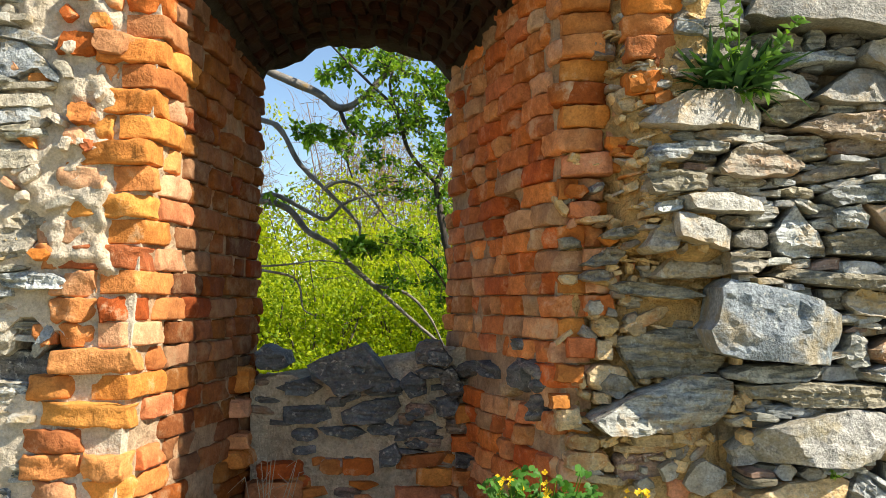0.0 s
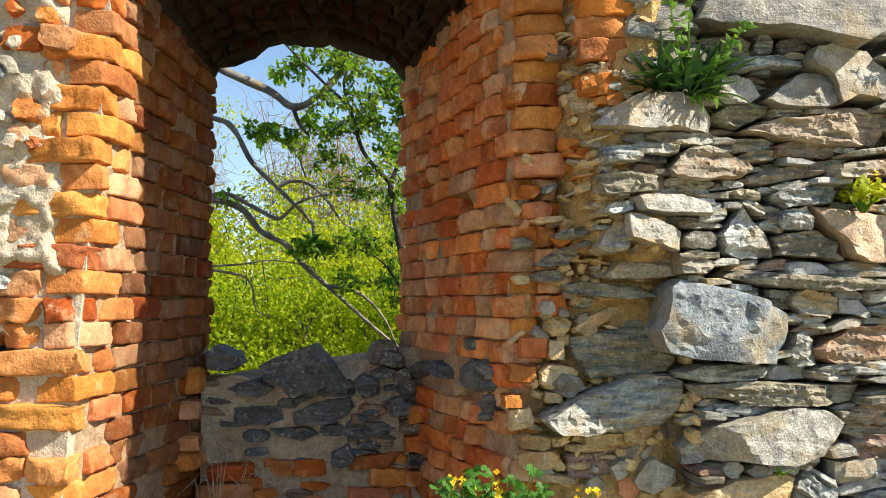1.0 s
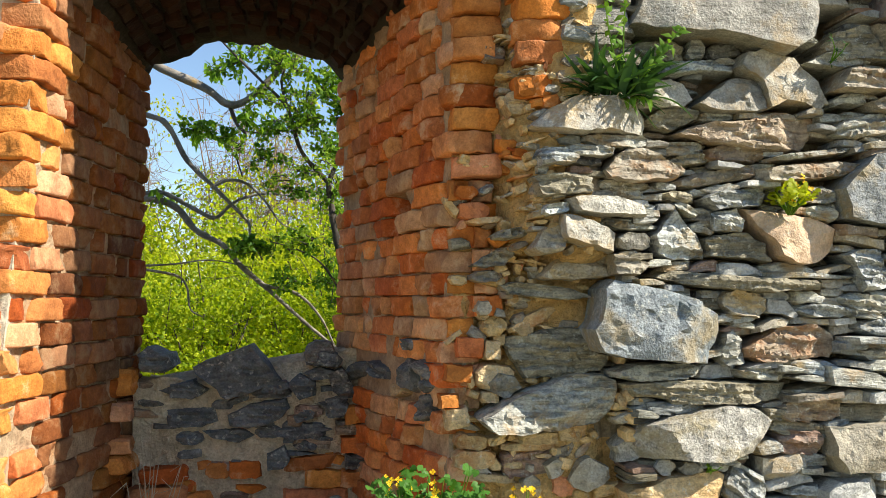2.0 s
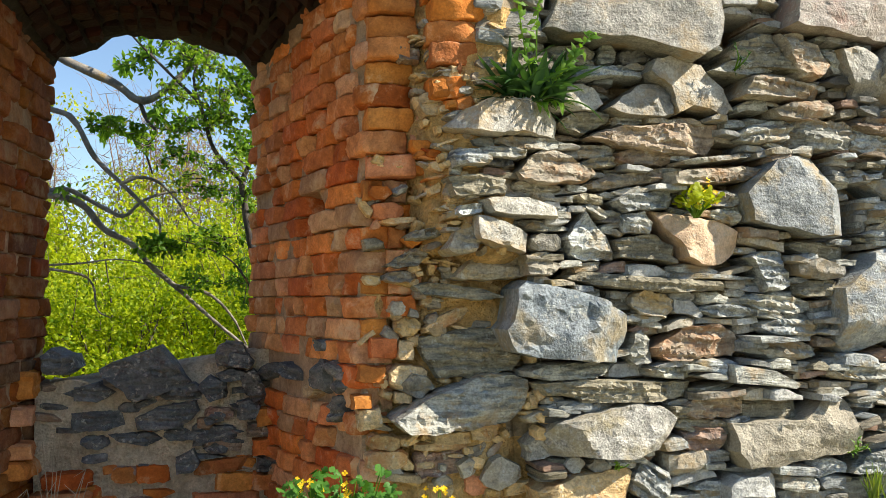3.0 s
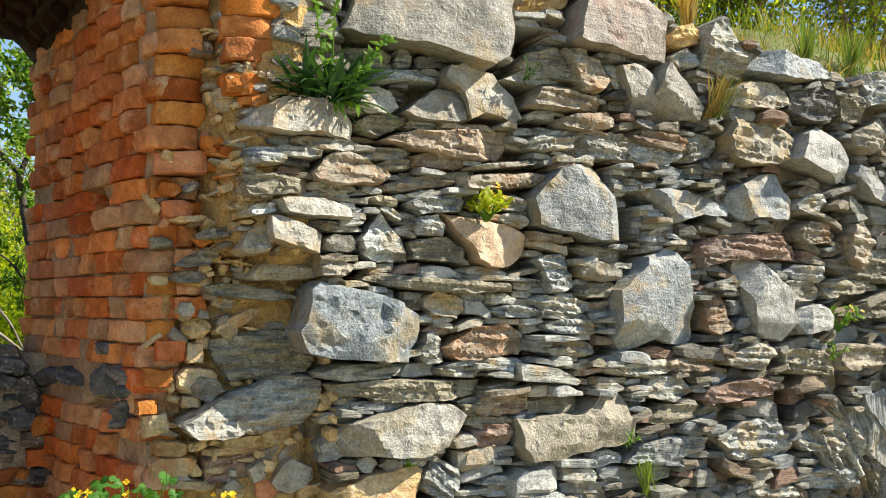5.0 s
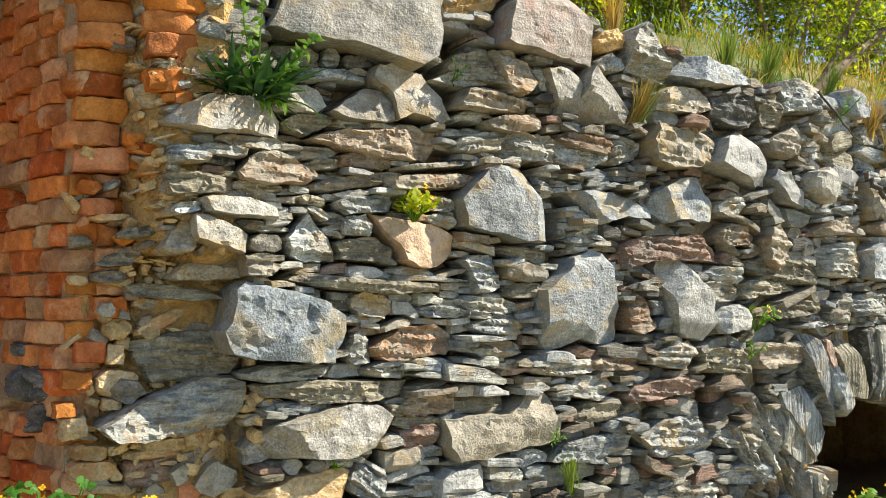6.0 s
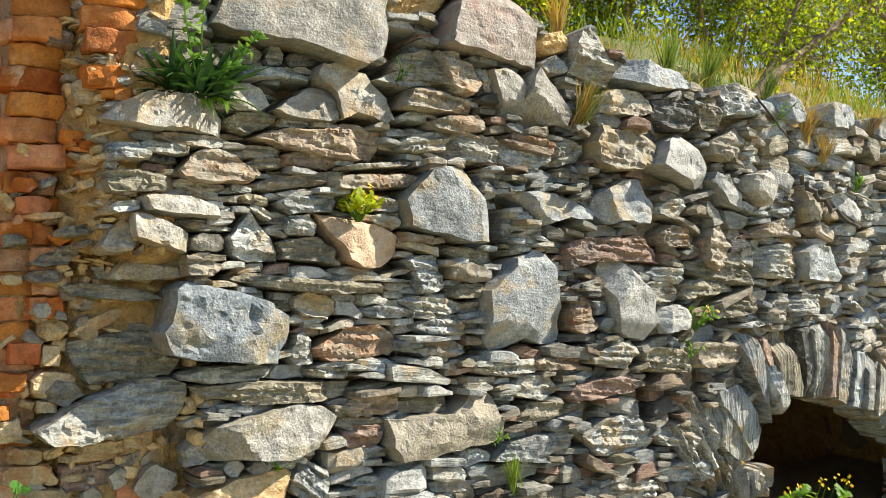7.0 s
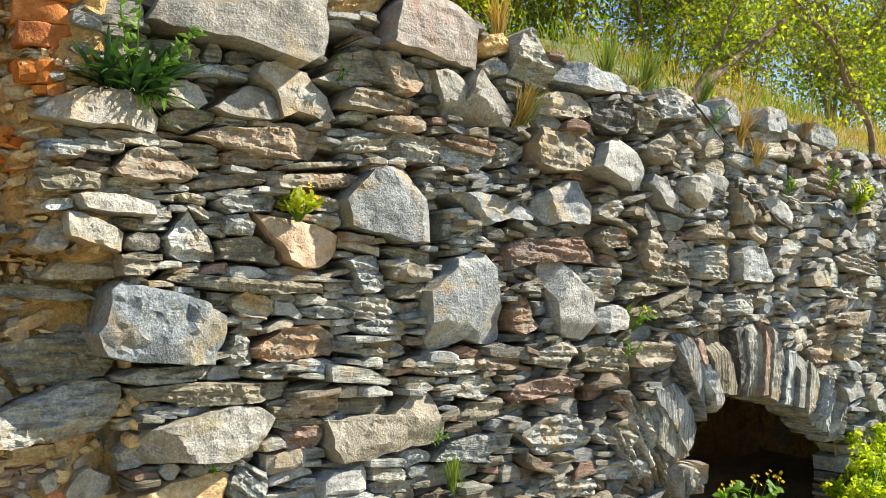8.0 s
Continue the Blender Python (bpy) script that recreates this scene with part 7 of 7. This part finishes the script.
def ledge_weed():
    """Rosettes of long leaves on a ledge, with a flowering shoot."""
    rng = random.Random(5)
    ob = base_empty("ledge_weed", (0.89, 2.90, 2.235), "dark green weed with strap leaves growing on a stone ledge", "weed")
    for i in range(110):
        soup = Soup()
        base = Vector((rng.uniform(-0.09, 0.11), rng.uniform(-0.03, 0.03), rng.uniform(-0.01, 0.04)))
        a = rng.gauss(0.0, 0.75) if i < 70 else rng.uniform(-1.4, 1.4)
        way = Vector((math.sin(a), rng.uniform(-0.6, 0.05), math.cos(a) * 0.9 + 0.1))
        strap(soup, base, way, rng.uniform(0.08, 0.215), rng.uniform(0.016, 0.032), rng.uniform(0.1, 1.8), rng, 7)
        part("leaf", soup.mesh("leaf", leaf_weed, True), ob)
    fresh, stem = Soup(), Soup()
    for k, (dx, dz) in enumerate([(0.02, 0.33), (-0.05, 0.30), (0.20, 0.22), (0.16, 0.16)]):
        line = smooth_line([Vector((0.02, -0.03, 0.0)), Vector((dx * 0.6, -0.06, dz * 0.6)), Vector((dx, -0.07, dz))], 5)
        tube(stem, line, 0.0035, 0.002, 5)
        for p in line[3:]:
            for _ in range(3):
                leaf(fresh, p, chance_way(rng, 0.3), Vector((0, -1, 0.4)), rng.uniform(0.02, 0.045), 0.018)
    for _ in range(9):
        base = Vector((rng.uniform(0.02, 0.10), -0.03, 0.0))
        strap(fresh, base, Vector((rng.uniform(-0.2, 0.6), -0.8, rng.uniform(0.0, 0.6))), rng.uniform(0.06, 0.12), 0.016, 2.0, rng, 5)
    part("stem", stem.mesh("stem", leaf_fresh), ob)
    tagged(part("shoot", fresh.mesh("shoot", leaf_fresh, True), ob), kind="stuff")
    dry = Soup()
    for _ in range(30):
        strap(dry, Vector((rng.uniform(-0.12, 0.12), -0.03, 0.0)), Vector((rng.uniform(-1, 1), -0.6, rng.uniform(-0.1, 0.5))), rng.uniform(0.04, 0.12), 0.005, 1.2, rng, 4)
    for dx, dz in ((-0.18, 0.22), (-0.2, 0.05), (-0.1, -0.08)):
        tube(dry, smooth_line([Vector((-0.02, -0.02, 0.02)), Vector((dx * 0.5, -0.06, dz * 0.7 + 0.03)), Vector((dx, -0.06, dz))], 5), 0.002, 0.0012, 4)
    tagged(part("dead_stalk", dry.mesh("dead_stalk", grass_pale), ob), kind="stuff")


ledge_weed()


def lobed_leaf(soup, p, way, face, long, rng):
    """A soft lobed leaf: pairs of rounded lobes and one at the tip, as one fan."""
    side = way.cross(face).normalized()
    nor = side.cross(way).normalized()
    pts = []
    for u, v in ((0, 0.04), (0.18, 0.28), (0.30, 0.12), (0.45, 0.40), (0.60, 0.18), (0.75, 0.38), (0.95, 0.22), (1.05, 0.0)):
        pts.append((u, v))
    rim = pts + [(u, -v) for u, v in reversed(pts[:-1])]
    verts = [p + way * long * 0.5 + nor * 0.0]
    for u, v in rim:
        verts.append(p + way * long * u + side * long * v * rng.uniform(0.85, 1.15) - nor * long * (0.25 * v * v + 0.15 * u * u) + nor * rng.uniform(-0.03, 0.03) * long)
    n = len(rim)
    soup.put(verts, [(0, i + 1, (i + 1) % n + 1) for i in range(n)])


def flower(soup, p, face, size, rng):
    """Four broad petals round a middle."""
    side = face.cross(Vector((0.1, 0.2, 1))).normalized()
    up = side.cross(face).normalized()
    for k in range(4):
        a = k * math.pi / 2 + rng.uniform(-0.2, 0.2)
        w = side * math.cos(a) + up * math.sin(a)
        s = w.cross(face)
        soup.put([p, p + w * size * 0.6 + s * size * 0.42 + face * size * 0.15, p + w * size + face * size * 0.1, p + w * size * 0.6 - s * size * 0.42 + face * size * 0.15], [(0, 1, 2, 3)])


def celandine(x, y, z, wide, tall, leaves, blooms, seed, label, size=0.055, mat=None):
    rng = random.Random(seed)
    ob = base_empty("celandine", (x, y, z), label, "flowering plant", "yellow-flowered plants")
    stem = Soup()
    for _ in range(leaves):
        end = Vector((rng.uniform(-wide, wide), rng.uniform(-0.12, 0.08), tall * rng.uniform(0.55, 1.0)))
        tube(stem, smooth_line([Vector((end.x * 0.15, 0, 0)), Vector((end.x * 0.5, end.y * 0.5, end.z * 0.6)), end], 3), 0.0028, 0.0016, 4)
        for _ in range(3):
            w = (chance_way(rng, 0.2) + Vector((0, -0.3, 0))).normalized()
            green = Soup()
            lobed_leaf(green, end, w, (Vector((0, -0.7, 1)) + chance_way(rng) * 0.5).normalized(), size * rng.uniform(0.7, 1.2), rng)
            part("leaf", green.mesh("leaf", mat or leaf_celandine), ob)
    for dx, dz in blooms:
        end = Vector((dx, -0.06 + rng.uniform(-0.03, 0.03), dz))
        tube(stem, smooth_line([Vector((dx * 0.3, 0, 0)), Vector((dx * 0.8, -0.03, dz * 0.6)), end], 3), 0.0022, 0.0012, 4)
        gold = Soup()
        for _ in range(3):
            flower(gold, end + chance_way(rng) * 0.018, (Vector((0, -1, 0.5)) + chance_way(rng) * 0.6).normalized(), rng.uniform(0.007, 0.011), rng)
        part("flower", gold.mesh("flower", petal_yellow), ob, "bright yellow cluster of four-petalled flowers")
    tagged(part("stem", stem.mesh("stem", leaf_fresh), ob), kind="stuff")


celandine(0.27, 2.86, ground_height(0.27, 2.86), 0.17, 0.615, 95, [(-0.11, 0.60), (-0.075, 0.585), (-0.05, 0.585), (0.03, 0.61), (0.035, 0.585), (0.04, 0.56), (-0.12, 0.575)], 1, "lush celandine with yellow flowers at the wall's foot", 0.035)
celandine(0.57, 2.84, ground_height(0.57, 2.84), 0.06, 0.50, 10, [(-0.03, 0.555), (0.01, 0.56), (0.0, 0.575), (0.025, 0.545)], 2, "small celandine with yellow flowers", 0.05)
celandine(3.52, 2.74, ground_height(3.52, 2.74), 0.24, 0.36, 46, [(-0.13, 0.415), (0.0, 0.43), (0.03, 0.40), (0.10, 0.42), (0.2, 0.41), (0.22, 0.385), (-0.2, 0.395)], 3, "celandine in bloom before the low arch", 0.055, leaf_fresh)
celandine(1.47, 2.915, 1.875, 0.045, 0.085, 30, [(-0.02, 0.09), (0.0, 0.10), (0.02, 0.085), (0.03, 0.06), (-0.01, 0.05), (0.01, 0.04), (0.0, 0.07)], 4, "little yellow-flowered plant on a flat stone", 0.032, leaf_hedge)
celandine(3.08, 2.94, 1.47, 0.04, 0.10, 8, [(0.01, 0.10), (0.03, 0.08)], 5, "small plant with yellow flowers in a wall joint", 0.03, leaf_fresh)


def joint_weed(x, y, z, size, count, seed, mat, label):
    rng = random.Random(seed)
    ob = base_empty("joint_weed", (x, y, z), label, "weed", "weeds in the wall")
    stem, green = Soup(), Soup()
    for _ in range(max(3, count // 8)):
        end = Vector((rng.uniform(-size, size) * 0.7, -0.02 - 0.04 * rng.random(), size * rng.uniform(0.5, 1.0)))
        line = smooth_line([Vector((0, 0, 0)), end * 0.5 + Vector((0, -0.02, 0)), end], 4)
        tube(stem, line, 0.003, 0.0015, 4)
        for _ in range(8):
            leaf(green, rng.choice(line), (chance_way(rng, 0.2) + Vector((0, -0.3, 0))).normalized(), Vector((0, -0.5, 1)), size * rng.uniform(0.25, 0.45), size * 0.14)
    part("stem", stem.mesh("stem", leaf_fresh), ob)
    tagged(part("leaf", green.mesh("leaf", mat), ob), kind="stuff")


joint_weed(3.04, 2.95, 1.36, 0.08, 24, 1, leaf_fresh, "small green weed in a wall joint")
joint_weed(4.77, 2.93, 2.10, 0.17, 80, 2, leaf_hedge, "bright green leafy weed high in the wall")
joint_weed(4.19, 2.94, 2.14, 0.10, 30, 3, leaf_fresh, "green weed rooted in the wall")
joint_weed(4.55, 2.94, 2.18, 0.13, 30, 4, leaf_fresh, "green weed rooted in the wall")
joint_weed(3.62, 2.95, 2.42, 0.10, 24, 5, leaf_fresh, "green weed below the crest")
joint_weed(1.63, 2.93, 2.38, 0.07, 30, 6, leaf_weed, "small dark weed in a shaded gap")
joint_weed(1.18, 2.93, 1.06, 0.04, 16, 7, leaf_fresh, "tiny weed under a boulder")
joint_weed(2.04, 2.94, 1.08, 0.06, 16, 8, leaf_fresh, "tiny weed in a wall joint")
for i, (x, y) in enumerate([(4.38, 2.66), (4.52, 2.76), (4.68, 2.70), (4.84, 2.80), (5.0, 2.70), (5.16, 2.80), (5.34, 2.68)]):
    undergrowth = shrub(x, y, 0.20, 0.36 + 0.045 * i, 1300, leaf_sunny, 600 + i, "undergrowth", "bright green undergrowth beside the low arch", "undergrowth", "undergrowth at the wall's foot", (0.022, 0.045), 6, leaf_fresh, 0.0, 0, None, 20)


def dead_branch(pts, r0, r1, mat, seed, label):
    """A bare stick or root lying against the wall."""
    ob = base_empty("dead_branch", pts[0], label, "branch", "dead branches on the wall")
    soup = Soup()
    rng = random.Random(seed)
    tube(soup, [p + chance_way(rng) * r0 * 1.2 for p in smooth_line([Vector(p) - Vector(pts[0]) for p in pts], 5)], r0, r1, 6, rng)
    part("stick", soup.mesh("stick", mat, True), ob)


dead_branch([(3.48, 2.92, 2.53), (3.57, 2.89, 2.41), (3.71, 2.90, 2.32)], 0.006, 0.004, bark_dark, 1, "dark dead branch leaning down from the wall's crest")
dead_branch([(3.76, 2.93, 2.18), (3.86, 2.90, 2.09), (3.99, 2.90, 2.02), (4.21, 2.93, 1.97)], 0.013, 0.008, bark_dark, 2, "dark woody root creeping down the wall")
dead_branch([(4.11, 2.91, 2.13), (4.24, 2.89, 2.09), (4.52, 2.91, 2.10)], 0.006, 0.003, grass_pale, 3, "pale dry stick caught on the wall")


def dry_stalks():
    rng = random.Random(3)
    ob = base_empty("dry_stalks", (-0.70, 3.75, 0.61), "bleached dry weed stalks standing in the niche", "dry weed")
    for _ in range(9):
        soup = Soup()
        end = Vector((rng.uniform(-0.10, 0.14), rng.uniform(-0.05, 0.05), rng.uniform(0.30, 0.52)))
        line = smooth_line([Vector((rng.uniform(-0.05, 0.05), 0, 0)), end * 0.5 + chance_way(rng) * 0.02, end], 5)
        tube(soup, line, 0.0028, 0.0012, 4)
        for _ in range(3):
            p = rng.choice(line[4:])
            tube(soup, [p, p + chance_way(rng, 0.5) * rng.uniform(0.04, 0.10)], 0.0015, 0.0008, 3)
        part("stalk", soup.mesh("stalk", grass_pale), ob)


dry_stalks()
